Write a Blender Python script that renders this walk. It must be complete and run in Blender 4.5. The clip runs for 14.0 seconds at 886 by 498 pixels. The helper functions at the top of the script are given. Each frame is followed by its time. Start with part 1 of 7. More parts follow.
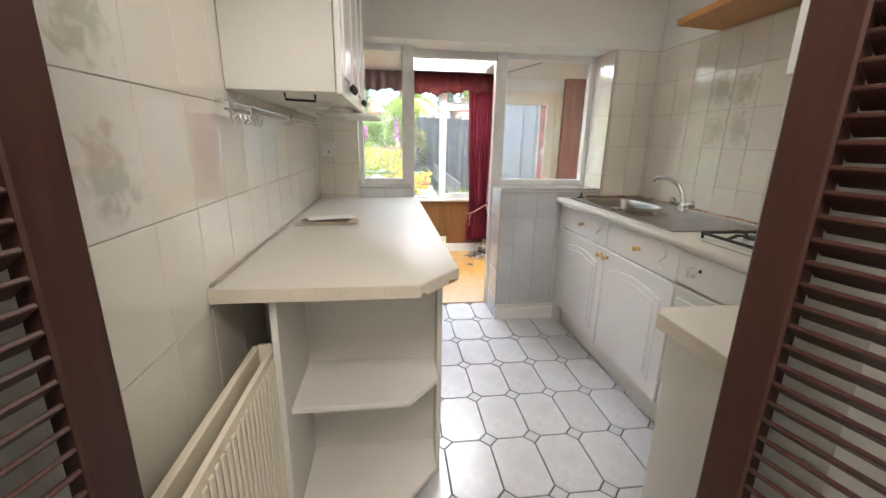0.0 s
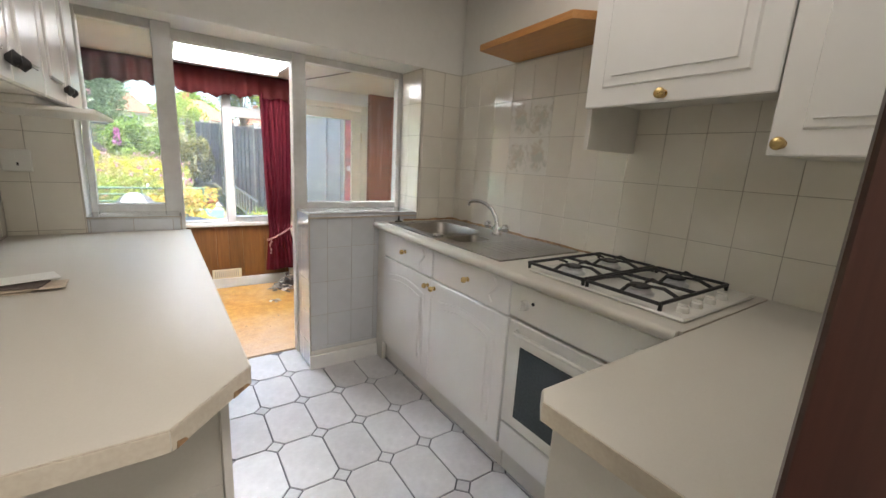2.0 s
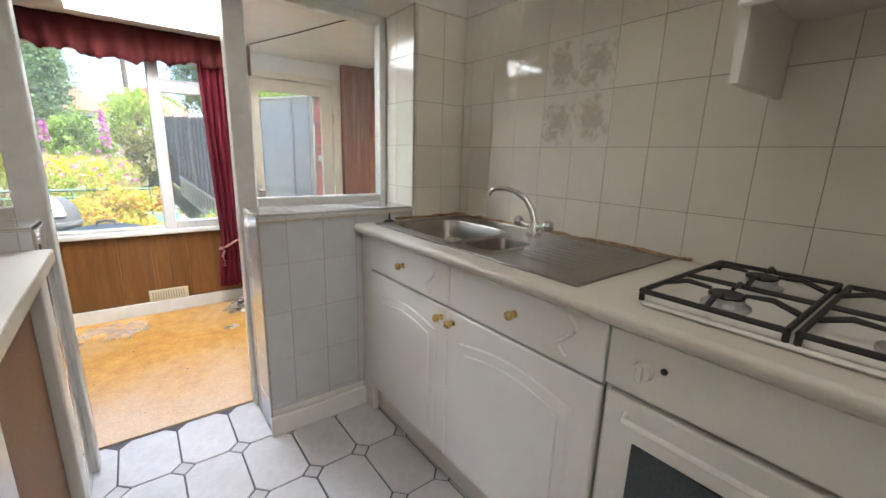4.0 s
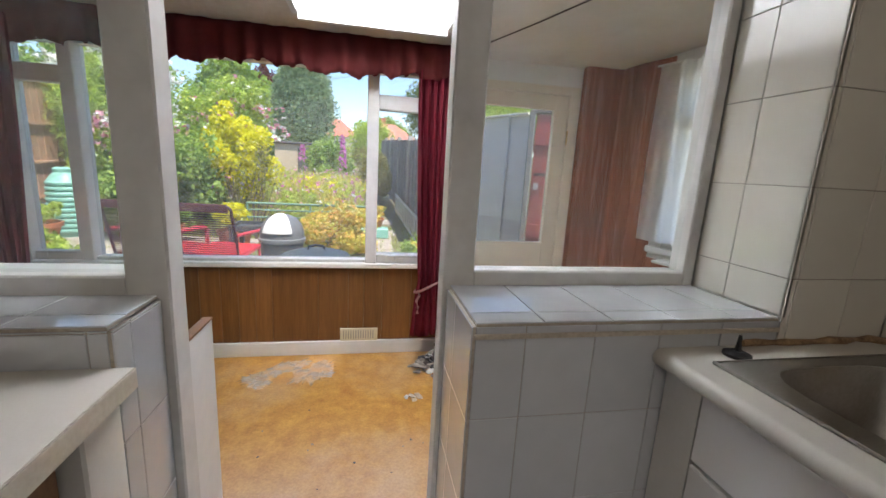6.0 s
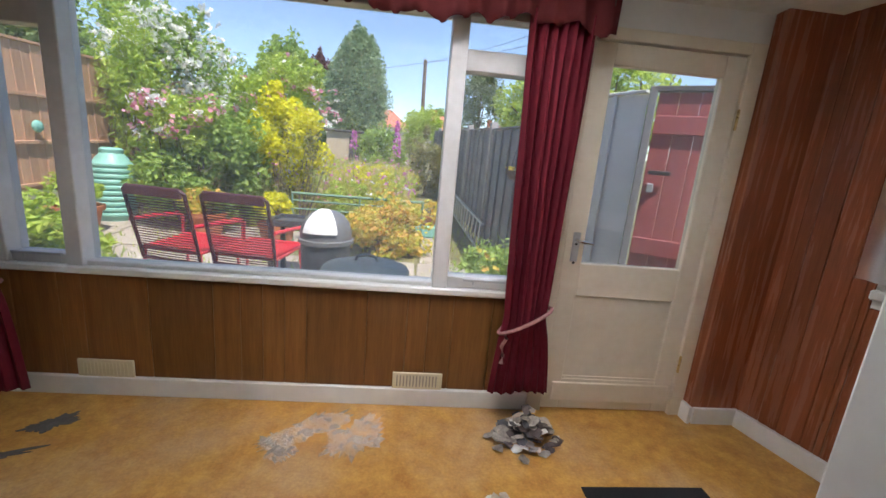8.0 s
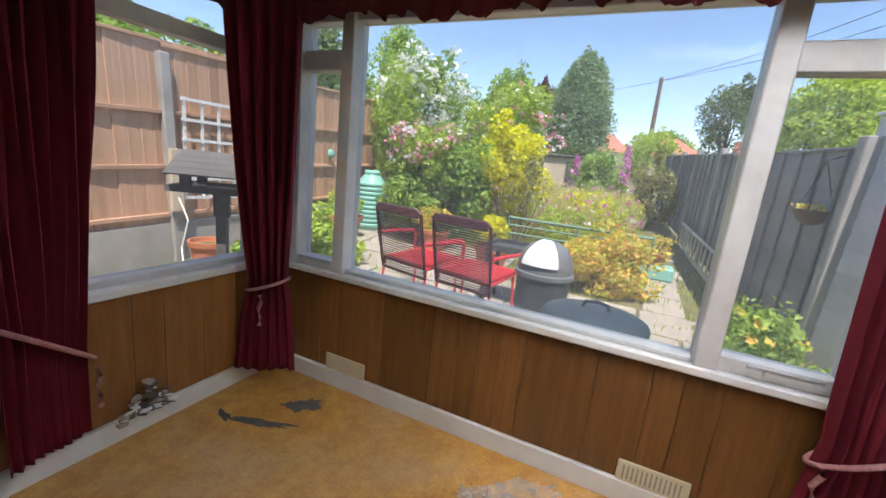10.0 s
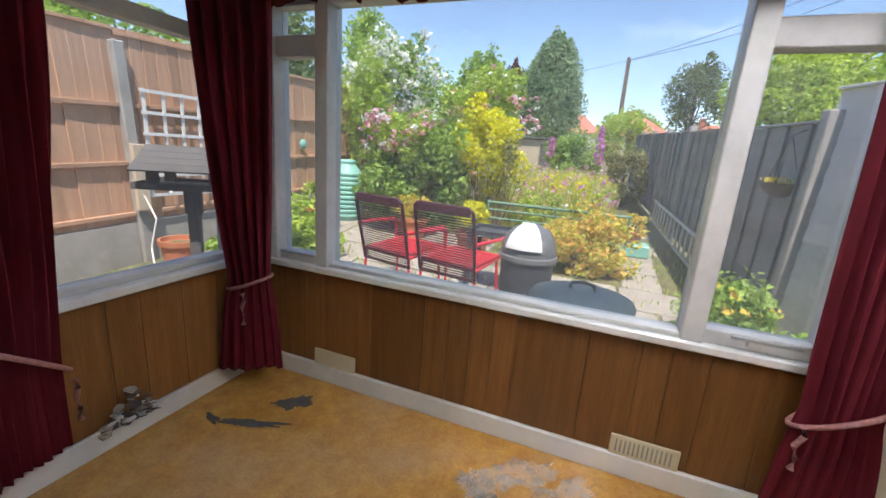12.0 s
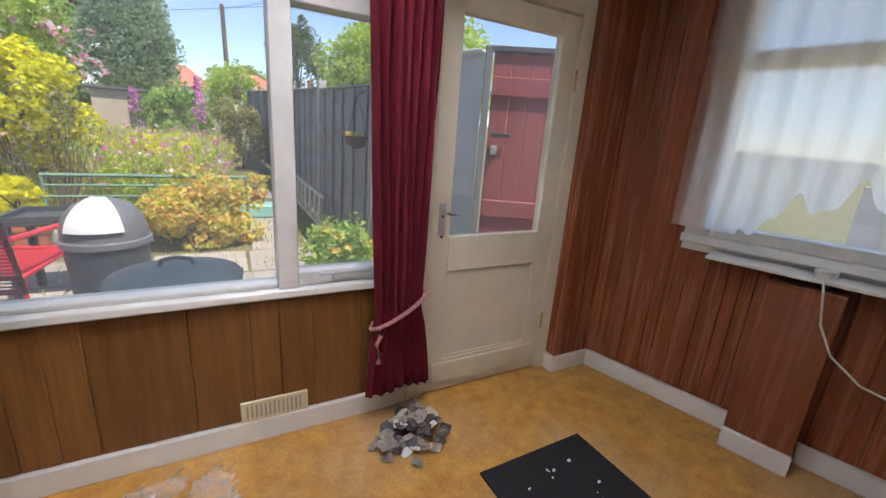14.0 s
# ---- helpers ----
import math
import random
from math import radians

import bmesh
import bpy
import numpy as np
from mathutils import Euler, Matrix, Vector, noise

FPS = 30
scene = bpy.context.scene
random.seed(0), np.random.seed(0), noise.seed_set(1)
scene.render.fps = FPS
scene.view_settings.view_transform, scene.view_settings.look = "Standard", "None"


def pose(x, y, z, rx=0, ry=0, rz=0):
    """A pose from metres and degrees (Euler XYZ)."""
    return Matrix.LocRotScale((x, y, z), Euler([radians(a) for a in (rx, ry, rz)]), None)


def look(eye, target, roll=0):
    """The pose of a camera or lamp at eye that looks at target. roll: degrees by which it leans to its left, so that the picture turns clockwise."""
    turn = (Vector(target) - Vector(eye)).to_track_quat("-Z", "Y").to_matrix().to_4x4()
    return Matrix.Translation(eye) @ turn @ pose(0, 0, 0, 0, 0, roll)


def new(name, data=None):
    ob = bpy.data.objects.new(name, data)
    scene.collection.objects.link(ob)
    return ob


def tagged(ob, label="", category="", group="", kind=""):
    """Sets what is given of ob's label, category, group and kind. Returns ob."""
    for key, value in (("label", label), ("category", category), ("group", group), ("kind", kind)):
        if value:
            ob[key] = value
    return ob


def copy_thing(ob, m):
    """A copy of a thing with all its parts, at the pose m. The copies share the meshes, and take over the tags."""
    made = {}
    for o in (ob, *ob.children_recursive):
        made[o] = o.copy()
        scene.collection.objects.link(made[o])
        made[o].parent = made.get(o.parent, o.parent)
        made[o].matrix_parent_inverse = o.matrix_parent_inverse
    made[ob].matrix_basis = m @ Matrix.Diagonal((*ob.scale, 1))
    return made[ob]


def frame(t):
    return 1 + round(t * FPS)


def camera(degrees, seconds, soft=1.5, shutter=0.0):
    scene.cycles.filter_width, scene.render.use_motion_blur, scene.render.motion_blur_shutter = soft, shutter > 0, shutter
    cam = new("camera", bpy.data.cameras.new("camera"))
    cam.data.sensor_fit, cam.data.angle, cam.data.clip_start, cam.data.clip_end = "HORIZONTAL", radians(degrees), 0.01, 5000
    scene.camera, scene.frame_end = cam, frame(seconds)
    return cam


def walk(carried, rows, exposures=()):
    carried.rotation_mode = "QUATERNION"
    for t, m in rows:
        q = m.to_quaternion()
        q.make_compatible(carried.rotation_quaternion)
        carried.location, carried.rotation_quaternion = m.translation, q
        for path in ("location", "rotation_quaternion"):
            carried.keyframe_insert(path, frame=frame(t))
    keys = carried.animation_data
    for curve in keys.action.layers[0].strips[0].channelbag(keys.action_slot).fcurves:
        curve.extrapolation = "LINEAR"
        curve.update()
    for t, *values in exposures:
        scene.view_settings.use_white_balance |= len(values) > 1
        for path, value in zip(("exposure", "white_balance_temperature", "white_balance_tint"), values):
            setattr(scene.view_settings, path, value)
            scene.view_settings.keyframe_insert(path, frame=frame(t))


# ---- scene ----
cam = camera(96.2, 14.0)
PATH = [
    (0, (0.344, 0.252, 1.266), (0.591, 2.165, 0.74), 1.1),
    (0.5, (0.345, 0.397, 1.271), (0.805, 2.27, 0.739), 1.8),
    (1, (0.353, 0.513, 1.273), (1.078, 2.305, 0.759), 2.8),
    (1.5, (0.394, 0.57, 1.273), (1.324, 2.274, 0.793), 3.3),
    (2, (0.436, 0.622, 1.288), (1.553, 2.226, 0.864), 3.4),
    (2.2, (0.462, 0.66, 1.288), (1.64, 2.223, 0.872), 3.4),
    (4.3, (0.783, 1.4, 1.191), (1.966, 2.947, 0.734), 1.3),
    (4.5, (0.824, 1.486, 1.19), (1.905, 3.107, 0.74), 1.7),
    (4.8, (0.86, 1.62, 1.214), (1.778, 3.337, 0.759), 2.1),
    (5, (0.857, 1.714, 1.214), (1.685, 3.483, 0.781), 2.6),
    (5.5, (0.858, 1.94, 1.233), (1.449, 3.808, 0.83), 2.9),
    (6, (0.878, 2.214, 1.243), (1.255, 4.14, 0.854), 3.2),
    (6.5, (0.874, 2.419, 1.252), (1.135, 4.36, 0.845), 3.9),
    (7, (0.832, 2.652, 1.237), (1.09, 4.589, 0.806), 4.0),
    (7.2, (0.812, 2.728, 1.229), (1.07, 4.665, 0.798), 4.2),
    (9.3, (0.653, 3.214, 1.197), (0.291, 5.129, 0.747), 6.4),
    (9.5, (0.628, 3.219, 1.201), (0.136, 5.107, 0.76), 6.5),
    (10, (0.571, 3.22, 1.213), (-0.228, 5.006, 0.798), 6.1),
    (10.5, (0.53, 3.205, 1.215), (-0.461, 4.897, 0.82), 5.6),
    (11, (0.511, 3.184, 1.216), (-0.553, 4.832, 0.825), 4.9),
    (11.5, (0.503, 3.184, 1.213), (-0.467, 4.882, 0.789), 4.5),
    (12, (0.524, 3.22, 1.211), (-0.161, 5.04, 0.741), 4.2),
    (12.5, (0.578, 3.26, 1.205), (0.28, 5.172, 0.702), 4.0),
    (13, (0.631, 3.283, 1.198), (0.795, 5.206, 0.674), 3.7),
    (13.5, (0.684, 3.288, 1.197), (1.244, 5.13, 0.657), 3.6),
    (14, (0.738, 3.29, 1.197), (1.661, 4.983, 0.665), 4.0),
]
walk(cam, [(t, look(eye, target, roll)) for t, eye, target, roll in PATH], exposures=[(0.0, 2.2, 6500, 13), (1.0, 2.05, 6500, 13), (2.2, 1.95, 6500, 13), (4.5, 1.8, 6500, 13), (5.2, 1.35, 6500, 13), (6.0, 1.05, 6500, 16), (7.2, 0.8, 6500, 18), (9.3, 0.85, 6500, 16), (12.0, 0.8, 6500, 16), (14.0, 0.75, 6500, 19)])

# ---- daylight ----
world = bpy.data.worlds.new("sky")
scene.world = world
world.use_nodes = True
wn = world.node_tree
SUN_TO = Vector((0.24, -0.44, 1.0)).normalized()
sky = wn.nodes.new("ShaderNodeTexSky")
sky.sky_type, sky.sun_disc = "NISHITA", False
sky.sun_elevation = math.asin(SUN_TO.z)
sky.sun_rotation = math.atan2(SUN_TO.x, SUN_TO.y)
sky.air_density, sky.dust_density, sky.ozone_density = 1.1, 0.15, 3.0
wn.nodes["Background"].inputs["Strength"].default_value = 0.15
wn.links.new(sky.outputs["Color"], wn.nodes["Background"].inputs["Color"])
sun = new("sun", bpy.data.lights.new("sun", "SUN"))
sun.data.energy, sun.data.angle, sun.data.color = 5.0, radians(0.6), (1.0, 0.95, 0.87)
sun.matrix_basis = look(SUN_TO * 30, (0, 0, 0))

# daylight of the roof light
roof = new("roof_light_daylight", bpy.data.lights.new("roof_light_daylight", "AREA"))
roof.data.shape, roof.data.size, roof.data.size_y, roof.data.energy, roof.data.color = "RECTANGLE", 0.72, 0.95, 23, (0.95, 0.98, 1.0)
roof.matrix_basis = look((0.90, 3.91, 2.29), (0.90, 3.91, 0.0))
# warm area light added under the kitchen ceiling; no fitting is in view
lamp = new("kitchen_lamp", bpy.data.lights.new("kitchen_lamp", "AREA"))
lamp.data.shape, lamp.data.size, lamp.data.size_y, lamp.data.energy, lamp.data.color = "RECTANGLE", 1.2, 1.1, 2.2, (1.0, 0.94, 0.86)
lamp.matrix_basis = look((1.35, 1.45, 2.36), (1.35, 1.45, 0.0))
# unseen fill light added behind the doorway, brightens faces turned to the hall
hall = new("hall_lamp", bpy.data.lights.new("hall_lamp", "AREA"))
hall.data.shape, hall.data.size, hall.data.size_y, hall.data.energy, hall.data.color = "RECTANGLE", 0.6, 0.4, 6.5, (1.0, 0.93, 0.84)
hall.matrix_basis = look((0.40, -0.12, 2.34), (0.40, 0.7, 0.6))


# ---- materials ----
def nodes_of(name):
    m = bpy.data.materials.new(name)
    m.use_nodes = True
    t = m.node_tree
    return m, t, t.nodes["Principled BSDF"], t.nodes["Material Output"]


def add(t, kind, **values):
    n = t.nodes.new(kind)
    for k, v in values.items():
        n.inputs[k].default_value = v
    return n


def shade(c, f):
    return (min(c[0] * f, 1), min(c[1] * f, 1), min(c[2] * f, 1), 1)


def mat(name, base, rough=0.5, metal=0.0, var=0.12, scale=4.0, bump=0.15, fine=120.0, rnd=0.0, second=None, stretch=(1, 1, 1), spec=0.5, coat=0.0, contrast=0.5, depth=0.002, rv=0.2):
    """Base colour with variation at two scales, gloss variation and fine relief."""
    m, t, p, out = nodes_of(name)
    tc = add(t, "ShaderNodeTexCoord")
    mp = add(t, "ShaderNodeMapping")
    mp.inputs["Scale"].default_value = stretch
    t.links.new(tc.outputs["Object"], mp.inputs["Vector"])
    n1 = add(t, "ShaderNodeTexNoise", Scale=scale, Detail=5.0, Roughness=0.6)
    n2 = add(t, "ShaderNodeTexNoise", Scale=fine, Detail=3.0)
    ramp = t.nodes.new("ShaderNodeValToRGB")
    ramp.color_ramp.elements[0].position, ramp.color_ramp.elements[1].position = 0.5 - contrast / 2, 0.5 + contrast / 2
    a = second or shade(base, 1 - var)
    ramp.color_ramp.elements[0].color = (a[0], a[1], a[2], 1)
    ramp.color_ramp.elements[1].color = shade(base, 1 + var * 0.5)
    mix = t.nodes.new("ShaderNodeMixRGB")
    mix.blend_type, mix.inputs["Fac"].default_value = "OVERLAY", min(0.35, var * 1.5)
    for n in (n1, n2):
        t.links.new(mp.outputs["Vector"], n.inputs["Vector"])
    t.links.new(n1.outputs["Fac"], ramp.inputs["Fac"])
    t.links.new(ramp.outputs["Color"], mix.inputs["Color1"])
    t.links.new(n2.outputs["Fac"], mix.inputs["Color2"])
    colour = mix.outputs["Color"]
    if rnd:
        oi = add(t, "ShaderNodeObjectInfo")
        mr = add(t, "ShaderNodeMapRange")
        mr.inputs["To Min"].default_value, mr.inputs["To Max"].default_value = 1 - rnd, 1 + rnd
        hsv = add(t, "ShaderNodeHueSaturation")
        t.links.new(oi.outputs["Random"], mr.inputs["Value"])
        t.links.new(mr.outputs["Result"], hsv.inputs["Value"])
        t.links.new(colour, hsv.inputs["Color"])
        colour = hsv.outputs["Color"]
    t.links.new(colour, p.inputs["Base Color"])
    rr = add(t, "ShaderNodeMapRange")
    rr.inputs["To Min"].default_value, rr.inputs["To Max"].default_value = max(0.02, rough * (1 - rv)), min(1, rough * (1 + rv))
    t.links.new(n1.outputs["Fac"], rr.inputs["Value"])
    t.links.new(rr.outputs["Result"], p.inputs["Roughness"])
    if bump:
        b = add(t, "ShaderNodeBump", Strength=bump, Distance=depth)
        t.links.new(n2.outputs["Fac"], b.inputs["Height"])
        t.links.new(b.outputs["Normal"], p.inputs["Normal"])
    p.inputs["Metallic"].default_value = metal
    p.inputs["Specular IOR Level"].default_value = spec
    p.inputs["Coat Weight"].default_value = coat
    return m


def wood(name, light, dark, axis=2, rough=0.42, scale=1.0, rnd=0.12, coat=0.0):
    """Straight grain along an axis."""
    st = [14 * scale, 14 * scale, 14 * scale]
    st[axis] = 0.7 * scale
    return mat(name, light, rough, second=dark, var=0.2, scale=2.2, fine=16, stretch=st, bump=0.25, depth=0.001, rnd=rnd, contrast=0.75, coat=coat)


def glass(name, tint=(0.97, 0.985, 0.98), dirt=0.0):
    m, t, p, out = nodes_of(name)
    t.nodes.remove(p)
    tr = add(t, "ShaderNodeBsdfTransparent")
    tr.inputs["Color"].default_value = (*tint, 1)
    gl = add(t, "ShaderNodeBsdfGlossy", Roughness=0.02)
    fr = add(t, "ShaderNodeLayerWeight", Blend=0.5)
    pw = t.nodes.new("ShaderNodeMath")
    pw.operation, pw.inputs[1].default_value = "POWER", 5.0
    ma = t.nodes.new("ShaderNodeMath")
    ma.operation, ma.inputs[1].default_value, ma.inputs[2].default_value = "MULTIPLY_ADD", 0.8, 0.02
    t.links.new(fr.outputs["Facing"], pw.inputs[0])
    t.links.new(pw.outputs["Value"], ma.inputs[0])
    mx = add(t, "ShaderNodeMixShader")
    t.links.new(ma.outputs["Value"], mx.inputs["Fac"])
    t.links.new(tr.outputs["BSDF"], mx.inputs[1])
    t.links.new(gl.outputs["BSDF"], mx.inputs[2])
    last = mx
    if dirt:
        d0 = add(t, "ShaderNodeBsdfDiffuse")
        d1 = add(t, "ShaderNodeBsdfTranslucent")
        d0.inputs["Color"].default_value = d1.inputs["Color"].default_value = (0.78, 0.78, 0.75, 1)
        df = add(t, "ShaderNodeMixShader", Fac=0.6)
        t.links.new(d0.outputs["BSDF"], df.inputs[1])
        t.links.new(d1.outputs["BSDF"], df.inputs[2])
        nz = add(t, "ShaderNodeTexNoise", Scale=2.5, Detail=8.0)
        mr = add(t, "ShaderNodeMapRange")
        mr.inputs["From Min"].default_value, mr.inputs["From Max"].default_value, mr.inputs["To Max"].default_value = 0.3, 0.75, dirt
        mr.inputs["To Min"].default_value = dirt * 0.35
        t.links.new(nz.outputs["Fac"], mr.inputs["Value"])
        m2 = add(t, "ShaderNodeMixShader")
        t.links.new(mr.outputs["Result"], m2.inputs["Fac"])
        t.links.new(mx.outputs["Shader"], m2.inputs[1])
        t.links.new(df.outputs["Shader"], m2.inputs[2])
        last = m2
    t.links.new(last.outputs["Shader"], out.inputs["Surface"])
    return m


def sheer(name, colour, clear, trans=0.5):
    """Cloth or leaf that lets light through; clear is the part that is open weave."""
    m, t, p, out = nodes_of(name)
    t.nodes.remove(p)
    nz = add(t, "ShaderNodeTexNoise", Scale=260.0, Detail=2.0)
    tc = add(t, "ShaderNodeTexCoord")
    t.links.new(tc.outputs["Object"], nz.inputs["Vector"])
    df = add(t, "ShaderNodeBsdfDiffuse")
    tl = add(t, "ShaderNodeBsdfTranslucent")
    for n in (df, tl):
        n.inputs["Color"].default_value = (*colour, 1)
    m1 = add(t, "ShaderNodeMixShader", Fac=trans)
    t.links.new(df.outputs["BSDF"], m1.inputs[1])
    t.links.new(tl.outputs["BSDF"], m1.inputs[2])
    tr = add(t, "ShaderNodeBsdfTransparent")
    mr = add(t, "ShaderNodeMapRange")
    mr.inputs["To Min"].default_value, mr.inputs["To Max"].default_value = clear * 0.6, min(1, clear * 1.4)
    t.links.new(nz.outputs["Fac"], mr.inputs["Value"])
    m2 = add(t, "ShaderNodeMixShader")
    t.links.new(mr.outputs["Result"], m2.inputs["Fac"])
    t.links.new(m1.outputs["Shader"], m2.inputs[1])
    t.links.new(tr.outputs["BSDF"], m2.inputs[2])
    t.links.new(m2.outputs["Shader"], out.inputs["Surface"])
    return m


def leafy(name, a, b, trans=0.45):
    """Leaves and petals, each with its own tone between a and b."""
    m, t, p, out = nodes_of(name)
    geo = add(t, "ShaderNodeNewGeometry")
    ramp = t.nodes.new("ShaderNodeValToRGB")
    ramp.color_ramp.elements[0].color, ramp.color_ramp.elements[1].color = (*a, 1), (*b, 1)
    t.links.new(geo.outputs["Random Per Island"], ramp.inputs["Fac"])
    t.links.new(ramp.outputs["Color"], p.inputs["Base Color"])
    p.inputs["Roughness"].default_value = 0.55
    p.inputs["Specular IOR Level"].default_value = 0.3
    tl = add(t, "ShaderNodeBsdfTranslucent")
    t.links.new(ramp.outputs["Color"], tl.inputs["Color"])
    mx = add(t, "ShaderNodeMixShader", Fac=trans)
    t.links.new(p.outputs["BSDF"], mx.inputs[1])
    t.links.new(tl.outputs["BSDF"], mx.inputs[2])
    t.links.new(mx.outputs["Shader"], out.inputs["Surface"])
    return m


def smeared(name, colour):
    """Thin patchy film that lets the floor show through."""
    m, t, p, out = nodes_of(name)
    tc = add(t, "ShaderNodeTexCoord")
    nz = add(t, "ShaderNodeTexNoise", Scale=13.0, Detail=7.0, Roughness=0.65)
    t.links.new(tc.outputs["Object"], nz.inputs["Vector"])
    mr = add(t, "ShaderNodeMapRange")
    mr.inputs["From Min"].default_value, mr.inputs["From Max"].default_value, mr.inputs["To Max"].default_value = 0.30, 0.76, 0.6
    t.links.new(nz.outputs["Fac"], mr.inputs["Value"])
    p.inputs["Base Color"].default_value = (*colour, 1)
    p.inputs["Roughness"].default_value = 0.5
    tr = add(t, "ShaderNodeBsdfTransparent")
    mx = add(t, "ShaderNodeMixShader")
    t.links.new(mr.outputs["Result"], mx.inputs["Fac"])
    t.links.new(tr.outputs["BSDF"], mx.inputs[1])
    t.links.new(p.outputs["BSDF"], mx.inputs[2])
    t.links.new(mx.outputs["Shader"], out.inputs["Surface"])
    return m


def vinyl_floor():
    """Orange mottled sheet flooring, worn pale and smeared with old adhesive."""
    m, t, p, out = nodes_of("orange_vinyl")
    tc = add(t, "ShaderNodeTexCoord")
    big = add(t, "ShaderNodeTexNoise", Scale=1.6, Detail=6.0, Roughness=0.65)
    mid = add(t, "ShaderNodeTexNoise", Scale=14.0, Detail=6.0, Roughness=0.7)
    fine = add(t, "ShaderNodeTexNoise", Scale=90.0, Detail=4.0)
    for n in (big, mid, fine):
        t.links.new(tc.outputs["Object"], n.inputs["Vector"])
    r1 = t.nodes.new("ShaderNodeValToRGB")
    r1.color_ramp.elements[0].position, r1.color_ramp.elements[1].position = 0.3, 0.7
    r1.color_ramp.elements[0].color, r1.color_ramp.elements[1].color = (0.43, 0.19, 0.035, 1), (0.66, 0.37, 0.085, 1)
    t.links.new(mid.outputs["Fac"], r1.inputs["Fac"])
    worn = t.nodes.new("ShaderNodeMixRGB")
    worn.inputs["Color2"].default_value = (0.60, 0.42, 0.24, 1)
    mr = add(t, "ShaderNodeMapRange")
    mr.inputs["From Min"].default_value, mr.inputs["From Max"].default_value, mr.inputs["To Max"].default_value = 0.48, 0.72, 0.75
    t.links.new(big.outputs["Fac"], mr.inputs["Value"])
    t.links.new(mr.outputs["Result"], worn.inputs["Fac"])
    t.links.new(r1.outputs["Color"], worn.inputs["Color1"])
    # trodden pale in front of the doorway
    mp = add(t, "ShaderNodeMapping")
    mp.inputs["Location"].default_value, mp.inputs["Scale"].default_value = (0.28, 0.86, 0.0), (0.75, 0.95, 0.0)
    ball_ = add(t, "ShaderNodeTexGradient")
    ball_.gradient_type = "QUADRATIC_SPHERE"
    t.links.new(tc.outputs["Object"], mp.inputs["Vector"])
    t.links.new(mp.outputs["Vector"], ball_.inputs["Vector"])
    tm = t.nodes.new("ShaderNodeMath")
    tm.operation = "MULTIPLY"
    t.links.new(ball_.outputs["Fac"], tm.inputs[0])
    t.links.new(big.outputs["Fac"], tm.inputs[1])
    tr_ = add(t, "ShaderNodeMapRange")
    tr_.inputs["From Max"].default_value, tr_.inputs["To Max"].default_value = 0.28, 0.8
    t.links.new(tm.outputs["Value"], tr_.inputs["Value"])
    trod = t.nodes.new("ShaderNodeMixRGB")
    trod.inputs["Color2"].default_value = (0.60, 0.47, 0.36, 1)
    t.links.new(tr_.outputs["Result"], trod.inputs["Fac"])
    t.links.new(worn.outputs["Color"], trod.inputs["Color1"])
    worn = trod
    speck = t.nodes.new("ShaderNodeMixRGB")
    speck.blend_type, speck.inputs["Fac"].default_value = "OVERLAY", 0.3
    t.links.new(worn.outputs["Color"], speck.inputs["Color1"])
    t.links.new(fine.outputs["Fac"], speck.inputs["Color2"])
    t.links.new(speck.outputs["Color"], p.inputs["Base Color"])
    p.inputs["Roughness"].default_value = 0.42
    b = add(t, "ShaderNodeBump", Strength=0.2, Distance=0.002)
    t.links.new(mid.outputs["Fac"], b.inputs["Height"])
    t.links.new(b.outputs["Normal"], p.inputs["Normal"])
    return m


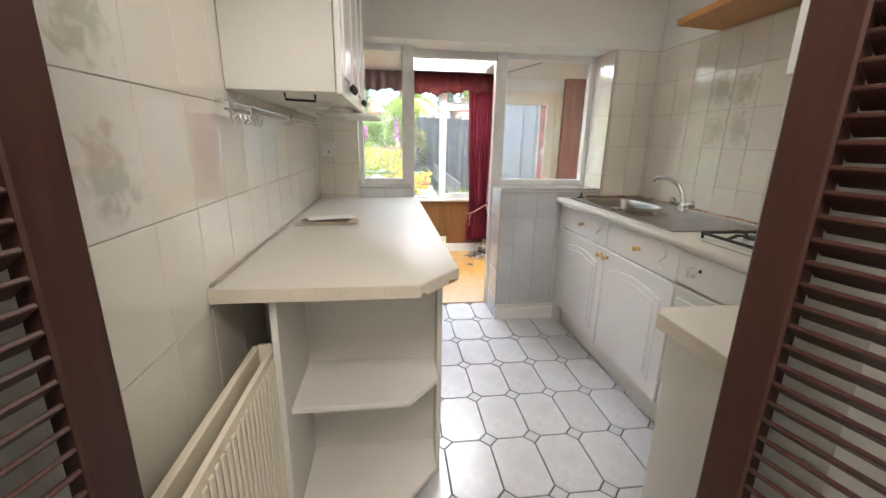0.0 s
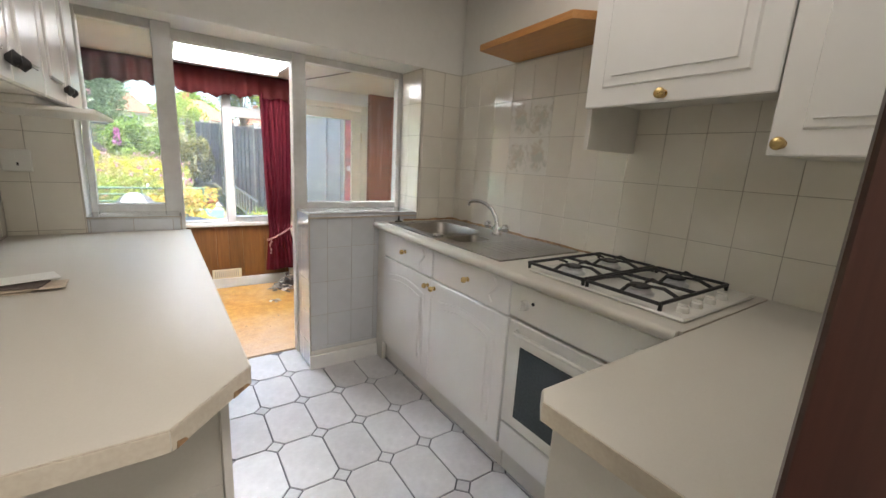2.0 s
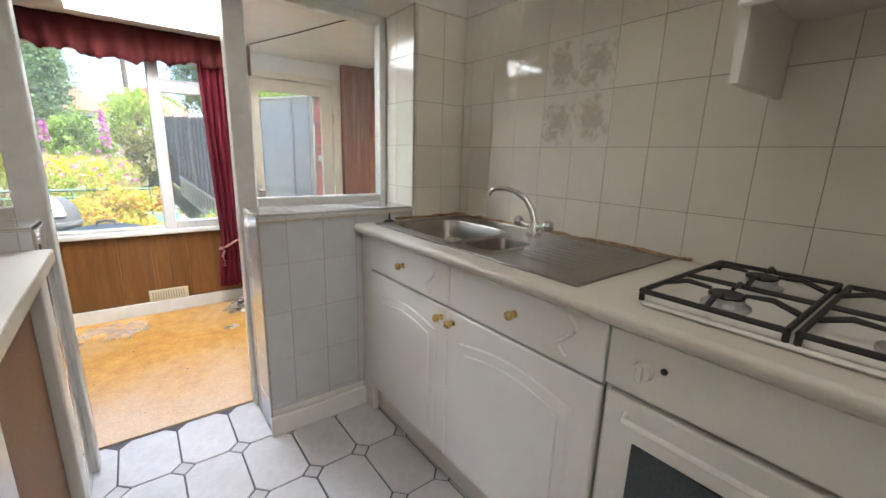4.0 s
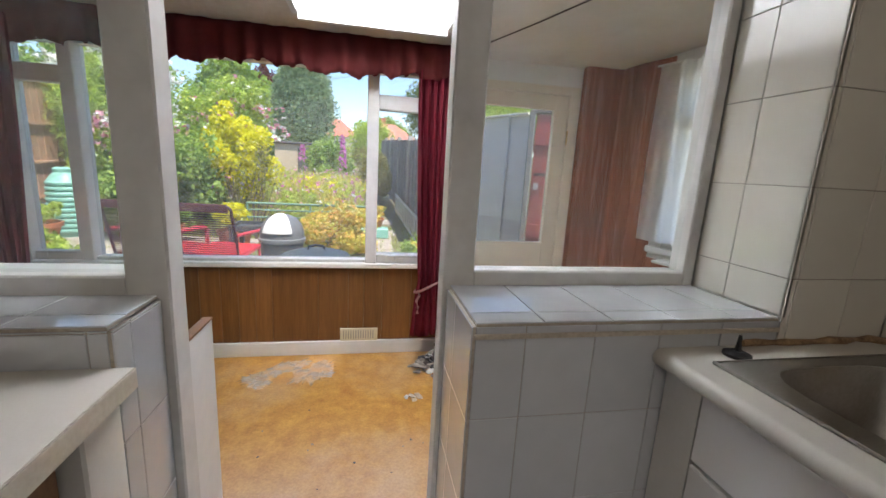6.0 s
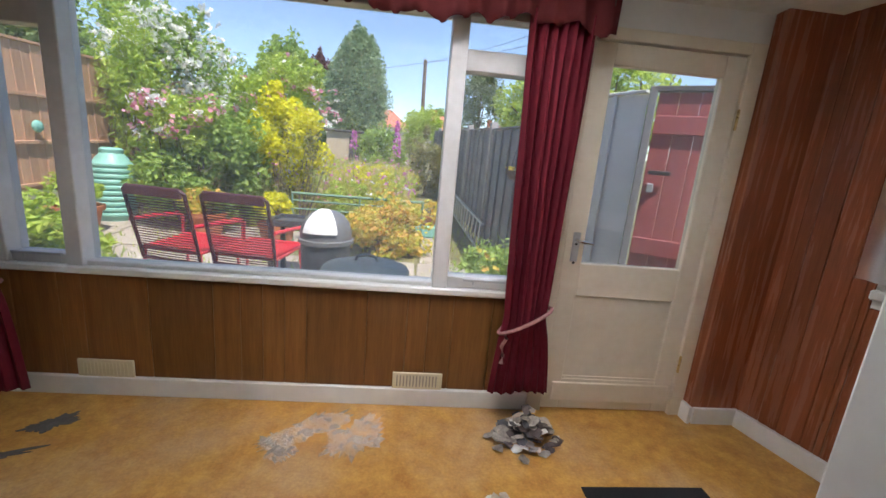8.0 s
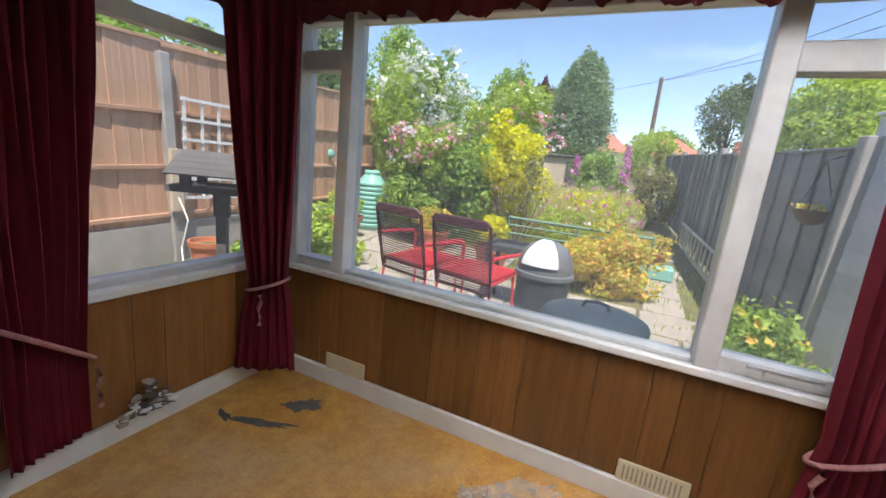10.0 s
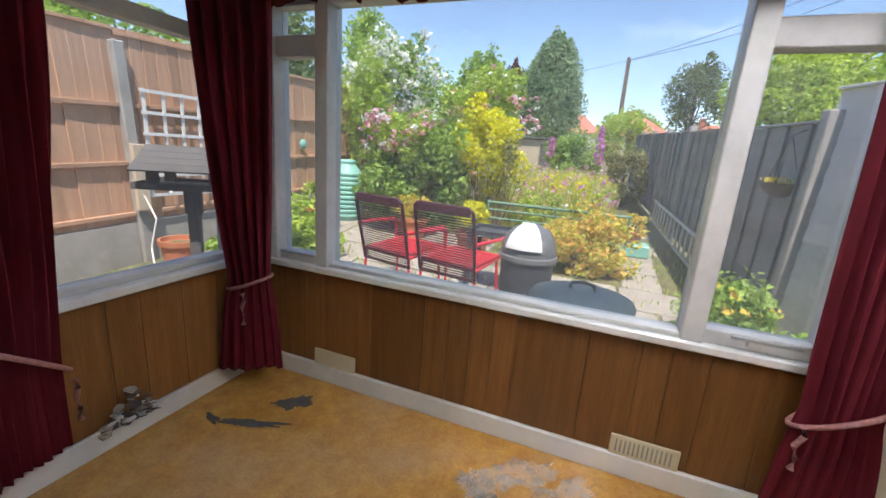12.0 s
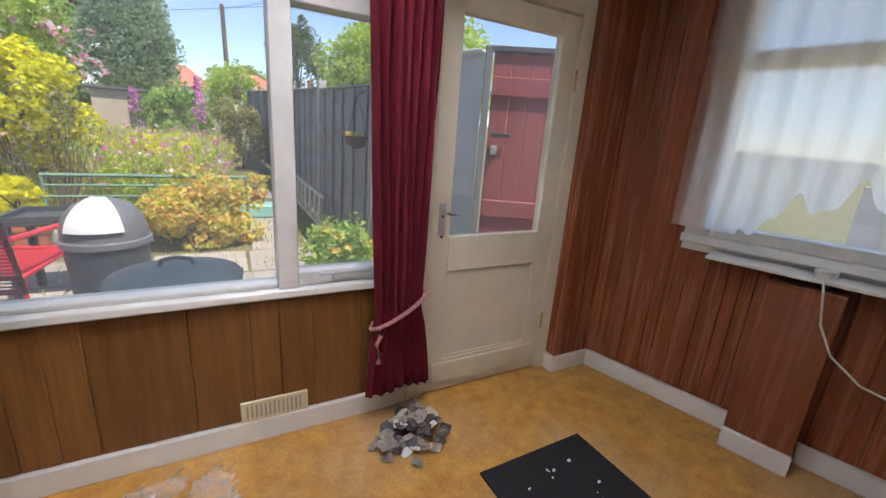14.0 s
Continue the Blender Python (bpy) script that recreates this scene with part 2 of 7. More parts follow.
M = dict(
    paint=mat("white_painted_plaster", (0.74, 0.73, 0.69), 0.6, var=0.06, scale=2, bump=0.3, fine=40),
    ceiling=mat("textured_ceiling_paint", (0.70, 0.67, 0.60), 0.8, var=0.14, scale=3, bump=0.9, fine=30, depth=0.006),
    gloss=mat("white_gloss_paint", (0.76, 0.76, 0.74), 0.3, var=0.08, scale=6, bump=0.12, fine=30),
    frame=mat("dulled_white_frame_paint", (0.66, 0.65, 0.62), 0.38, var=0.12, scale=5, bump=0.2, fine=26),
    tile=mat("white_glazed_tile", (0.75, 0.715, 0.63), 0.09, var=0.04, scale=3, bump=0.07, fine=14, rnd=0.03, depth=0.003, coat=0.8, rv=0.1),
    # bluish white tile; the shade on pier and sills is put into its darker colour
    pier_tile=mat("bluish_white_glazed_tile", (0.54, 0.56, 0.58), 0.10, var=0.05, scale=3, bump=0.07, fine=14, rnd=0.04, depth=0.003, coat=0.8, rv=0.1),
    grout=mat("stained_tile_grout", (0.40, 0.36, 0.30), 0.85, var=0.25, bump=0.3),
    floor_tile=mat("grey_white_floor_tile", (0.60, 0.60, 0.62), 0.26, var=0.10, scale=9, bump=0.12, fine=40, rnd=0.05),
    dot_tile=mat("pale_grey_dot_tile", (0.48, 0.49, 0.51), 0.3, var=0.1, scale=9, rnd=0.06),
    floor_grout=mat("dark_floor_grout", (0.10, 0.10, 0.115), 0.9, var=0.3, bump=0.4),
    worktop=mat("cream_laminate_worktop", (0.57, 0.54, 0.48), 0.43, var=0.03, scale=2, bump=0.05, fine=300, rv=0.05, contrast=0.9),
    edging=mat("cream_laminate_edging", (0.62, 0.56, 0.46), 0.4, var=0.12, scale=7),
    worktop_edge=mat("worn_laminate_edge", (0.52, 0.46, 0.37), 0.4, var=0.2, scale=8),
    unit=mat("white_foil_door", (0.82, 0.81, 0.79), 0.22, var=0.03, scale=3, bump=0.06, fine=20),
    carcass=mat("white_melamine", (0.68, 0.66, 0.61), 0.4, var=0.05, scale=4, bump=0.05),
    brass=mat("worn_brass", (0.62, 0.45, 0.20), 0.28, metal=1.0, var=0.2, scale=60),
    steel=mat("brushed_steel", (0.31, 0.285, 0.26), 0.36, metal=1.0, var=0.12, scale=3, fine=90, stretch=(1, 8, 1), bump=0.1, depth=0.0006),
    chrome=mat("chrome", (0.75, 0.75, 0.76), 0.1, metal=1.0, var=0.06),
    iron=mat("black_cast_iron", (0.018, 0.018, 0.018), 0.55, var=0.3, bump=0.3),
    enamel=mat("white_enamel", (0.76, 0.75, 0.70), 0.18, var=0.04),
    oven_glass=mat("dark_oven_glass", (0.035, 0.05, 0.055), 0.06, var=0.2),
    black=mat("black_rubber", (0.015, 0.015, 0.016), 0.6, var=0.3, bump=0.4),
    louver=wood("dark_stained_wood", (0.056, 0.020, 0.014), (0.024, 0.009, 0.006), 2, rough=0.35, rnd=0.1),
    pine=wood("orange_pine", (0.50, 0.25, 0.085), (0.38, 0.16, 0.045), 1, rnd=0.05),
    panel=wood("brown_wood_panelling", (0.28, 0.125, 0.036), (0.15, 0.06, 0.017), 2, rough=0.33, rnd=0.25),
    redpanel=wood("reddish_wood_panelling", (0.33, 0.105, 0.046), (0.17, 0.050, 0.022), 2, rough=0.27, rnd=0.12),
    hardboard=mat("brown_hardboard", (0.24, 0.12, 0.055), 0.6, var=0.2),
    curtain=mat("dark_red_cotton", (0.155, 0.016, 0.026), 0.9, var=0.22, scale=7, bump=0.4, fine=500, depth=0.0008, spec=0.15),
    cord=mat("faded_pink_cord", (0.42, 0.20, 0.19), 0.9, var=0.3, scale=60, bump=0.8),
    net=sheer("white_net", (0.99, 0.99, 0.99), 0.27, 0.9),
    grey_net=sheer("grey_lined_curtain", (0.72, 0.69, 0.68), 0.0, 0.4),
    cream=mat("cream_gloss_paint", (0.74, 0.66, 0.52), 0.32, var=0.08, scale=6, bump=0.14, fine=30),
    # curtain cotton in a darker, browner tone, standing for the valance seen against the light
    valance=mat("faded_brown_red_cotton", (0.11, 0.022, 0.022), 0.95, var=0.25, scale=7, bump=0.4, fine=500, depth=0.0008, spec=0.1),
    sealant=mat("yellowed_sealant", (0.42, 0.28, 0.15), 0.7, var=0.4, scale=30, bump=0.6, second=(0.12, 0.06, 0.03)),
    vinyl=vinyl_floor(),
    smear=smeared("grey_adhesive_smear", (0.82, 0.74, 0.63)),
    screed=mat("grey_bare_screed", (0.13, 0.125, 0.13), 0.9, var=0.35, scale=16, bump=0.7),
    rubble=mat("pale_rubble", (0.42, 0.38, 0.32), 0.95, var=0.4, scale=20, bump=0.8, second=(0.16, 0.13, 0.11)),
    vent=mat("cream_plastic_vent", (0.70, 0.63, 0.44), 0.5, var=0.08),
    plastic=mat("white_plastic", (0.74, 0.73, 0.68), 0.4, var=0.05),
    mat_rubber=mat("black_door_mat", (0.017, 0.016, 0.018), 0.95, var=0.4, scale=60, bump=0.9, fine=260),
    paper=mat("old_paper", (0.55, 0.46, 0.36), 0.8, var=0.2, scale=10),
    dark_paper=mat("dark_wrapping", (0.12, 0.09, 0.08), 0.5, var=0.3),
    radiator=mat("cream_radiator_paint", (0.72, 0.66, 0.53), 0.35, var=0.06),
    mould=mat("damp_stain_plaster", (0.40, 0.36, 0.31), 0.9, var=0.35, scale=9, bump=0.5),
    glass=glass("window_glass", dirt=0.17),
    inner_glass=glass("inner_window_glass", dirt=0.06),
    roofsheet=sheer("milky_roof_sheet", (0.88, 0.90, 0.92), 0.06, 0.85),
    # garden
    concrete=mat("weathered_concrete", (0.34, 0.32, 0.29), 0.9, var=0.25, scale=5, bump=0.7, fine=60, rnd=0.1),
    # kept very pale so the side path throws light back at the net curtain
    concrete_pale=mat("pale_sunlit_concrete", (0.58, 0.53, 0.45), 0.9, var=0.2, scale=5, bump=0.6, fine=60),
    paving=mat("weathered_paving", (0.34, 0.30, 0.25), 0.9, var=0.3, scale=6, bump=0.7, fine=50, rnd=0.14),
    soil=mat("dry_grassy_soil", (0.16, 0.14, 0.06), 1.0, var=0.4, scale=7, bump=0.9, fine=40, second=(0.07, 0.08, 0.025)),
    fence_brown=wood("brown_fence_board", (0.56, 0.34, 0.21), (0.36, 0.20, 0.12), 2, rough=0.85, rnd=0.18),
    fence_grey=wood("grey_fence_board", (0.24, 0.237, 0.232), (0.14, 0.138, 0.136), 1, rough=0.85, rnd=0.15),
    fence_pale=wood("pale_weathered_board", (0.74, 0.70, 0.64), (0.55, 0.51, 0.46), 1, rough=0.85, rnd=0.12),
    gate_red=wood("faded_red_gate_paint", (0.32, 0.072, 0.066), (0.20, 0.036, 0.036), 2, rough=0.6, rnd=0.12),
    old_wood=wood("silvered_old_wood", (0.12, 0.11, 0.105), (0.065, 0.06, 0.055), 1, rough=0.85),
    pale_wood=wood("pale_bare_wood", (0.55, 0.46, 0.34), (0.42, 0.33, 0.23), 2, rough=0.75),
    red_metal=mat("red_painted_metal", (0.62, 0.03, 0.045), 0.35, var=0.08),
    maroon=mat("dark_maroon_cord", (0.06, 0.014, 0.02), 0.5, var=0.15),
    terracotta=mat("terracotta", (0.50, 0.17, 0.075), 0.85, var=0.2, bump=0.4),
    mint=mat("mint_plastic", (0.22, 0.48, 0.40), 0.45, var=0.06),
    grey_plastic=mat("dark_grey_plastic", (0.055, 0.06, 0.065), 0.5, var=0.15),
    lid_green=mat("grey_green_plastic", (0.16, 0.19, 0.18), 0.45, var=0.12),
    silver=mat("silver_plastic", (0.17, 0.175, 0.18), 0.32, metal=0.2, var=0.06),
    green_metal=mat("green_painted_rail", (0.14, 0.25, 0.16), 0.5, var=0.15),
    alu=mat("dull_aluminium", (0.55, 0.56, 0.57), 0.4, metal=0.8, var=0.1),
    roof_tile=mat("red_roof_tile", (0.46, 0.17, 0.11), 0.85, var=0.25, scale=3, bump=0.6, fine=12, depth=0.05),
    render_wall=mat("pale_rendered_wall", (0.62, 0.56, 0.46), 0.9, var=0.12),
    bark=mat("rough_bark", (0.14, 0.10, 0.07), 0.95, var=0.35, scale=9, bump=0.9),
    pole=mat("weathered_pole", (0.15, 0.11, 0.085), 0.9, var=0.25),
    leaf_mid=leafy("mid_green_leaf", (0.19, 0.31, 0.055), (0.43, 0.59, 0.135)),
    leaf_dark=leafy("dark_green_leaf", (0.075, 0.115, 0.04), (0.22, 0.30, 0.11)),
    leaf_blue=leafy("blue_green_leaf", (0.15, 0.24, 0.12), (0.34, 0.46, 0.25)),
    leaf_light=leafy("light_green_leaf", (0.27, 0.41, 0.05), (0.58, 0.69, 0.12)),
    leaf_yellow=leafy("golden_leaf", (0.56, 0.58, 0.012), (0.93, 0.87, 0.03)),
    leaf_olive=leafy("olive_leaf", (0.150, 0.165, 0.053), (0.390, 0.360, 0.120)),
    leaf_bronze=leafy("bronze_leaf", (0.09, 0.025, 0.03), (0.19, 0.06, 0.05)),
    leaf_rust=leafy("reddening_leaf", (0.48, 0.62, 0.07), (0.88, 0.50, 0.13)),
    straw=leafy("dry_grass", (0.36, 0.42, 0.09), (0.74, 0.68, 0.24)),
    petal_white=leafy("white_petal", (0.84, 0.84, 0.80), (0.94, 0.93, 0.90)),
    petal_pink=leafy("pink_petal", (0.62, 0.18, 0.28), (0.86, 0.52, 0.56)),
    petal_purple=leafy("purple_petal", (0.58, 0.10, 0.42), (0.82, 0.36, 0.66)),
    petal_red=leafy("red_petal", (0.55, 0.03, 0.04), (0.75, 0.10, 0.08)),
)


# ---- building helpers ----
def root_of(ob):
    while ob.parent:
        ob = ob.parent
    return ob


def mesh_of(bm, name, material, smooth=False):
    me = bpy.data.meshes.new(name)
    bmesh.ops.recalc_face_normals(bm, faces=bm.faces[:])
    bm.to_mesh(me)
    bm.free()
    me.materials.append(material)
    if smooth:
        me.shade_smooth()
        me.set_sharp_from_angle(angle=radians(40))
    return me


def thing(name, label, category, at=(0, 0, 0), group="", turn=0):
    return tagged(new_at(name, pose(*at, 0, 0, turn)), label, category, group)


def new_at(name, m):
    ob = new(name)
    ob.empty_display_size = 0.05
    ob.matrix_basis = m
    return ob


def part(name, bm, material, parent, label="", local=False, smooth=False):
    """One mesh under a thing or a part; world coordinates unless local."""
    if not local:
        bm.transform(root_of(parent).matrix_basis.inverted())
    ob = new(name, mesh_of(bm, name, material, smooth))
    ob.parent = parent
    if label:
        ob["label"] = label
    return ob


def solid(name, bm, material, label, category="", kind="", group="", smooth=False):
    """A thing that is one mesh, in world coordinates, with its origin at its base."""
    vs = [v.co for v in bm.verts]
    o = Vector([(min(v[i] for v in vs) + max(v[i] for v in vs)) / 2 for i in range(2)] + [min(v[2] for v in vs)])
    bm.transform(Matrix.Translation(-o))
    ob = new(name, mesh_of(bm, name, material, smooth))
    ob.location = o
    return tagged(ob, label, category, group, kind)


def box(bm, x0, x1, y0, y1, z0, z1, bev=0.0, seg=1):
    r = bmesh.ops.create_cube(bm, size=1)
    vs = r["verts"]
    for v in vs:
        v.co = Vector(((x0, x1)[v.co.x > 0], (y0, y1)[v.co.y > 0], (z0, z1)[v.co.z > 0]))
    if bev:
        es = list({e for v in vs for e in v.link_edges})
        bmesh.ops.bevel(bm, geom=es, offset=bev, segments=seg, affect="EDGES", profile=0.5)
    return bm


def boxes(*specs, bev=0.0):
    bm = bmesh.new()
    for s in specs:
        box(bm, *s, bev=bev)
    return bm


def cyl(bm, a, b, r0, r1=None, seg=12, caps=True):
    a, b = Vector(a), Vector(b)
    m = Matrix.Translation((a + b) / 2) @ (b - a).to_track_quat("Z", "Y").to_matrix().to_4x4()
    bmesh.ops.create_cone(bm, cap_ends=caps, segments=seg, radius1=r0, radius2=r0 if r1 is None else r1, depth=(b - a).length, matrix=m)
    return bm


def ball(bm, c, r, sx=1, sy=1, sz=1, u=14, v=9):
    bmesh.ops.create_uvsphere(bm, u_segments=u, v_segments=v, radius=r, matrix=Matrix.Translation(c) @ Matrix.Diagonal((sx, sy, sz, 1)))
    return bm


def lathe(bm, profile, c=(0, 0, 0), seg=20, sx=1, sy=1):
    rings = []
    for r, z in profile:
        rings.append([bm.verts.new((c[0] + sx * r * math.cos(2 * math.pi * k / seg), c[1] + sy * r * math.sin(2 * math.pi * k / seg), c[2] + z)) for k in range(seg)])
    for p, q in zip(rings, rings[1:]):
        for k in range(seg):
            bm.faces.new((p[k], p[(k + 1) % seg], q[(k + 1) % seg], q[k]))
    for ring, flip in ((rings[0], True), (rings[-1], False)):
        bm.faces.new(ring[::-1] if flip else ring)
    return bm


def tube(bm, pts, r, seg=8):
    pts = [Vector(p) for p in pts]
    rings = []
    for i, p in enumerate(pts):
        d = (pts[min(i + 1, len(pts) - 1)] - pts[max(i - 1, 0)]).normalized()
        q = d.to_track_quat("Z", "Y")
        rr = r[i] if isinstance(r, (list, tuple)) else r
        rings.append([bm.verts.new(p + q @ Vector((rr * math.cos(2 * math.pi * k / seg), rr * math.sin(2 * math.pi * k / seg), 0))) for k in range(seg)])
    for a, b in zip(rings, rings[1:]):
        for k in range(seg):
            bm.faces.new((a[k], a[(k + 1) % seg], b[(k + 1) % seg], b[k]))
    bm.faces.new(rings[0][::-1])
    bm.faces.new(rings[-1])
    return bm


def prism(bm, poly, z0, z1, bev=0.0, m=None):
    lo = [bm.verts.new((x, y, z0)) for x, y in poly]
    hi = [bm.verts.new((x, y, z1)) for x, y in poly]
    n = len(poly)
    fs = [bm.faces.new(lo[::-1]), bm.faces.new(hi)] + [bm.faces.new((lo[i], lo[(i + 1) % n], hi[(i + 1) % n], hi[i])) for i in range(n)]
    if bev:
        bmesh.ops.bevel(bm, geom=list(fs[1].edges), offset=bev, segments=2, affect="EDGES", profile=0.5)
    if m is not None:
        bmesh.ops.transform(bm, matrix=m, verts=[v for v in bm.verts if v.is_valid])
    return bm


def rng_of(seed):
    return np.random.default_rng(seed)


# ---- plan ----
LW, RW, NEAR, PART, INNER, BACK = -0.115, 2.09, 0.69, 2.90, 3.24, 4.77
CEIL, WT = 2.40, 0.90
PATIO = -0.15
RIGHT = pose(2.489, 4.689, 0, 0, 0, -74.5)   # side wall, local x towards the house, local y outwards
BAY = pose(-1.107, 3.585, 0, 0, 0, -46.5)    # splayed bay side, local x towards the house, local y into the room


def structure(name, bm, material, label):
    return solid(name, bm, material, label, kind="structure")


def setting(name, label):
    return tagged(new_at(name, Matrix()), label, kind="structure")


# kitchen shell
wall_left = structure("wall_left", boxes((LW - 0.16, LW - 0.008, 0.0, 3.13, -0.1, CEIL)), M["paint"], "white painted kitchen wall, tiled in white")
wall_right = structure("wall_right", boxes((RW + 0.008, RW + 0.16, 0.0, PART, -0.1, CEIL)), M["paint"], "white painted kitchen wall, tiled above the worktop")
wall_near = structure("wall_near", boxes((LW - 0.008, -0.02, NEAR - 0.12, NEAR, -0.1, CEIL), (0.84, RW + 0.008, NEAR - 0.12, NEAR, -0.1, CEIL), (-0.02, 0.84, NEAR - 0.12, NEAR, 2.05, CEIL)), M["paint"], "plain white wall round the kitchen doorway")
hall_walls = structure("wall_hall", boxes((LW - 0.008, RW + 0.008, -0.75, -0.6, -0.1, CEIL), (LW - 0.16, LW - 0.008, -0.75, 0.0, -0.1, CEIL), (RW + 0.008, RW + 0.16, -0.75, 0.0, -0.1, CEIL)), M["paint"], "plain white hallway walls behind the doorway")
partition = structure("wall_partition", boxes(
    (LW - 0.008, 0.122, PART + 0.008, 3.13, -0.1, CEIL), (0.122, 0.475, PART + 0.008, 3.13, -0.1, 0.96),
    (1.085, 1.798, PART + 0.008, INNER, -0.1, 0.954), (1.798, RW + 0.9, PART + 0.008, INNER, -0.1, CEIL), (0.122, 1.798, PART, INNER, 1.855, CEIL)),
    M["paint"], "white wall with a wide opening between kitchen and lean-to")
floor_k = structure("floor_kitchen", boxes((LW - 0.16, RW + 0.16, -0.75, 3.217, -0.12, -0.009)), M["floor_grout"], "dark grout bed of the kitchen tile floor")
ceiling_k = structure("ceiling_kitchen", boxes((LW - 0.16, RW + 0.16, -0.75, PART + 0.3, CEIL, CEIL + 0.12)), M["ceiling"], "white kitchen ceiling")

# lean-to shell
floor_c = structure("floor_leanto", prism(bmesh.new(), [(-0.66, 3.218), (-1.16, 3.74), (-1.08, 4.768), (1.40, 4.768), (1.40, 4.87), (2.25, 4.87), (2.25, 4.768), (2.45, 4.768), (3.02, 3.218)], -0.12, 0.0), M["vinyl"], "orange mottled vinyl floor, worn and stained")
wall_back = structure("wall_back", boxes((-1.12, 1.40, BACK + 0.012, BACK + 0.13, -0.3, 0.593), (-1.12, 1.40, BACK + 0.02, BACK + 0.11, 1.83, 2.12), (1.40, 2.25, BACK, BACK + 0.11, 1.815, 2.12), (2.25, 2.64, BACK, BACK + 0.11, -0.3, 2.12)), M["paint"], "low garden-side wall under the lean-to windows")
wall_west = structure("wall_west", boxes((-1.237, -1.109, 3.59, BACK + 0.13, -0.3, 0.602), (-1.217, -1.127, 3.59, BACK + 0.13, 1.83, 2.12)), M["paint"], "low side wall under the lean-to window")
bm = boxes((0, 0.36, 0.012, 0.12, -0.3, 2.12), (0.36, 1.42, 0.012, 0.12, -0.3, 0.82), (0.36, 1.42, 0.012, 0.12, 1.86, 2.12), (1.42, 1.62, 0.012, 0.12, -0.3, 2.12))
bm.transform(RIGHT)
wall_east = structure("wall_east", bm, M["paint"], "side wall clad in reddish wood panelling")
bm = boxes((0, 0.75, -0.14, -0.012, -0.3, 0.46), (0, 0.75, -0.14, -0.012, 2.0, 2.12), (0.62, 0.75, -0.14, -0.012, 0.46, 2.0))
bm.transform(BAY)
wall_bay = structure("wall_bay", bm, M["paint"], "splayed bay wall under an old sash frame")
structure("wall_house", boxes((-1.6, LW - 0.165, PART + 0.07, 3.12, -0.3, 2.5)), M["paint"], "painted house wall beside the bay")

# lean-to ceiling with a roof light
CZ0, CZ1 = 2.04, 1.94
SKY_X0, SKY_X1, SKY_Y0, SKY_Y1 = 0.50, 1.30, 3.40, 4.44


def ceil_z(y):
    return CZ0 + (CZ1 - CZ0) * (y - 3.2) / 1.5


bm = bmesh.new()
for x0, x1, y0, y1 in ((-1.3, SKY_X0, INNER, 4.85), (SKY_X1, None, INNER, 4.85), (SKY_X0, SKY_X1, INNER, SKY_Y0), (SKY_X0, SKY_X1, SKY_Y1, 4.85)):
    vs = [bm.verts.new((x, y, ceil_z(y) + dz)) for dz in (0, 0.09) for x, y in ((x0, y0), (x1 or 3.45, y0), (x1 or 2.95, y1), (x0, y1))]
    for f in ((3, 2, 1, 0), (4, 5, 6, 7), (0, 1, 5, 4), (1, 2, 6, 5), (2, 3, 7, 6), (3, 0, 4, 7)):
        bm.faces.new([vs[i] for i in f])
structure("ceiling_leanto", bm, M["ceiling"], "low textured lean-to ceiling with stains")
rl = thing("roof_light", "milky white corrugated roof light in a painted curb", "roof light", (0.5, 4.0, 2.05))
for spec in ((SKY_X0, SKY_X0 + 0.03, SKY_Y0, SKY_Y1, 1.95, 2.22), (SKY_X1 - 0.03, SKY_X1, SKY_Y0, SKY_Y1, 1.95, 2.22), (SKY_X0 + 0.03, SKY_X1 - 0.03, SKY_Y0, SKY_Y0 + 0.03, 1.99, 2.22), (SKY_X0 + 0.03, SKY_X1 - 0.03, SKY_Y1 - 0.03, SKY_Y1, 1.92, 2.22)):
    part("curb_board", boxes(spec, bev=0.002), M["gloss"], rl)
bm = bmesh.new()
cols = [[bm.verts.new((SKY_X0 + (SKY_X1 - SKY_X0) * i / 48, y, 2.235 + 0.012 * math.sin(i * 1.3))) for y in (SKY_Y0, SKY_Y1)] for i in range(49)]
for a, b in zip(cols, cols[1:]):
    bm.faces.new((a[0], b[0], b[1], a[1]))
part("sheet", bm, M["roofsheet"], rl, "translucent corrugated sheet", smooth=True)


for k, (x, y, sz) in enumerate(((0.72, 4.30, 0.05), (0.80, 4.36, 0.04), (0.93, 4.33, 0.06), (1.02, 4.38, 0.045), (0.64, 4.2, 0.035))):
    bm = bmesh.new()
    bmesh.ops.create_icosphere(bm, subdivisions=1, radius=sz)
    for v in bm.verts:
        v.co *= 0.6 + 0.5 * abs(math.sin(31 * v.co.x + 17 * v.co.y + k))
        v.co.z *= 0.2
    bm.transform(pose(x, y, 2.216))
    part("dead_leaf", bm, M["black"], rl, "dead leaf lying on the sheet")


# ---- window building ----
def window(name, label, m, bars, panes, sill=None, kind="structure", glass_m=None, frame_m=None):
    """bars: boxes of the frame; panes: (x0, x1, z0, z1) at local y; all in the wall's local frame."""
    w = tagged(new_at(name, m), label, kind=kind)
    for s in bars:
        part("window_frame", boxes(s, bev=0.004), frame_m or M["frame"], w, local=True)
    for x0, x1, z0, z1, y in panes:
        g = part("pane", boxes((x0, x1, y - 0.002, y + 0.002, z0, z1)), glass_m or M["glass"], w, local=True)
        g.visible_shadow = False
    if sill:
        part("window_sill", boxes(sill, bev=0.006), M["gloss"], w, local=True)
    return w


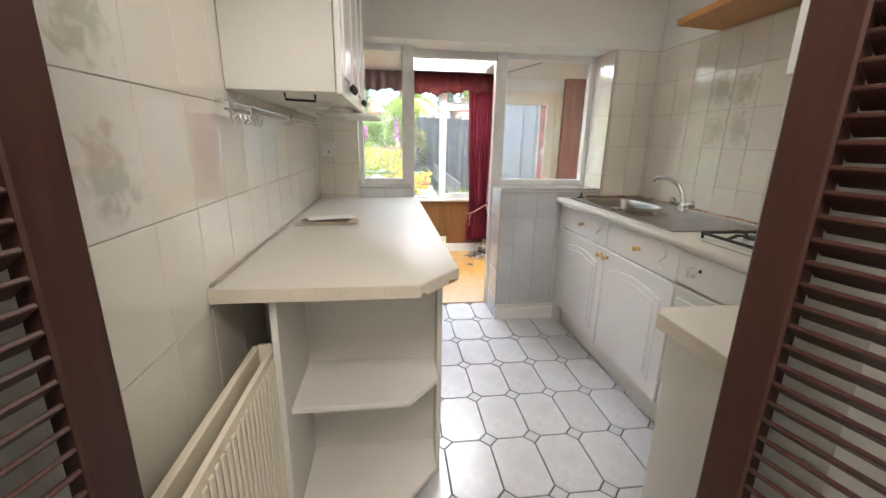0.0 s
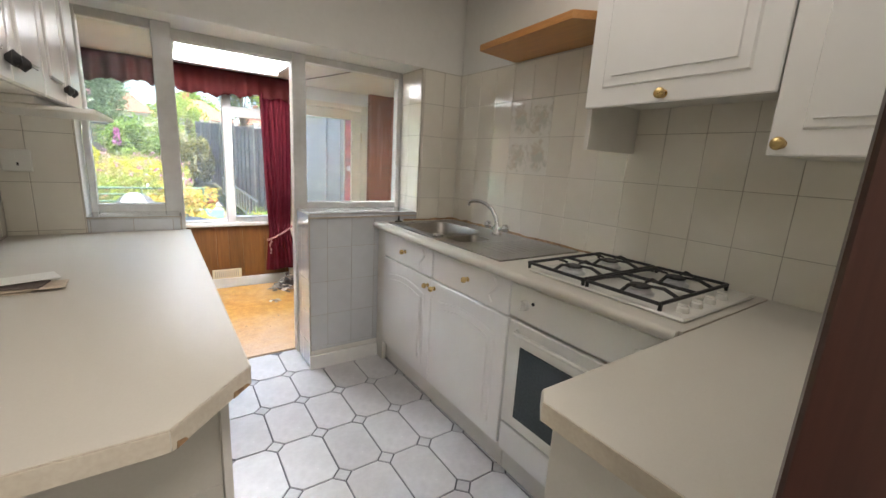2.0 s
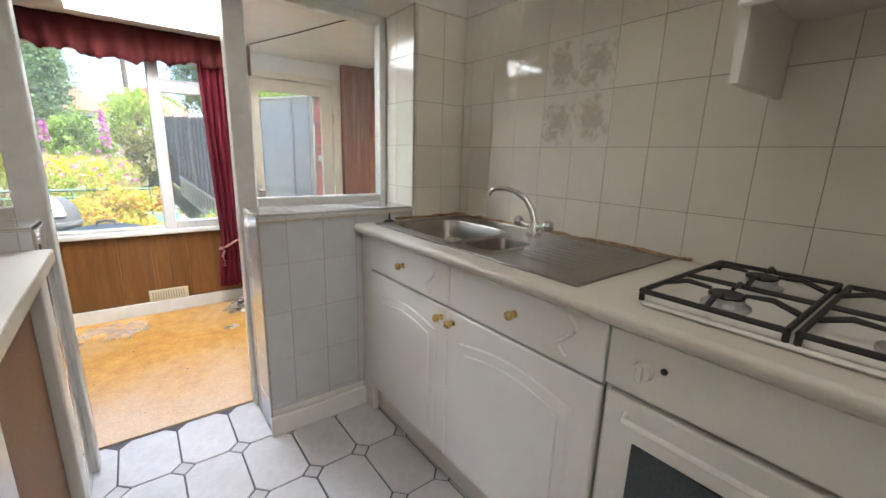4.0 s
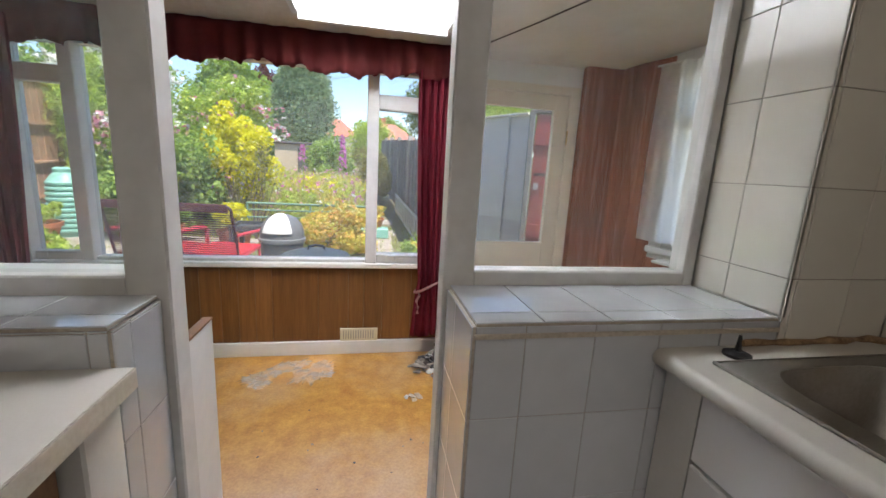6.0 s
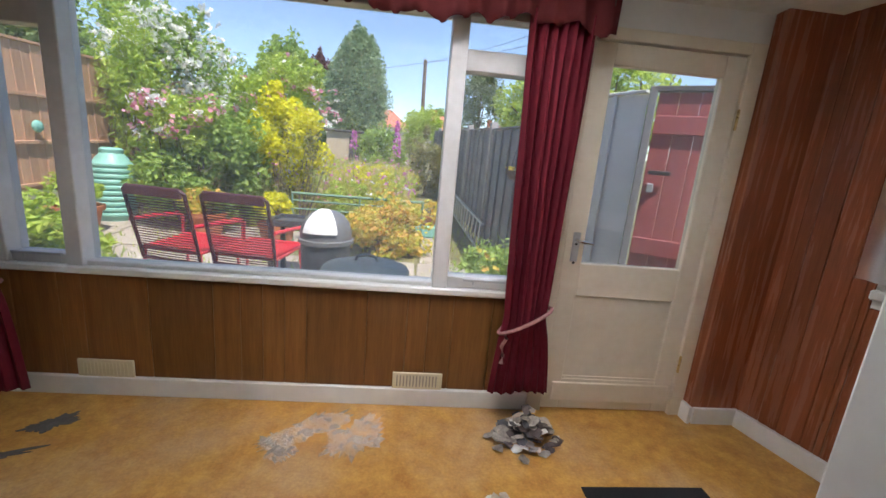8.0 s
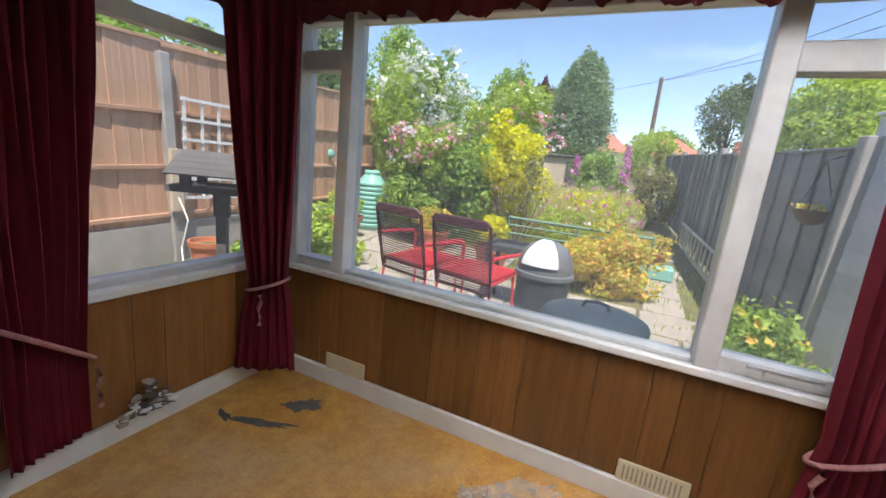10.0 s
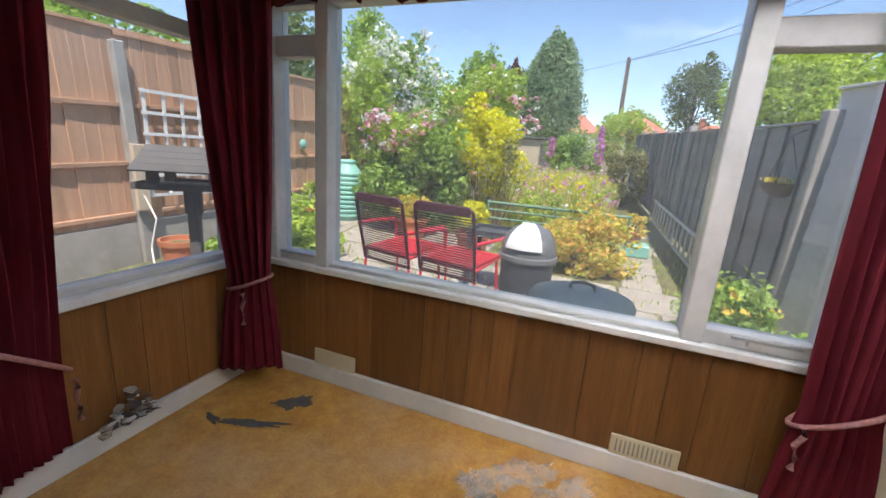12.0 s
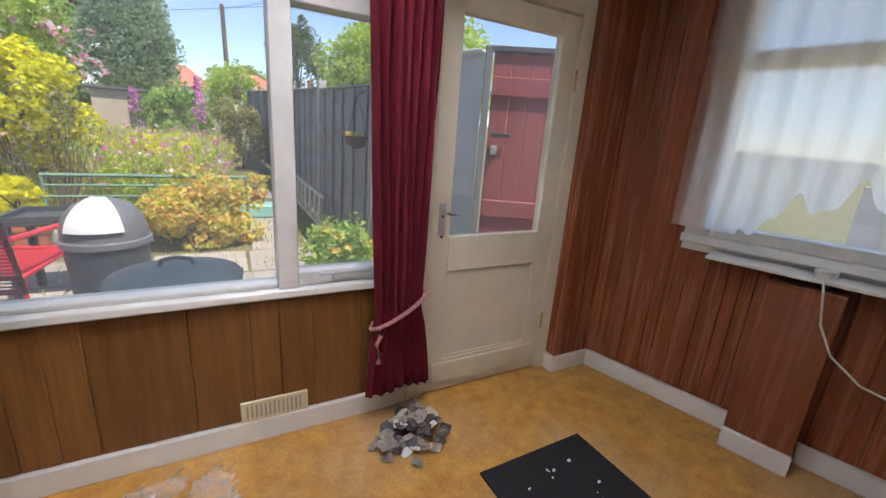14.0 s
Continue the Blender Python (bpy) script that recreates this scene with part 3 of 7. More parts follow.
# garden window
G = pose(0, BACK, 0)
window("window_garden", "wide white timber window onto the garden", G, [
    (-1.06, -0.95, -0.02, 0.09, 0.628, 1.83), (-0.715, -0.648, -0.02, 0.09, 0.628, 1.83), (0.868, 0.938, -0.02, 0.09, 0.628, 1.83), (1.26, 1.40, -0.02, 0.09, 0.628, 1.83),
    (-0.95, -0.715, 0.0, 0.08, 0.628, 0.672), (-0.648, 0.868, 0.0, 0.08, 0.628, 0.648), (0.938, 1.26, 0.0, 0.08, 0.628, 0.682),
    (-0.95, -0.715, 0.0, 0.08, 1.79, 1.83), (-0.648, 0.868, 0.0, 0.08, 1.79, 1.83), (0.938, 1.26, 0.0, 0.08, 1.79, 1.83),
    (-0.95, -0.715, 0.0, 0.08, 1.585, 1.672), (0.938, 1.26, 0.0, 0.08, 1.582, 1.668)],
    [(-0.95, -0.715, 0.672, 1.585, 0.05), (-0.95, -0.715, 1.672, 1.79, 0.05), (-0.648, 0.868, 0.648, 1.79, 0.05), (0.938, 1.26, 0.682, 1.582, 0.05), (0.938, 1.26, 1.668, 1.79, 0.05)],
    (-1.07, 1.40, -0.03, 0.07, 0.594, 0.628))
# casement stays
for x in (-0.82, 1.11):
    st = thing("window_stay", "dull aluminium casement stay on the window frame", "window stay", (x, BACK - 0.02, 0.672))
    part("bar", boxes((x - 0.10, x + 0.10, BACK - 0.036, BACK - 0.024, 0.672, 0.684), bev=0.002), M["alu"], st)
    part("peg", cyl(bmesh.new(), (x - 0.05, BACK - 0.03, 0.657), (x - 0.05, BACK - 0.03, 0.674), 0.005), M["alu"], st)
# side window
S = pose(-1.107, 0, 0, 0, 0, 90)  # local x = world y, local y = -world x
window("window_side", "white timber side window with an opening top light", S, [
    (3.61, 3.76, -0.02, 0.09, 0.64, 1.83), (4.61, 4.75, -0.02, 0.09, 0.64, 1.83), (3.76, 4.61, 0.0, 0.08, 0.64, 0.668), (3.76, 4.61, 0.0, 0.08, 1.79, 1.83), (3.76, 4.61, 0.0, 0.08, 1.592, 1.65)],
    [(3.76, 4.61, 0.668, 1.592, 0.05), (3.76, 4.61, 1.65, 1.79, 0.05)], (3.60, 4.74, -0.04, 0.07, 0.603, 0.64))
# east window
window("window_east", "white timber window behind a torn net curtain", RIGHT, [
    (0.36, 0.44, -0.012, 0.10, 0.86, 1.86), (1.34, 1.42, -0.012, 0.10, 0.86, 1.86), (0.44, 1.34, 0.0, 0.09, 0.86, 0.91), (0.44, 1.34, 0.0, 0.09, 1.82, 1.86), (0.44, 1.34, 0.0, 0.09, 1.55, 1.615)],
    [(0.44, 1.34, 0.91, 1.55, 0.05), (0.44, 1.34, 1.615, 1.82, 0.05)], (0.34, 1.42, -0.022, 0.07, 0.82, 0.86))
# bay side window
window("window_bay", "old white bay sash with a chipped sill", BAY, [
    (0.02, 0.10, -0.10, 0.03, 0.55, 2.0), (0.52, 0.60, -0.10, 0.03, 0.55, 2.0), (0.10, 0.52, -0.09, 0.02, 0.55, 0.60), (0.10, 0.52, -0.09, 0.02, 1.95, 2.0)],
    [(0.10, 0.52, 0.60, 1.95, -0.04)], (-0.02, 0.66, -0.10, 0.075, 0.48, 0.53))

# partition windows between kitchen and lean-to
Q = pose(0, 3.185, 0)
window("window_inner_wide", "white timber inner window over the tiled pier", Q, [
    (1.066, 1.145, -0.035, 0.032, 0.0, 1.855), (1.145, 1.755, -0.03, 0.03, 0.954, 0.998), (1.145, 1.755, -0.03, 0.03, 1.815, 1.855), (1.755, 1.79, -0.03, 0.03, 0.954, 1.855)],
    [(1.145, 1.755, 0.998, 1.815, 0.0)], None, glass_m=M["inner_glass"])
window("window_inner_narrow", "narrow white timber inner window beside the doorway", pose(0, 3.095, 0), [
    (0.415, 0.495, -0.035, 0.032, 0.0, 1.855), (0.13, 0.155, -0.03, 0.03, 0.96, 1.855), (0.155, 0.415, -0.03, 0.03, 0.96, 1.005), (0.155, 0.415, -0.03, 0.03, 1.815, 1.855)],
    [(0.155, 0.415, 1.005, 1.815, 0.0)], None, glass_m=M["inner_glass"])
structure("trim_doorhead", boxes((0.46, 1.066, 3.155, 3.216, 1.805, 1.855), bev=0.003), M["frame"], "white door head between the two posts")


# ---- kitchen ----
def knob(parent, c, d, r=0.014):
    """Round brass knob on a short stem, standing out along d."""
    c, d = Vector(c), Vector(d)
    bm = cyl(bmesh.new(), c, c + d * 0.016, 0.006, seg=10)
    cyl(bm, c, c + d * 0.003, r * 0.8, seg=14)
    ball(bm, c + d * 0.024, r, u=14, v=8)
    return part("knob", bm, M["brass"], parent, "round brass knob", smooth=True)


def door_panel(parent, y0, y1, z0, z1, x, face=-1, arch=True, name="door", t=0.02):
    """A white foil door in the plane x, with a raised field; face is the side it looks to."""
    bm = boxes((x, x - face * t, y0, y1, z0, z1) if face < 0 else (x - t, x, y0, y1, z0, z1), bev=0.004)
    w, h = y1 - y0, z1 - z0
    e = min(0.065, w * 0.2)
    if h > 0.3 and w > 0.2:
        pts = [(y0 + e, z0 + e), (y1 - e, z0 + e)]
        n = 10
        for i in range(n + 1):
            u = i / n
            pts.append((y1 - e - (w - 2 * e) * u, z1 - e - 0.03 + 0.03 * math.sin(math.pi * u) * (1 if arch else 0)))
        for off, k in ((0.006, 1.0), (0.011, 0.86)):
            cy, cz = (y0 + y1) / 2, (z0 + z1) / 2
            q = [(cy + (a - cy) * k, cz + (b - cz) * (1 - (1 - k) * w / h)) for a, b in pts]
            lo = [bm.verts.new((x, a, b)) for a, b in q]
            hi = [bm.verts.new((x + face * off, cy + (a - cy) * 0.97, cz + (b - cz) * 0.985)) for a, b in q]
            bm.faces.new(hi)
            for i in range(len(q)):
                bm.faces.new((lo[i], lo[(i + 1) % len(q)], hi[(i + 1) % len(q)], hi[i]))
    return part(name, bm, M["unit"], parent)


def curl(parent, y, z, x, flip=1):
    """Moulded S-shaped flourish on a drawer front."""
    pts = [(x - 0.001, y + flip * 0.022 * math.sin(2 * math.pi * k / 12), z - 0.054 + 0.009 * k) for k in range(13)]
    part("moulding", tube(bmesh.new(), pts, 0.006, 8), M["unit"], parent, smooth=True)


# worktops
def slab(name, label, poly, holes=()):
    bm = prism(bmesh.new(), poly, WT - 0.038, WT, bev=0.008)
    w = thing(name, label, "worktop", (poly[0][0], poly[0][1], WT - 0.038))
    part("top", bm, M["worktop"], w, smooth=True)
    return w


def edge_strip(w, a, b, proud=0.0015):
    """Flat laminate edging with a worn brown line along its top."""
    d = Vector((b[0] - a[0], b[1] - a[1], 0))
    m = root_of(w).matrix_basis.inverted() @ pose(a[0], a[1], 0, 0, 0, math.degrees(math.atan2(d.y, d.x)))
    bm = boxes((0.001, d.length - 0.001, -proud, 0.004, WT - 0.0385, WT - 0.005), bev=0.0006)
    bm.transform(m)
    part("edging", bm, M["edging"], w, "cream laminate edging", local=True)
    bm = boxes((0.001, d.length - 0.001, -proud * 0.8, 0.004, WT - 0.0048, WT - 0.0032))
    bm.transform(m)
    part("worn_line", bm, M["worktop_edge"], w, "worn brown line of the edging", local=True)


w = slab("worktop", "cream laminate worktop with a chipped clipped corner", [(LW, 1.235), (0.412, 1.235), (0.537, 1.374), (0.507, 2.898), (LW, 2.898)])
edge_strip(w, (LW + 0.002, 1.235), (0.412, 1.235))
edge_strip(w, (0.412, 1.235), (0.537, 1.374))
edge_strip(w, (0.537, 1.374), (0.507, 2.898))
for k, ln in ((0.04, 0.022), (0.72, 0.05)):
    bm = prism(bmesh.new(), [(0, WT - 0.0388), (ln, WT - 0.0388), (ln * 0.8, WT - 0.032), (ln * 0.3, WT - 0.029), (0.002, WT - 0.027)], 0.0005, 0.0012)
    bm.transform(root_of(w).matrix_basis.inverted() @ pose(0.412 + 0.125 * k, 1.235 + 0.139 * k, 0, 0, 0, math.degrees(math.atan2(0.139, 0.125))) @ pose(0, -0.001, 0, 90, 0, 0))
    part("chip", bm, M["sealant"], w, "brown chip in the edging", local=True)
rs = random.Random(9)
solid("sealant_strip", tube(bmesh.new(), [(LW + 0.004, 1.25 + 0.052 * k, WT + 0.002 + rs.uniform(0, 0.002)) for k in range(32)], 0.005, 6), M["mould"], "greyed sealant between worktop and tiles", "sealant")
# right-hand worktop, cut round the sink
SX0, SX1, SY0, SY1 = 1.548, 2.055, 1.80, 2.82
w = thing("worktop", "cream laminate worktop holding the sink and hob", "worktop", (1.8, 2, WT - 0.038))
part("top", boxes((1.495, RW - 0.002, 1.05, SY0, WT - 0.038, WT)), M["worktop"], w)
part("front_strip", boxes((1.495, SX0 + 0.01, SY0, 2.898, WT - 0.038, WT)), M["worktop"], w)
part("back_strip", boxes((SX1 - 0.01, RW - 0.002, SY0, 2.898, WT - 0.038, WT)), M["worktop"], w)
part("end_strip", boxes((SX0 + 0.01, SX1 - 0.01, SY1 - 0.01, 2.898, WT - 0.038, WT)), M["worktop"], w)
bm = bmesh.new()
tube(bm, [(1.495, y, WT - 0.019) for y in (1.06, 2.0, 2.898)], 0.019, 12)
part("nosing", bm, M["worktop"], w, "rounded front edge", smooth=True)
w = slab("worktop", "cream laminate worktop return beside the doorway", [(0.94, NEAR + 0.03), (RW - 0.002, NEAR + 0.03), (RW - 0.002, 1.048), (0.97, 1.048), (0.94, 1.02)])
edge_strip(w, (0.94, 1.02), (0.94, NEAR + 0.032))
part("joint_strip", boxes((1.50, RW - 0.01, 1.0485, 1.0495, WT - 0.02, WT + 0.0008)), M["worktop_edge"], w, "thin joint line")

# return unit below
u = thing("base_unit", "white return base unit with a plain end panel", "kitchen unit", (1.2, 0.9, 0))
part("end_panel", boxes((0.99, 1.01, NEAR + 0.03, 1.03, 0.0, WT - 0.038), bev=0.002), M["carcass"], u)
part("body", boxes((1.01, RW - 0.004, NEAR + 0.03, 1.03, 0.1, WT - 0.04)), M["carcass"], u)
bm = boxes((1.03, 1.47, 1.03, 1.048, 0.14, WT - 0.06), bev=0.004)
d = part("door", bm, M["unit"], u)
knob(d, (1.08, 1.048, 0.30), (0, 1, 0))

# sink base unit: two doors under two drawers
u = thing("base_unit", "white base unit with arched doors and brass knobs", "kitchen unit", (1.8, 2.25, 0))
XF = 1.512
part("body", boxes((XF + 0.022, RW - 0.004, 1.69, 2.80, 0.12, WT - 0.19)), M["carcass"], u)
part("plinth", boxes((1.555, 1.575, 1.69, 2.895, 0.0, 0.115)), M["carcass"], u)
for y0, y1 in ((2.252, 2.80), (1.689, 2.248)):
    dr = door_panel(u, y0, y1, 0.708, 0.855, XF, name="drawer_front")
    knob(dr, (XF, (y0 + y1) / 2 + (0.01 if y0 > 2 else -0.01), 0.785), (-1, 0, 0))
    curl(dr, y0 + 0.10, 0.785, XF, 1)
    dd = door_panel(u, y0, y1, 0.13, 0.70, XF)
    knob(dd, (XF, 2.285 if y0 > 2 else 2.222, 0.662), (-1, 0, 0))
part("filler", boxes((XF + 0.004, XF + 0.03, 2.803, 2.896, 0.0, WT - 0.04)), M["carcass"], u)

# oven unit
o = thing("oven", "white built-under oven with a dark glass door", "oven", (1.8, 1.38, 0))
part("body", boxes((XF + 0.02, RW - 0.004, 1.06, 1.685, 0.10, WT - 0.045)), M["carcass"], o)
fas = part("control_panel", boxes((XF - 0.004, XF + 0.02, 1.065, 1.68, 0.72, 0.855), bev=0.003), M["enamel"], o)
for y in (1.60, 1.15):
    bm = cyl(bmesh.new(), (XF - 0.004, y, 0.785), (XF - 0.022, y, 0.785), 0.021, 0.018, 20)
    box(bm, XF - 0.034, XF - 0.018, y - 0.005, y + 0.005, 0.768, 0.803, bev=0.002)
    part("control_knob", bm, M["enamel"], fas, "white control knob")
part("indicator", ball(bmesh.new(), (XF - 0.005, 1.562, 0.80), 0.007), M["black"], fas, "small dark indicator light")
od = part("oven_door", boxes((XF - 0.008, XF + 0.018, 1.075, 1.67, 0.265, 0.708), bev=0.004), M["enamel"], o)
part("glass", boxes((XF - 0.012, XF - 0.006, 1.15, 1.60, 0.315, 0.615), bev=0.002), M["oven_glass"], od, "dark oven glass")
bm = tube(bmesh.new(), [(XF - 0.008, 1.62, 0.672), (XF - 0.035, 1.615, 0.672), (XF - 0.035, 1.13, 0.672), (XF - 0.008, 1.125, 0.672)], 0.008, 8)
part("handle", bm, M["enamel"], od, smooth=True)
dr = part("drawer", boxes((XF - 0.004, XF + 0.018, 1.075, 1.67, 0.13, 0.255), bev=0.004), M["unit"], o)
knob(dr, (XF - 0.004, 1.10, 0.19), (-1, 0, 0))
part("plinth", boxes((1.555, 1.575, 1.06, 1.685, 0.0, 0.115)), M["carcass"], o)

# sink
sk = thing("sink", "stainless steel sink with one and a half bowls", "sink", (1.8, 2.3, WT))


def basin(bm, x0, x1, y0, y1, depth, seg=20):
    """A rounded bowl let into the rim; returns the top ring."""
    cx, cy, a, b = (x0 + x1) / 2, (y0 + y1) / 2, (x1 - x0) / 2, (y1 - y0) / 2
    rings = []
    for k, z in ((1.0, 0.004), (0.97, -0.004), (0.93, -depth * 0.7), (0.84, -depth * 0.95), (0.60, -depth), (0.1, -depth - 0.004)):
        ring = []
        for i in range(seg * 2):
            t = math.pi * i / seg
            c, s = math.cos(t), math.sin(t)
            ring.append(bm.verts.new((cx + a * k * math.copysign(abs(c) ** 0.45, c), cy + b * k * math.copysign(abs(s) ** 0.45, s), WT + z)))
        rings.append(ring)
    n = seg * 2
    for p, q in zip(rings, rings[1:]):
        for i in range(n):
            bm.faces.new((p[i], p[(i + 1) % n], q[(i + 1) % n], q[i]))
    bm.faces.new(rings[-1])
    return rings[0]


bm = bmesh.new()
basin(bm, 1.60, 1.945, 2.365, 2.785, 0.15)
part("bowl", bm, M["steel"], sk, "large deep bowl", smooth=True)
bm = bmesh.new()
basin(bm, 1.615, 1.83, 2.165, 2.32, 0.11)
part("half_bowl", bm, M["steel"], sk, "small half bowl", smooth=True)
# rim plate round the bowls, cut from strips
bm = bmesh.new()


def rounded(x0, x1, y0, y1, n=10, pw=0.45):
    cx, cy, a, b = (x0 + x1) / 2, (y0 + y1) / 2, (x1 - x0) / 2, (y1 - y0) / 2
    return [(cx + a * math.copysign(abs(math.cos(t)) ** pw, math.cos(t)), cy + b * math.copysign(abs(math.sin(t)) ** pw, math.sin(t))) for t in [math.pi * i / (2 * n) for i in range(4 * n)]]


def plate(bm, outer, hole, z):
    """A flat ring between a rectangle and a rounded hole with the same count of points."""
    x0, x1, y0, y1 = outer
    n = len(hole)
    cx, cy = (x0 + x1) / 2, (y0 + y1) / 2
    out = []
    for hx, hy in hole:
        dx, dy = hx - sum(h[0] for h in hole) / n, hy - sum(h[1] for h in hole) / n
        ox, oy = sum(h[0] for h in hole) / n, sum(h[1] for h in hole) / n
        ks = [((x1 if dx > 0 else x0) - ox) / dx if abs(dx) > 1e-6 else 1e9, ((y1 if dy > 0 else y0) - oy) / dy if abs(dy) > 1e-6 else 1e9]
        k = min(ks)
        out.append((ox + dx * k, oy + dy * k))
    a = [bm.verts.new((x, y, z)) for x, y in hole]
    b = [bm.verts.new((x, y, z)) for x, y in out]
    for i in range(n):
        bm.faces.new((a[i], a[(i + 1) % n], b[(i + 1) % n], b[i]))


plate(bm, (SX0, SX1, 2.345, SY1), rounded(1.60, 1.945, 2.365, 2.785), WT + 0.005)
plate(bm, (SX0, SX1, 2.13, 2.345), rounded(1.615, 1.83, 2.165, 2.32), WT + 0.005)
part("rim", bm, M["steel"], sk)
bm = boxes((SX0, SX1, SY0, 2.13, WT + 0.0005, WT + 0.005), bev=0.002)
part("drainer", bm, M["steel"], sk, "ribbed draining board")
for i in range(9):
    part("rib", boxes((1.66 + i * 0.04, 1.672 + i * 0.04, 1.88, 2.10, WT + 0.0045, WT + 0.006), bev=0.0005), M["steel"], sk)
bm = bmesh.new()
tube(bm, [(SX0, SY0, WT + 0.004), (SX0, SY1, WT + 0.004), (SX1, SY1, WT + 0.004), (SX1, SY0, WT + 0.004), (SX0, SY0, WT + 0.004)], 0.004, 6)
part("edge", bm, M["steel"], sk, smooth=True)
part("waste", lathe(bmesh.new(), [(0.03, 0), (0.03, 0.012), (0.022, 0.016)], (1.592, 2.335, WT + 0.006)), M["chrome"], sk, "chrome overflow cap", smooth=True)

tp = thing("tap", "chrome mixer tap with a swan spout", "tap", (1.945, 2.27, WT + 0.005))
bm = lathe(bmesh.new(), [(0.03, 0), (0.03, 0.02), (0.022, 0.045), (0.018, 0.06)], (1.945, 2.27, WT + 0.005))
part("base", bm, M["chrome"], tp, smooth=True)
pts = [(1.945, 2.27, 0.955), (1.944, 2.285, 1.005), (1.940, 2.315, 1.045), (1.930, 2.355, 1.07), (1.915, 2.40, 1.082), (1.897, 2.445, 1.08), (1.889, 2.463, 1.068), (1.886, 2.468, 1.052)]
part("spout", tube(bmesh.new(), pts, [0.013, 0.013, 0.012, 0.011, 0.010, 0.010, 0.010, 0.009], 12), M["chrome"], tp, smooth=True)
for dy in (-0.07, 0.07):
    bm = cyl(bmesh.new(), (1.945, 2.27, 0.94), (1.94, 2.27 + dy, 0.955), 0.011, seg=12)
    ball(bm, (1.939, 2.27 + dy * 1.05, 0.957), 0.023, 1, 0.85, 1, 8, 6)
    part("tap_handle", bm, M["chrome"], tp, smooth=False)
# old sealant behind the sink
rs = random.Random(44)
pts = [(RW - 0.006 + rs.uniform(-0.004, 0.002), 1.75 + 0.04 * k, WT + 0.004 + rs.uniform(0, 0.006)) for k in range(29)] + [(RW - 0.04 - 0.04 * k, PART - 0.005 + rs.uniform(-0.004, 0.001), WT + 0.004 + rs.uniform(0, 0.005)) for k in range(10)]
solid("sealant_strip", tube(bmesh.new(), pts, [0.004 + rs.uniform(0, 0.006) for _ in pts], 6), M["sealant"], "cracked yellowed sealant behind the sink", "sealant")
st = thing("plug_stub", "black rubber stub on a grey washer", "tap stub", (1.632, 2.85, WT))
part("washer", lathe(bmesh.new(), [(0.026, 0), (0.026, 0.006), (0.012, 0.012)], (1.632, 2.85, WT + 0.0005)), M["black"], st)
part("stem", cyl(bmesh.new(), (1.632, 2.85, WT + 0.008), (1.632, 2.85, WT + 0.045), 0.007, 0.003, 8), M["black"], st)

# hob
hb = thing("gas_hob", "white four-burner gas hob with black pan supports", "hob", (1.79, 1.36, WT))
part("plate", boxes((1.555, 2.05, 1.075, 1.65, WT + 0.0005, WT + 0.012), bev=0.005), M["enamel"], hb)
for bx in (1.67, 1.90):
    for by in (1.27, 1.53):
        b = part("burner", lathe(bmesh.new(), [(0.045, 0), (0.045, 0.008), (0.032, 0.014), (0.032, 0.022)], (bx, by, WT + 0.012), 18), M["alu"], hb)
        part("burner_cap", lathe(bmesh.new(), [(0.03, 0), (0.034, 0.004), (0.03, 0.008)], (bx, by, WT + 0.0345), 18), M["iron"], b, "black burner cap")
for by in (1.27, 1.53):
    bm = bmesh.new()
    zt = WT + 0.045
    h = 0.122
    for a, b in (((1.56, by - h), (2.01, by - h)), ((2.01, by - h), (2.01, by + h)), ((2.01, by + h), (1.56, by + h)), ((1.56, by + h), (1.56, by - h)), ((1.785, by - h), (1.785, by + h))):
        tube(bm, [(*a, zt - 0.012), (*b, zt - 0.012)], 0.006, 6)
    for bx in (1.67, 1.90):
        for k in range(4):
            c, s = math.cos(k * math.pi / 2), math.sin(k * math.pi / 2)
            tube(bm, [(bx + c * 0.112, by + s * 0.12, zt - 0.012), (bx + c * 0.07, by + s * 0.075, zt + 0.004), (bx + c * 0.03, by + s * 0.03, zt)], [0.006, 0.006, 0.004], 6)
    for bx in (1.565, 2.005):
        for s in (-1, 1):
            tube(bm, [(bx, by + s * h, zt - 0.012), (bx, by + s * h, WT + 0.011)], 0.006, 6)
    part("pan_support", bm, M["iron"], hb, "black iron pan support")
for i in range(4):
    bm = lathe(bmesh.new(), [(0.017, 0), (0.016, 0.014), (0.012, 0.018)], (1.62 + i * 0.085, 1.112, WT + 0.012), 16)
    box(bm, 1.617 + i * 0.085, 1.623 + i * 0.085, 1.098, 1.126, WT + 0.028, WT + 0.036)
    part("control_knob", bm, M["enamel"], hb, "white hob knob")

# wall cabinets above the hob
c = thing("wall_cabinet", "white wall cabinet over the hob with a brass knob", "kitchen unit", (1.9, 1.33, 1.37))
part("body", boxes((1.768, RW - 0.004, 1.045, 1.61, 1.55, 2.2)), M["carcass"], c)
part("side_panel", boxes((1.768, RW - 0.004, 1.612, 1.630, 1.37, 2.2)), M["carcass"], c)
d = door_panel(c, 1.045, 1.63, 1.515, 2.2, 1.745)
knob(d, (1.745, 1.34, 1.54), (-1, 0, 0), 0.017)
c = thing("wall_cabinet", "white wall cabinet with a brass knob beside the hob", "kitchen unit", (1.9, 0.85, 1.37))
part("body", boxes((1.768, RW - 0.004, NEAR + 0.004, 1.035, 1.36, 2.2)), M["carcass"], c)
d = door_panel(c, NEAR + 0.004, 1.04, 1.355, 2.2, 1.745)
knob(d, (1.745, 1.012, 1.385), (-1, 0, 0), 0.017)

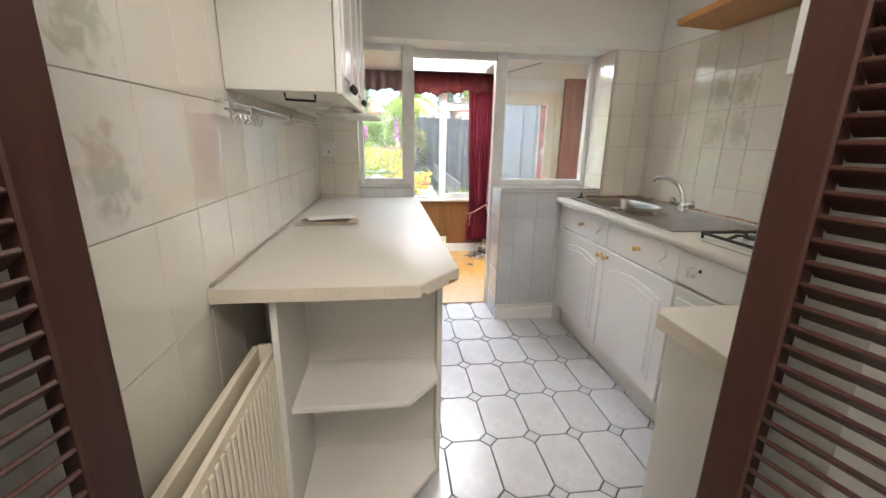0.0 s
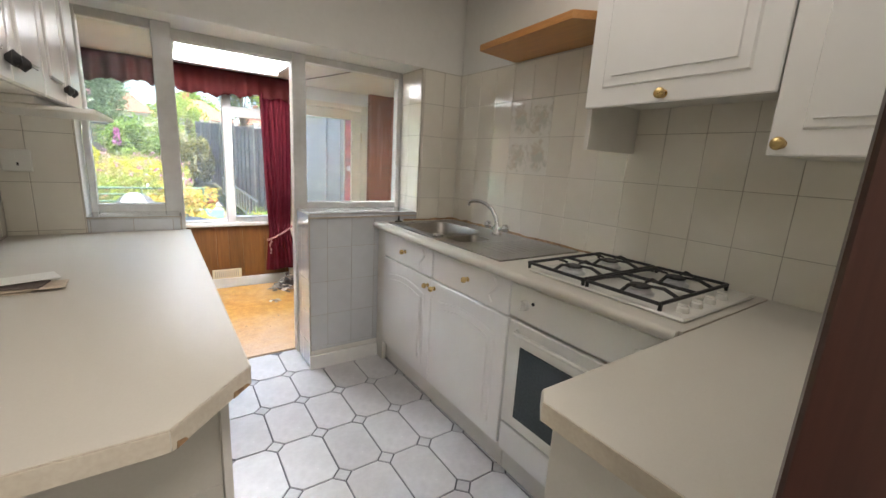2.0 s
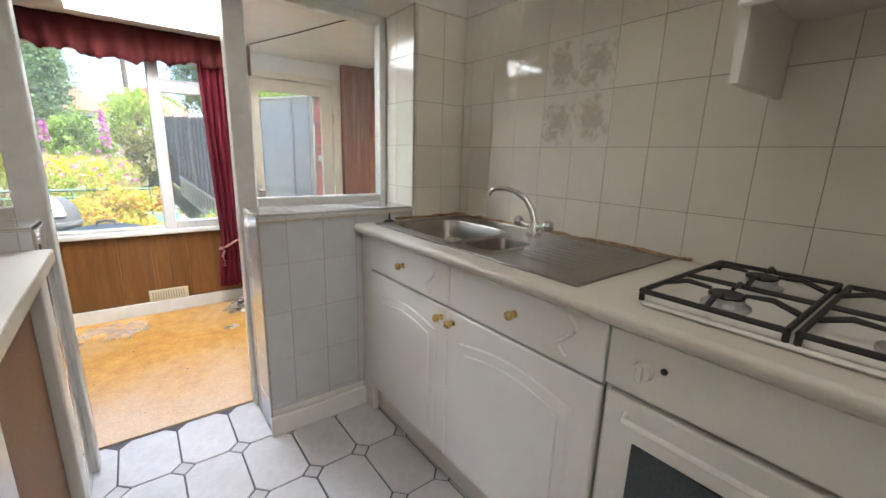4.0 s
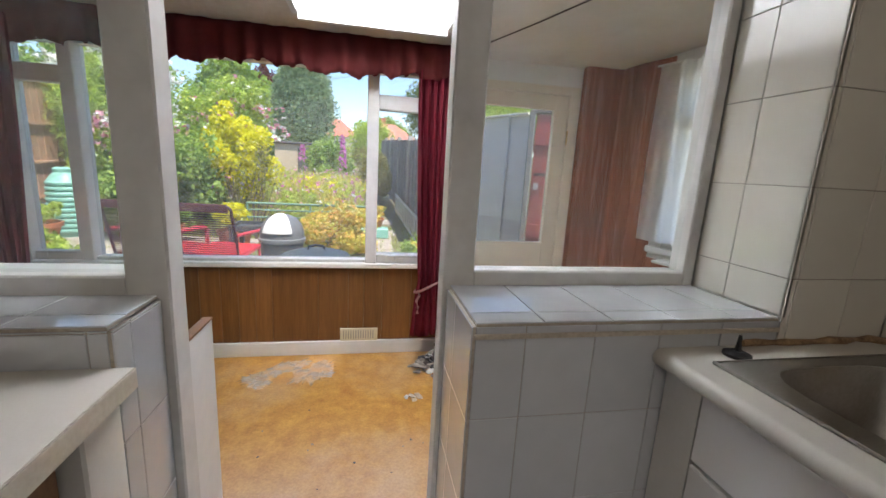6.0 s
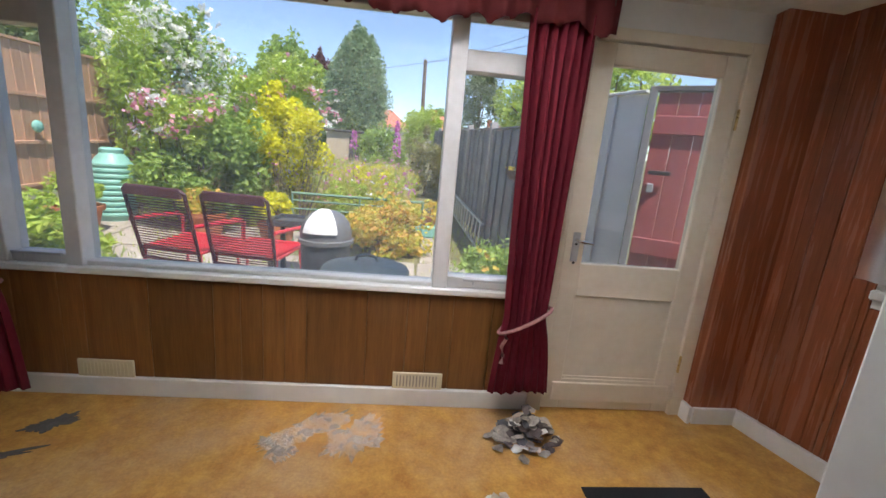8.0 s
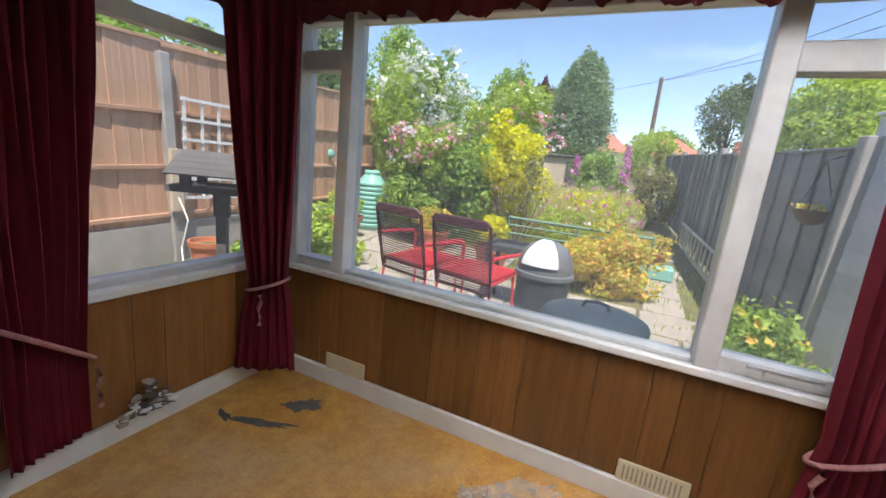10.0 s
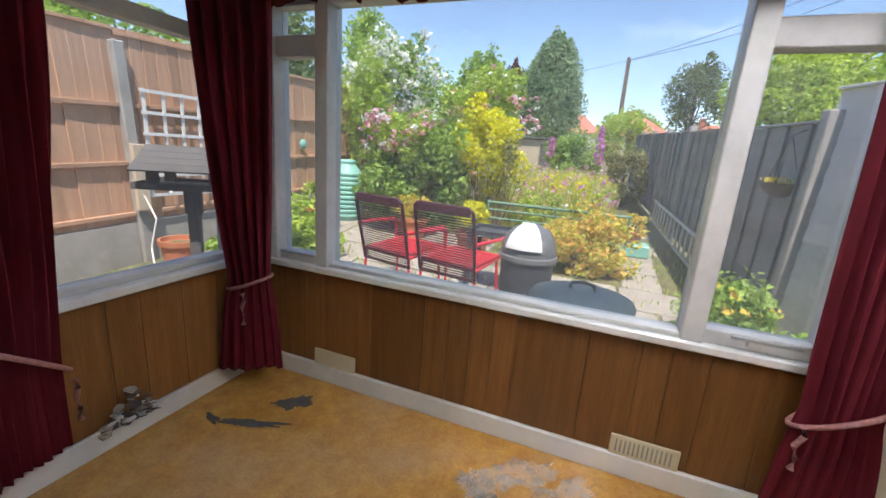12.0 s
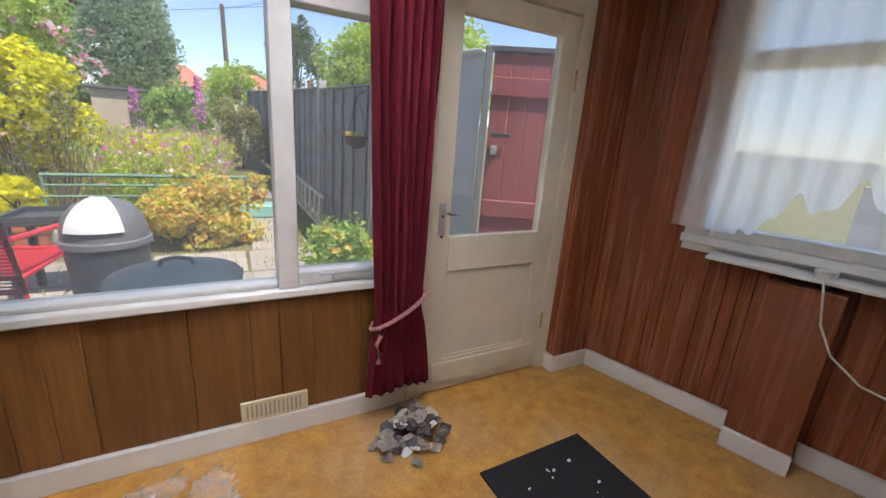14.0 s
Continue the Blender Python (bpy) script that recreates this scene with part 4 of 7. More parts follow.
# pine shelf
solid("wall_shelf", prism(bmesh.new(), [(RW + 0.006, 2.40), (1.81, 2.37), (1.76, 1.75), (1.90, 1.66), (RW + 0.006, 1.66)], 1.858, 1.89, bev=0.003), M["pine"], "orange pine corner shelf fixed to the wall", "shelf")

# left wall cabinets
for i, (y0, y1) in enumerate(((1.50, 2.02), (2.025, 2.56))):
    c = thing("wall_cabinet", "white wall cabinet with moulded doors and dark knobs", "kitchen unit", (0.02, (y0 + y1) / 2, 1.37), group="left wall cabinets")
    part("body", boxes((LW + 0.002, 0.185, y0, y1, 1.395, 2.2)), M["carcass"], c)
    for k in range(2):
        a, b = y0 + (y1 - y0) / 2 * k + 0.002, y0 + (y1 - y0) / 2 * (k + 1) - 0.002
        bm = boxes((0.187, 0.205, a, b, 1.39, 2.2), bev=0.004)
        box(bm, 0.203, 0.211, a + 0.05, b - 0.05, 1.44, 2.14, bev=0.006)
        d = part("door", bm, M["unit"], c)
        bm = lathe(bmesh.new(), [(0.006, 0), (0.016, 0.012), (0.006, 0.022)], (0, 0, 0), 12)
        bm.transform(pose(0.205, b - 0.03 if k == 0 else a + 0.03, 1.43, 0, 90, 0))
        part("knob", bm, M["iron"], d, "dark knob", smooth=True)
ex = thing("cooker_hood_flap", "thin white pull-out flap under the wall cabinet", "hood", (0.12, 2.3, 1.362))
part("flap", boxes((0.02, 0.285, 2.12, 2.60, 1.362, 1.375), bev=0.003), M["plastic"], ex)
part("housing", boxes((-0.06, 0.17, 2.10, 2.56, 1.375, 1.3945), bev=0.003), M["plastic"], ex)
lt = thing("cabinet_light", "round white lamp under the wall cabinet", "lamp", (0.08, 1.86, 1.37))
part("housing", lathe(bmesh.new(), [(0.035, 0), (0.04, 0.006), (0.04, 0.0245)], (0.08, 1.86, 1.37), 18), M["plastic"], lt)
hd = thing("bar_handle", "black bar handle under the wall cabinet", "handle", (0.06, 1.55, 1.35))
part("bar", tube(bmesh.new(), [(0.03, 1.56, 1.396), (0.03, 1.565, 1.376), (0.11, 1.60, 1.376), (0.11, 1.605, 1.396)], 0.004, 6), M["iron"], hd)

# rail of hooks on the left wall
rl = thing("utensil_rail", "chrome utensil rail with hooks on the tiles", "rail", (LW, 2.0, 1.32))
for dz in (0.0, 0.022):
    part("rail", tube(bmesh.new(), [(LW + 0.035, 1.38, 1.336 + dz), (LW + 0.035, 2.76, 1.318 + dz)], 0.004, 6), M["chrome"], rl)
for y in (1.42, 1.58, 2.08, 2.72):
    bm = boxes((LW + 0.0005, LW + 0.04, y - 0.008, y + 0.008, 1.318, 1.36), bev=0.003)
    part("bracket", bm, M["chrome"], rl)
for y in (1.46, 1.50, 1.53, 1.60, 1.65):
    pts = [(LW + 0.035 + 0.014 * math.cos(k * 0.8), y, 1.327 - 0.012 + 0.015 * math.sin(k * 0.8)) for k in range(-2, 6)]
    part("hook", tube(bmesh.new(), pts, 0.003, 6), M["chrome"], rl, smooth=True)

# open end shelves and base unit under the left worktop
u = thing("end_shelf_unit", "white open end shelves with clipped corners", "shelves", (0.2, 1.5, 0))
part("back_panel", boxes((0.012, 0.51, 1.602, 1.618, 0.0, WT - 0.04)), M["carcass"], u)
part("side_panel", boxes((0.012, 0.03, 1.28, 1.601, 0.0, WT - 0.04)), M["carcass"], u)
for z in (0.10, 0.475):
    part("shelf", prism(bmesh.new(), [(0.031, 1.33), (0.385, 1.33), (0.49, 1.45), (0.493, 1.602), (0.031, 1.602)], z - 0.018, z, bev=0.002), M["carcass"], u)
part("side_strip", boxes((0.494, 0.511, 1.53, 1.601, 0.0, WT - 0.04)), M["carcass"], u)
u = thing("base_unit", "white base unit with an open bay backed in brown hardboard", "kitchen unit", (0.2, 2.2, 0))
part("body", boxes((LW + 0.002, 0.49, 1.62, 2.15, 0.0, WT - 0.04)), M["carcass"], u)
part("door", boxes((0.491, 0.509, 1.625, 2.145, 0.09, WT - 0.06), bev=0.004), M["unit"], u)
part("backing", boxes((0.44, 0.452, 2.152, 2.79, 0.0, WT - 0.04)), M["hardboard"], u, "brown hardboard backing")
part("post", boxes((0.425, 0.482, 2.80, 2.894, 0.0, WT - 0.04), bev=0.004), M["carcass"], u)

# radiator
r = thing("radiator", "cream panel radiator on the tiled wall", "radiator", (-0.05, 1.1, 0.15))
bm = bmesh.new()
box(bm, LW + 0.110, LW + 0.123, 0.735, 1.325, 0.13, 0.695)
fp = part("front_panel", bm, M["radiator"], r)
for k in range(22):
    y = 0.742 + k * 0.026
    part("rib", boxes((LW + 0.1232, LW + 0.129, y, y + 0.018, 0.15, 0.675), bev=0.003), M["radiator"], fp)
part("back_panel", boxes((LW + 0.058, LW + 0.076, 0.735, 1.325, 0.13, 0.695), bev=0.003), M["radiator"], r)
part("end_cap", boxes((LW + 0.076, LW + 0.110, 1.317, 1.325, 0.13, 0.70)), M["radiator"], r)
part("valve", cyl(bmesh.new(), (LW + 0.09, 1.345, 0.0), (LW + 0.09, 1.345, 0.2), 0.008), M["chrome"], r)

for y in (0.85, 1.22):
    part("bracket", boxes((LW + 0.0005, LW + 0.0578, y, y + 0.03, 0.30, 0.60)), M["radiator"], r)

# papers on the left worktop
p = thing("letters", "small pile of old letters and wrappers", "papers", (0.05, 2.03, WT))
for i, (dx, dy, a, m) in enumerate(((0, 0, 8, "paper"), (0.03, 0.01, -10, "dark_paper"), (0.07, 0.0, 3, "paper"), (0.05, 0.02, 20, "plastic"))):
    bm = boxes((-0.10, 0.10, -0.035, 0.035, 0, 0.003))
    for v in bm.verts:
        v.co.z += 0.010 * abs(v.co.x) / 0.1 * (i % 2)
    bm.transform(pose(0.02 + dx, 2.03 + dy, WT + 0.0008 + i * 0.0045, 0, 0, a))
    part("sheet", bm, M[m], p)

# sockets
for loc, label in (((-0.075, 1.20), "white double socket on the tiled end wall"),):
    s = thing("socket", label, "socket", (loc[0], PART, loc[1]))
    f = part("face_plate", boxes((loc[0] - 0.022, loc[0] + 0.065, PART - 0.014, PART - 0.0005, loc[1] - 0.043, loc[1] + 0.043), bev=0.003), M["plastic"], s)
    part("switch", boxes((loc[0] + 0.005, loc[0] + 0.02, PART - 0.018, PART - 0.013, loc[1] + 0.012, loc[1] + 0.03)), M["plastic"], f)
    part("slot", boxes((loc[0] + 0.022, loc[0] + 0.028, PART - 0.0155, PART - 0.0135, loc[1] - 0.02, loc[1] - 0.008)), M["black"], f)


# louvered doors at the kitchen entrance
def louver_door(m, width, tilt):
    d = tagged(new_at("louvered_door", m), "dark-stained louvered folding door, folded open", "door")
    for x0, x1 in ((0, 0.055), (width - 0.055, width)):
        part("stile", boxes((x0, x1, -0.014, 0.014, 0.02, 2.0), bev=0.003), M["louver"], d, local=True)
    for z0, z1 in ((0.02, 0.12), (1.92, 2.0)):
        part("rail", boxes((0.055, width - 0.055, -0.013, 0.013, z0, z1)), M["louver"], d, local=True)
    me = None
    z = 0.145
    while z < 1.90:
        if z > 0:
            if me is None:
                bm = boxes((0.057, width - 0.057, -0.0165, 0.0165, -0.003, 0.003), bev=0.0012)
                bm.transform(pose(0, 0, 0, tilt, 0, 0))
                me = mesh_of(bm, "slat", M["louver"])
            s = new("slat", me)
            s.parent, s.location = d, (0, 0, z)
        z += 0.026
    return d


louver_door(pose(0.803, NEAR - 0.005, 0, 0, 0, -76), 0.34, -37)
louver_door(pose(0.026, NEAR - 0.005, 0, 0, 0, -104), 0.34, 37)


# ---- lean-to ----
def planks(parent, m, x0, x1, z0, z1, y, t, material, seed, widths=(0.055, 0.075, 0.10, 0.145)):
    """Vertical boards of mixed widths with open grooves, in a wall's local frame."""
    r = random.Random(seed)
    x = x0
    inv = root_of(parent).matrix_basis.inverted()
    while x < x1 - 0.01:
        w = min(r.choice(widths), x1 - x)
        bm = boxes((x + 0.0002, x + w - 0.0002, y, y + t, z0, z1), bev=0.0035)
        bm.transform(inv @ m)
        ob = new("plank", mesh_of(bm, "plank", material))
        ob.parent = parent
        x += w


def skirting(name, m, x0, x1, y, t=0.016, h=0.092, ends=()):
    bm = boxes((x0, x1, min(y, y + t), max(y, y + t), 0.0005, h), bev=0.003)
    bm.transform(m)
    structure(name, bm, M["gloss"], "white painted skirting board, scuffed")


skirting("baseboard", G, -1.085, 1.395, -0.016, 0.027)
skirting("baseboard", S, 3.60, 4.74, -0.022, 0.02)
skirting("baseboard", BAY, 0.0, 0.72, -0.01, 0.026)
skirting("baseboard", RIGHT, 0.0, 0.695, -0.018, 0.029)
skirting("baseboard", RIGHT, 0.932, 1.6, -0.018, 0.029)

# boxed corner beside the door
solid("boxed_column", boxes((2.243, 2.555, 4.703, BACK - 0.002, 0.0005, 1.96), bev=0.003), M["redpanel"], "reddish wood boxed column beside the door", "column")
skirting("baseboard", Matrix(), 2.25, 2.488, 4.686, 0.016)
structure("baseboard", boxes((2.226, 2.242, 4.690, BACK - 0.013, 0.0005, 0.092)), M["gloss"], "white painted skirting round the column")

# boxed pipe on the side wall
bx = tagged(new_at("pipe_box", RIGHT @ pose(0.81, 0, 0)), "reddish wood boxing standing out from the panelled wall", "boxing")
part("front_panel", boxes((-0.112, 0.115, -0.13, -0.122, 0.0005, 0.752), bev=0.002), M["redpanel"], bx, local=True)
part("side_panel", boxes((-0.11, -0.10, -0.1215, 0.0, 0.0005, 0.752)), M["redpanel"], bx, local=True)
part("side_panel", boxes((0.103, 0.113, -0.1215, 0.0, 0.0005, 0.752)), M["redpanel"], bx, local=True)
part("top_panel", boxes((-0.112, 0.115, -0.13, 0.0, 0.7525, 0.76), bev=0.001), M["redpanel"], bx, local=True)
skirting("baseboard", RIGHT, 0.695, 0.93, -0.147, 0.016)

# vents
for x0 in (0.714, -0.728):
    v = thing("wall_vent", "cream plastic vent grille above the skirting", "vent", (x0 + 0.12, BACK, 0.095), group="wall vents")
    part("plate", boxes((x0, x0 + 0.245, BACK - 0.013, BACK - 0.001, 0.094, 0.18), bev=0.003), M["vent"], v)
    if x0 > 0:
        for k in range(13):
            xs = x0 + 0.02 + k * 0.016
            part("slot", boxes((xs, xs + 0.006, BACK - 0.0145, BACK - 0.0125, 0.108, 0.166)), M["mould"], v)
    else:
        for k in range(13):
            xs = x0 + 0.02 + k * 0.016
            part("rib", boxes((xs, xs + 0.008, BACK - 0.0155, BACK - 0.0125, 0.108, 0.166)), M["vent"], v)

# garden door
dd = tagged(new_at("door_garden", pose(1.80, BACK, 0)), "cream half-glazed timber garden door, closed", kind="structure")
X0, X1 = 1.479, 2.165
for s in ((X0, 1.571, 0.0, 0.045, 0.012, 1.758), (2.073, X1, 0.0, 0.045, 0.012, 1.758)):
    part("stile", boxes(s[:2] + (BACK + 0.0, BACK + 0.045) + s[4:], bev=0.003), M["cream"], dd)
for z0, z1 in ((0.012, 0.18), (0.623, 0.785), (1.668, 1.758)):
    part("rail", boxes((1.571, 2.073, BACK + 0.001, BACK + 0.044, z0, z1), bev=0.003), M["cream"], dd)
part("lower_panel", boxes((1.571, 2.073, BACK + 0.014, BACK + 0.03, 0.18, 0.623)), M["cream"], dd)
part("panel_bead", boxes((1.571, 2.073, BACK + 0.006, BACK + 0.014, 0.18, 0.193)), M["cream"], dd)
g = part("pane", boxes((1.571, 2.073, BACK + 0.02, BACK + 0.024, 0.785, 1.668)), M["glass"], dd)
g.visible_shadow = False
part("weather_bar", boxes((1.52, 2.14, BACK - 0.012, BACK - 0.0005, 0.06, 0.165), bev=0.004), M["cream"], dd)
h = part("handle_plate", boxes((1.511, 1.545, BACK - 0.009, BACK - 0.0005, 0.795, 0.935), bev=0.003), M["alu"], dd, "worn metal handle plate")
part("lever", tube(bmesh.new(), [(1.528, BACK - 0.008, 0.90), (1.528, BACK - 0.045, 0.90), (1.543, BACK - 0.05, 0.898), (1.591, BACK - 0.048, 0.893)], [0.008, 0.007, 0.007, 0.006], 8), M["chrome"], h, smooth=True)
for z in (0.91, 0.82):
    part("keyhole", cyl(bmesh.new(), (1.528, BACK - 0.011, z - 0.03), (1.528, BACK - 0.0085, z - 0.03), 0.006, seg=10), M["black"], h)
fr = setting("trim_door_frame", "cream painted door frame")
for s in ((1.402, 1.476, BACK - 0.012, BACK + 0.08, 0.0005, 1.815), (2.168, 2.24, BACK - 0.012, BACK + 0.08, 0.0005, 1.815), (1.476, 2.168, BACK - 0.012, BACK + 0.08, 1.764, 1.814)):
    part("frame_member", boxes(s, bev=0.003), M["cream"], fr)
for z in (0.25, 1.45):
    part("hinge", cyl(bmesh.new(), (2.168, BACK - 0.014, z), (2.168, BACK - 0.014, z + 0.09), 0.006, seg=8), M["brass"], fr)


# curtains
def curtain(name, label, top, bottom, tie, z0, z1, folds, depth, seed, material=M["curtain"], tie_z=None, rows=44):
    """top, bottom, tie: plan segments (x0, y0, x1, y1) of the cloth at those heights."""
    r = random.Random(seed)
    ph = [r.uniform(0, 6.28) for _ in range(5)]
    n = folds * 10
    c = thing(name, label, "curtain", ((bottom[0] + bottom[2]) / 2, (bottom[1] + bottom[3]) / 2, z0))
    bm = bmesh.new()
    grid = []
    for i in range(rows + 1):
        z = z1 + (z0 - z1) * i / rows
        if tie_z is None:
            k = i / rows
            seg = [a + (b - a) * k for a, b in zip(top, bottom)]
            sq = 1
        elif z > tie_z:
            k = ((z1 - z) / (z1 - tie_z)) ** 1.5
            seg = [a + (b - a) * k for a, b in zip(top, tie)]
            sq = 1 - 0.25 * k
        else:
            k = ((tie_z - z) / (tie_z - z0)) ** 0.6
            seg = [a + (b - a) * k for a, b in zip(tie, bottom)]
            sq = 0.75 - 0.42 * k
        dx, dy = seg[2] - seg[0], seg[3] - seg[1]
        ln = math.hypot(dx, dy)
        nx, ny = -dy / ln, dx / ln
        row = []
        for j in range(n + 1):
            u = j / n
            w = math.sin(2 * math.pi * folds * u + ph[0] + 0.5 * math.sin(z * 3 + ph[1]) + 1.1 * math.sin(5 * u + ph[2]))
            w += 0.35 * math.sin(4 * math.pi * folds * u + ph[3] + z * 2) + 0.25 * math.sin(17 * u + z * 5 + ph[4])
            d = depth * sq * w
            row.append(bm.verts.new((seg[0] + dx * u + nx * d, seg[1] + dy * u + ny * d, z + 0.006 * math.sin(9 * u + ph[2]) * (i == rows))))
        grid.append(row)
    for a, b in zip(grid, grid[1:]):
        for j in range(n):
            bm.faces.new((a[j], a[j + 1], b[j + 1], b[j]))
    ob = part("cloth", bm, material, c, smooth=True)
    md = ob.modifiers.new("thick", "SOLIDIFY")
    md.thickness = 0.003
    return c


def tie_back(c, cx, cy, rx, ry, z, tail, drop, turn=0, tilt=0.0):
    pts = []
    for k in range(25):
        a = 2 * math.pi * k / 24
        x, y = rx * math.cos(a), ry * math.sin(a)
        ca, sa = math.cos(radians(turn)), math.sin(radians(turn))
        pts.append((cx + x * ca - y * sa, cy + x * sa + y * ca, z + drop * math.cos(a) + tilt * math.sin(a)))
    t = part("tie_back", tube(bmesh.new(), pts, 0.0085, 8), M["cord"], c, "faded pink rope tie-back", smooth=True)
    x, y, zz = tail
    tp = [(x, y, zz), (x + 0.01, y, zz - 0.03), (x - 0.008, y, zz - 0.07), (x + 0.004, y, zz - 0.11), (x, y, zz - 0.15)]
    part("tassel", tube(bmesh.new(), tp, [0.012, 0.009, 0.009, 0.008, 0.011], 8), M["cord"], t, smooth=True)


c = curtain("curtain", "dark red curtain tied back beside the garden door", (1.16, 4.65, 1.43, 4.66), (1.16, 4.63, 1.455, 4.65), (1.205, 4.64, 1.395, 4.65), 0.17, 1.80, 7, 0.026, 3, tie_z=0.52)
tie_back(c, 1.30, 4.65, 0.115, 0.05, 0.53, (1.20, 4.60, 0.49), 0.065)
c = curtain("curtain", "dark red curtain tied back in the window corner", (-1.045, 4.40, -0.80, 4.60), (-1.04, 4.45, -0.80, 4.61), (-1.0, 4.50, -0.865, 4.61), 0.12, 1.85, 6, 0.028, 8, tie_z=0.56)
tie_back(c, -0.935, 4.56, 0.095, 0.05, 0.56, (-0.90, 4.48, 0.53), 0.03, 40)
c = curtain("curtain", "dark red curtain tied back by the bay", (-1.0, 3.64, -1.045, 3.965), (-0.985, 3.645, -1.04, 3.87), (-0.975, 3.645, -1.035, 3.87), 0.14, 1.85, 8, 0.03, 15, tie_z=0.52)
tie_back(c, -1.0, 3.76, 0.05, 0.135, 0.53, (-0.955, 3.87, 0.42), 0.0, 14, -0.11)


# valance with a ragged gathered edge
def valance(name, label, a, b, z0, z1, seed):
    r = random.Random(seed)
    bm = bmesh.new()
    ln = math.dist(a, b)
    n = int(ln / 0.008)
    dx, dy = (b[0] - a[0]) / ln, (b[1] - a[1]) / ln
    grid = []
    for i in range(7):
        k = i / 6
        row = []
        for j in range(n + 1):
            s = ln * j / n
            d = (0.006 + 0.014 * k) * math.sin(s * 62 + 0.8 * math.sin(s * 9)) + 0.006 * math.sin(s * 23)
            drop = (0.012 * math.sin(s * 31) + 0.015 * math.sin(s * 7.3 + 1) + 0.010 * (math.sin(s * 71) > 0.6)) * k
            row.append(bm.verts.new((a[0] + dx * s - dy * d, a[1] + dy * s + dx * d, z1 + (z0 - z1) * k - drop)))
        grid.append(row)
    for p, q in zip(grid, grid[1:]):
        for j in range(n):
            bm.faces.new((p[j], p[j + 1], q[j + 1], q[j]))
    v = thing(name, label, "valance", ((a[0] + b[0]) / 2, (a[1] + b[1]) / 2, z0))
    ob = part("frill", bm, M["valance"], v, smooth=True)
    md = ob.modifiers.new("thick", "SOLIDIFY")
    md.thickness = 0.003
    part("track", boxes((min(a[0], b[0]) , max(a[0], b[0]) + 0.001, min(a[1], b[1]) + 0.02, max(a[1], b[1]) + 0.045, z1 - 0.02, z1 + 0.01)), M["frame"], v)
    return v


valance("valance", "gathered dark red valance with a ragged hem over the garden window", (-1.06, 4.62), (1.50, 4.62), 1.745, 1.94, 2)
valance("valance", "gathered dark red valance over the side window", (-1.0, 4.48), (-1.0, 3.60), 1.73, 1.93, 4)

# net curtain on the side wall, torn at its hem
bm = bmesh.new()
r = random.Random(5)
N, R = 110, 30
grid = []
for i in range(R + 1):
    row = []
    for j in range(N + 1):
        u = j / N
        x = 0.30 + 1.12 * u
        torn = 0.0
        if 0.22 < u < 0.84:
            torn = 0.25 * min(1, (u - 0.22) / 0.2, (0.84 - u) / 0.05) * (0.75 + 0.25 * math.sin(40 * u)) + 0.02 * math.sin(90 * u)
        zb = 0.895 + torn
        z = 1.90 + (zb - 1.90) * i / R
        row.append(bm.verts.new((x, -0.055 + 0.011 * math.sin(u * 75 + 0.6 * math.sin(z * 4)) + 0.006 * math.sin(u * 31 + z * 3), z)))
    grid.append(row)
for a, b in zip(grid, grid[1:]):
    for j in range(N):
        bm.faces.new((a[j], a[j + 1], b[j + 1], b[j]))
bm.transform(RIGHT)
nc = thing("net_curtain", "torn white net curtain over the side window", "curtain", (2.7, 4.0, 0.9))
part("cloth", bm, M["net"], nc, smooth=True)
bm = cyl(bmesh.new(), (0.28, -0.055, 1.895), (1.45, -0.055, 1.895), 0.006, seg=8)
bm.transform(RIGHT)
part("wire", bm, M["plastic"], nc)
# narrow shelf under it with a cup and flex
bm = boxes((0.48, 1.50, -0.135, 0.0, 0.787, 0.802), bev=0.003)
bm.transform(RIGHT)
solid("narrow_shelf", bm, M["gloss"], "narrow white shelf under the side window", "shelf")
bm = lathe(bmesh.new(), [(0.03, 0), (0.034, 0.03), (0.032, 0.034)], (0.85, -0.10, 0.8025), 16)
bm.transform(RIGHT)
cp = thing("lamp_holder", "small white pendant lamp holder with its flex", "lamp holder", (RIGHT @ Vector((0.85, -0.12, 0.80))))
part("holder", bm, M["plastic"], cp)
bm = tube(bmesh.new(), [(0.85, -0.15, 0.81), (0.86, -0.19, 0.77), (0.88, -0.20, 0.66), (0.93, -0.20, 0.56), (1.02, -0.20, 0.49), (1.14, -0.19, 0.46), (1.3, -0.16, 0.47)], 0.004, 6)
bm.transform(RIGHT)
part("flex", bm, M["plastic"], cp, smooth=True)

# grey curtain seen behind the bay glass
curtain("bay_curtain", "grey lined curtain behind the bay glass", (-1.12, 3.525, -0.80, 3.205), (-1.12, 3.525, -0.80, 3.205), (0, 0, 1, 1), 0.55, 2.0, 7, 0.022, 21, material=M["grey_net"])
st = thing("window_stay", "dark metal casement stay on the bay frame", "window stay", (-1.0, 3.58, 1.25))
bm = tube(bmesh.new(), [(0.075, 0.034, 1.22), (0.08, 0.05, 1.30), (0.07, 0.045, 1.36), (0.05, 0.036, 1.38)], 0.005, 6)
bm.transform(BAY)
part("bar", bm, M["iron"], st)

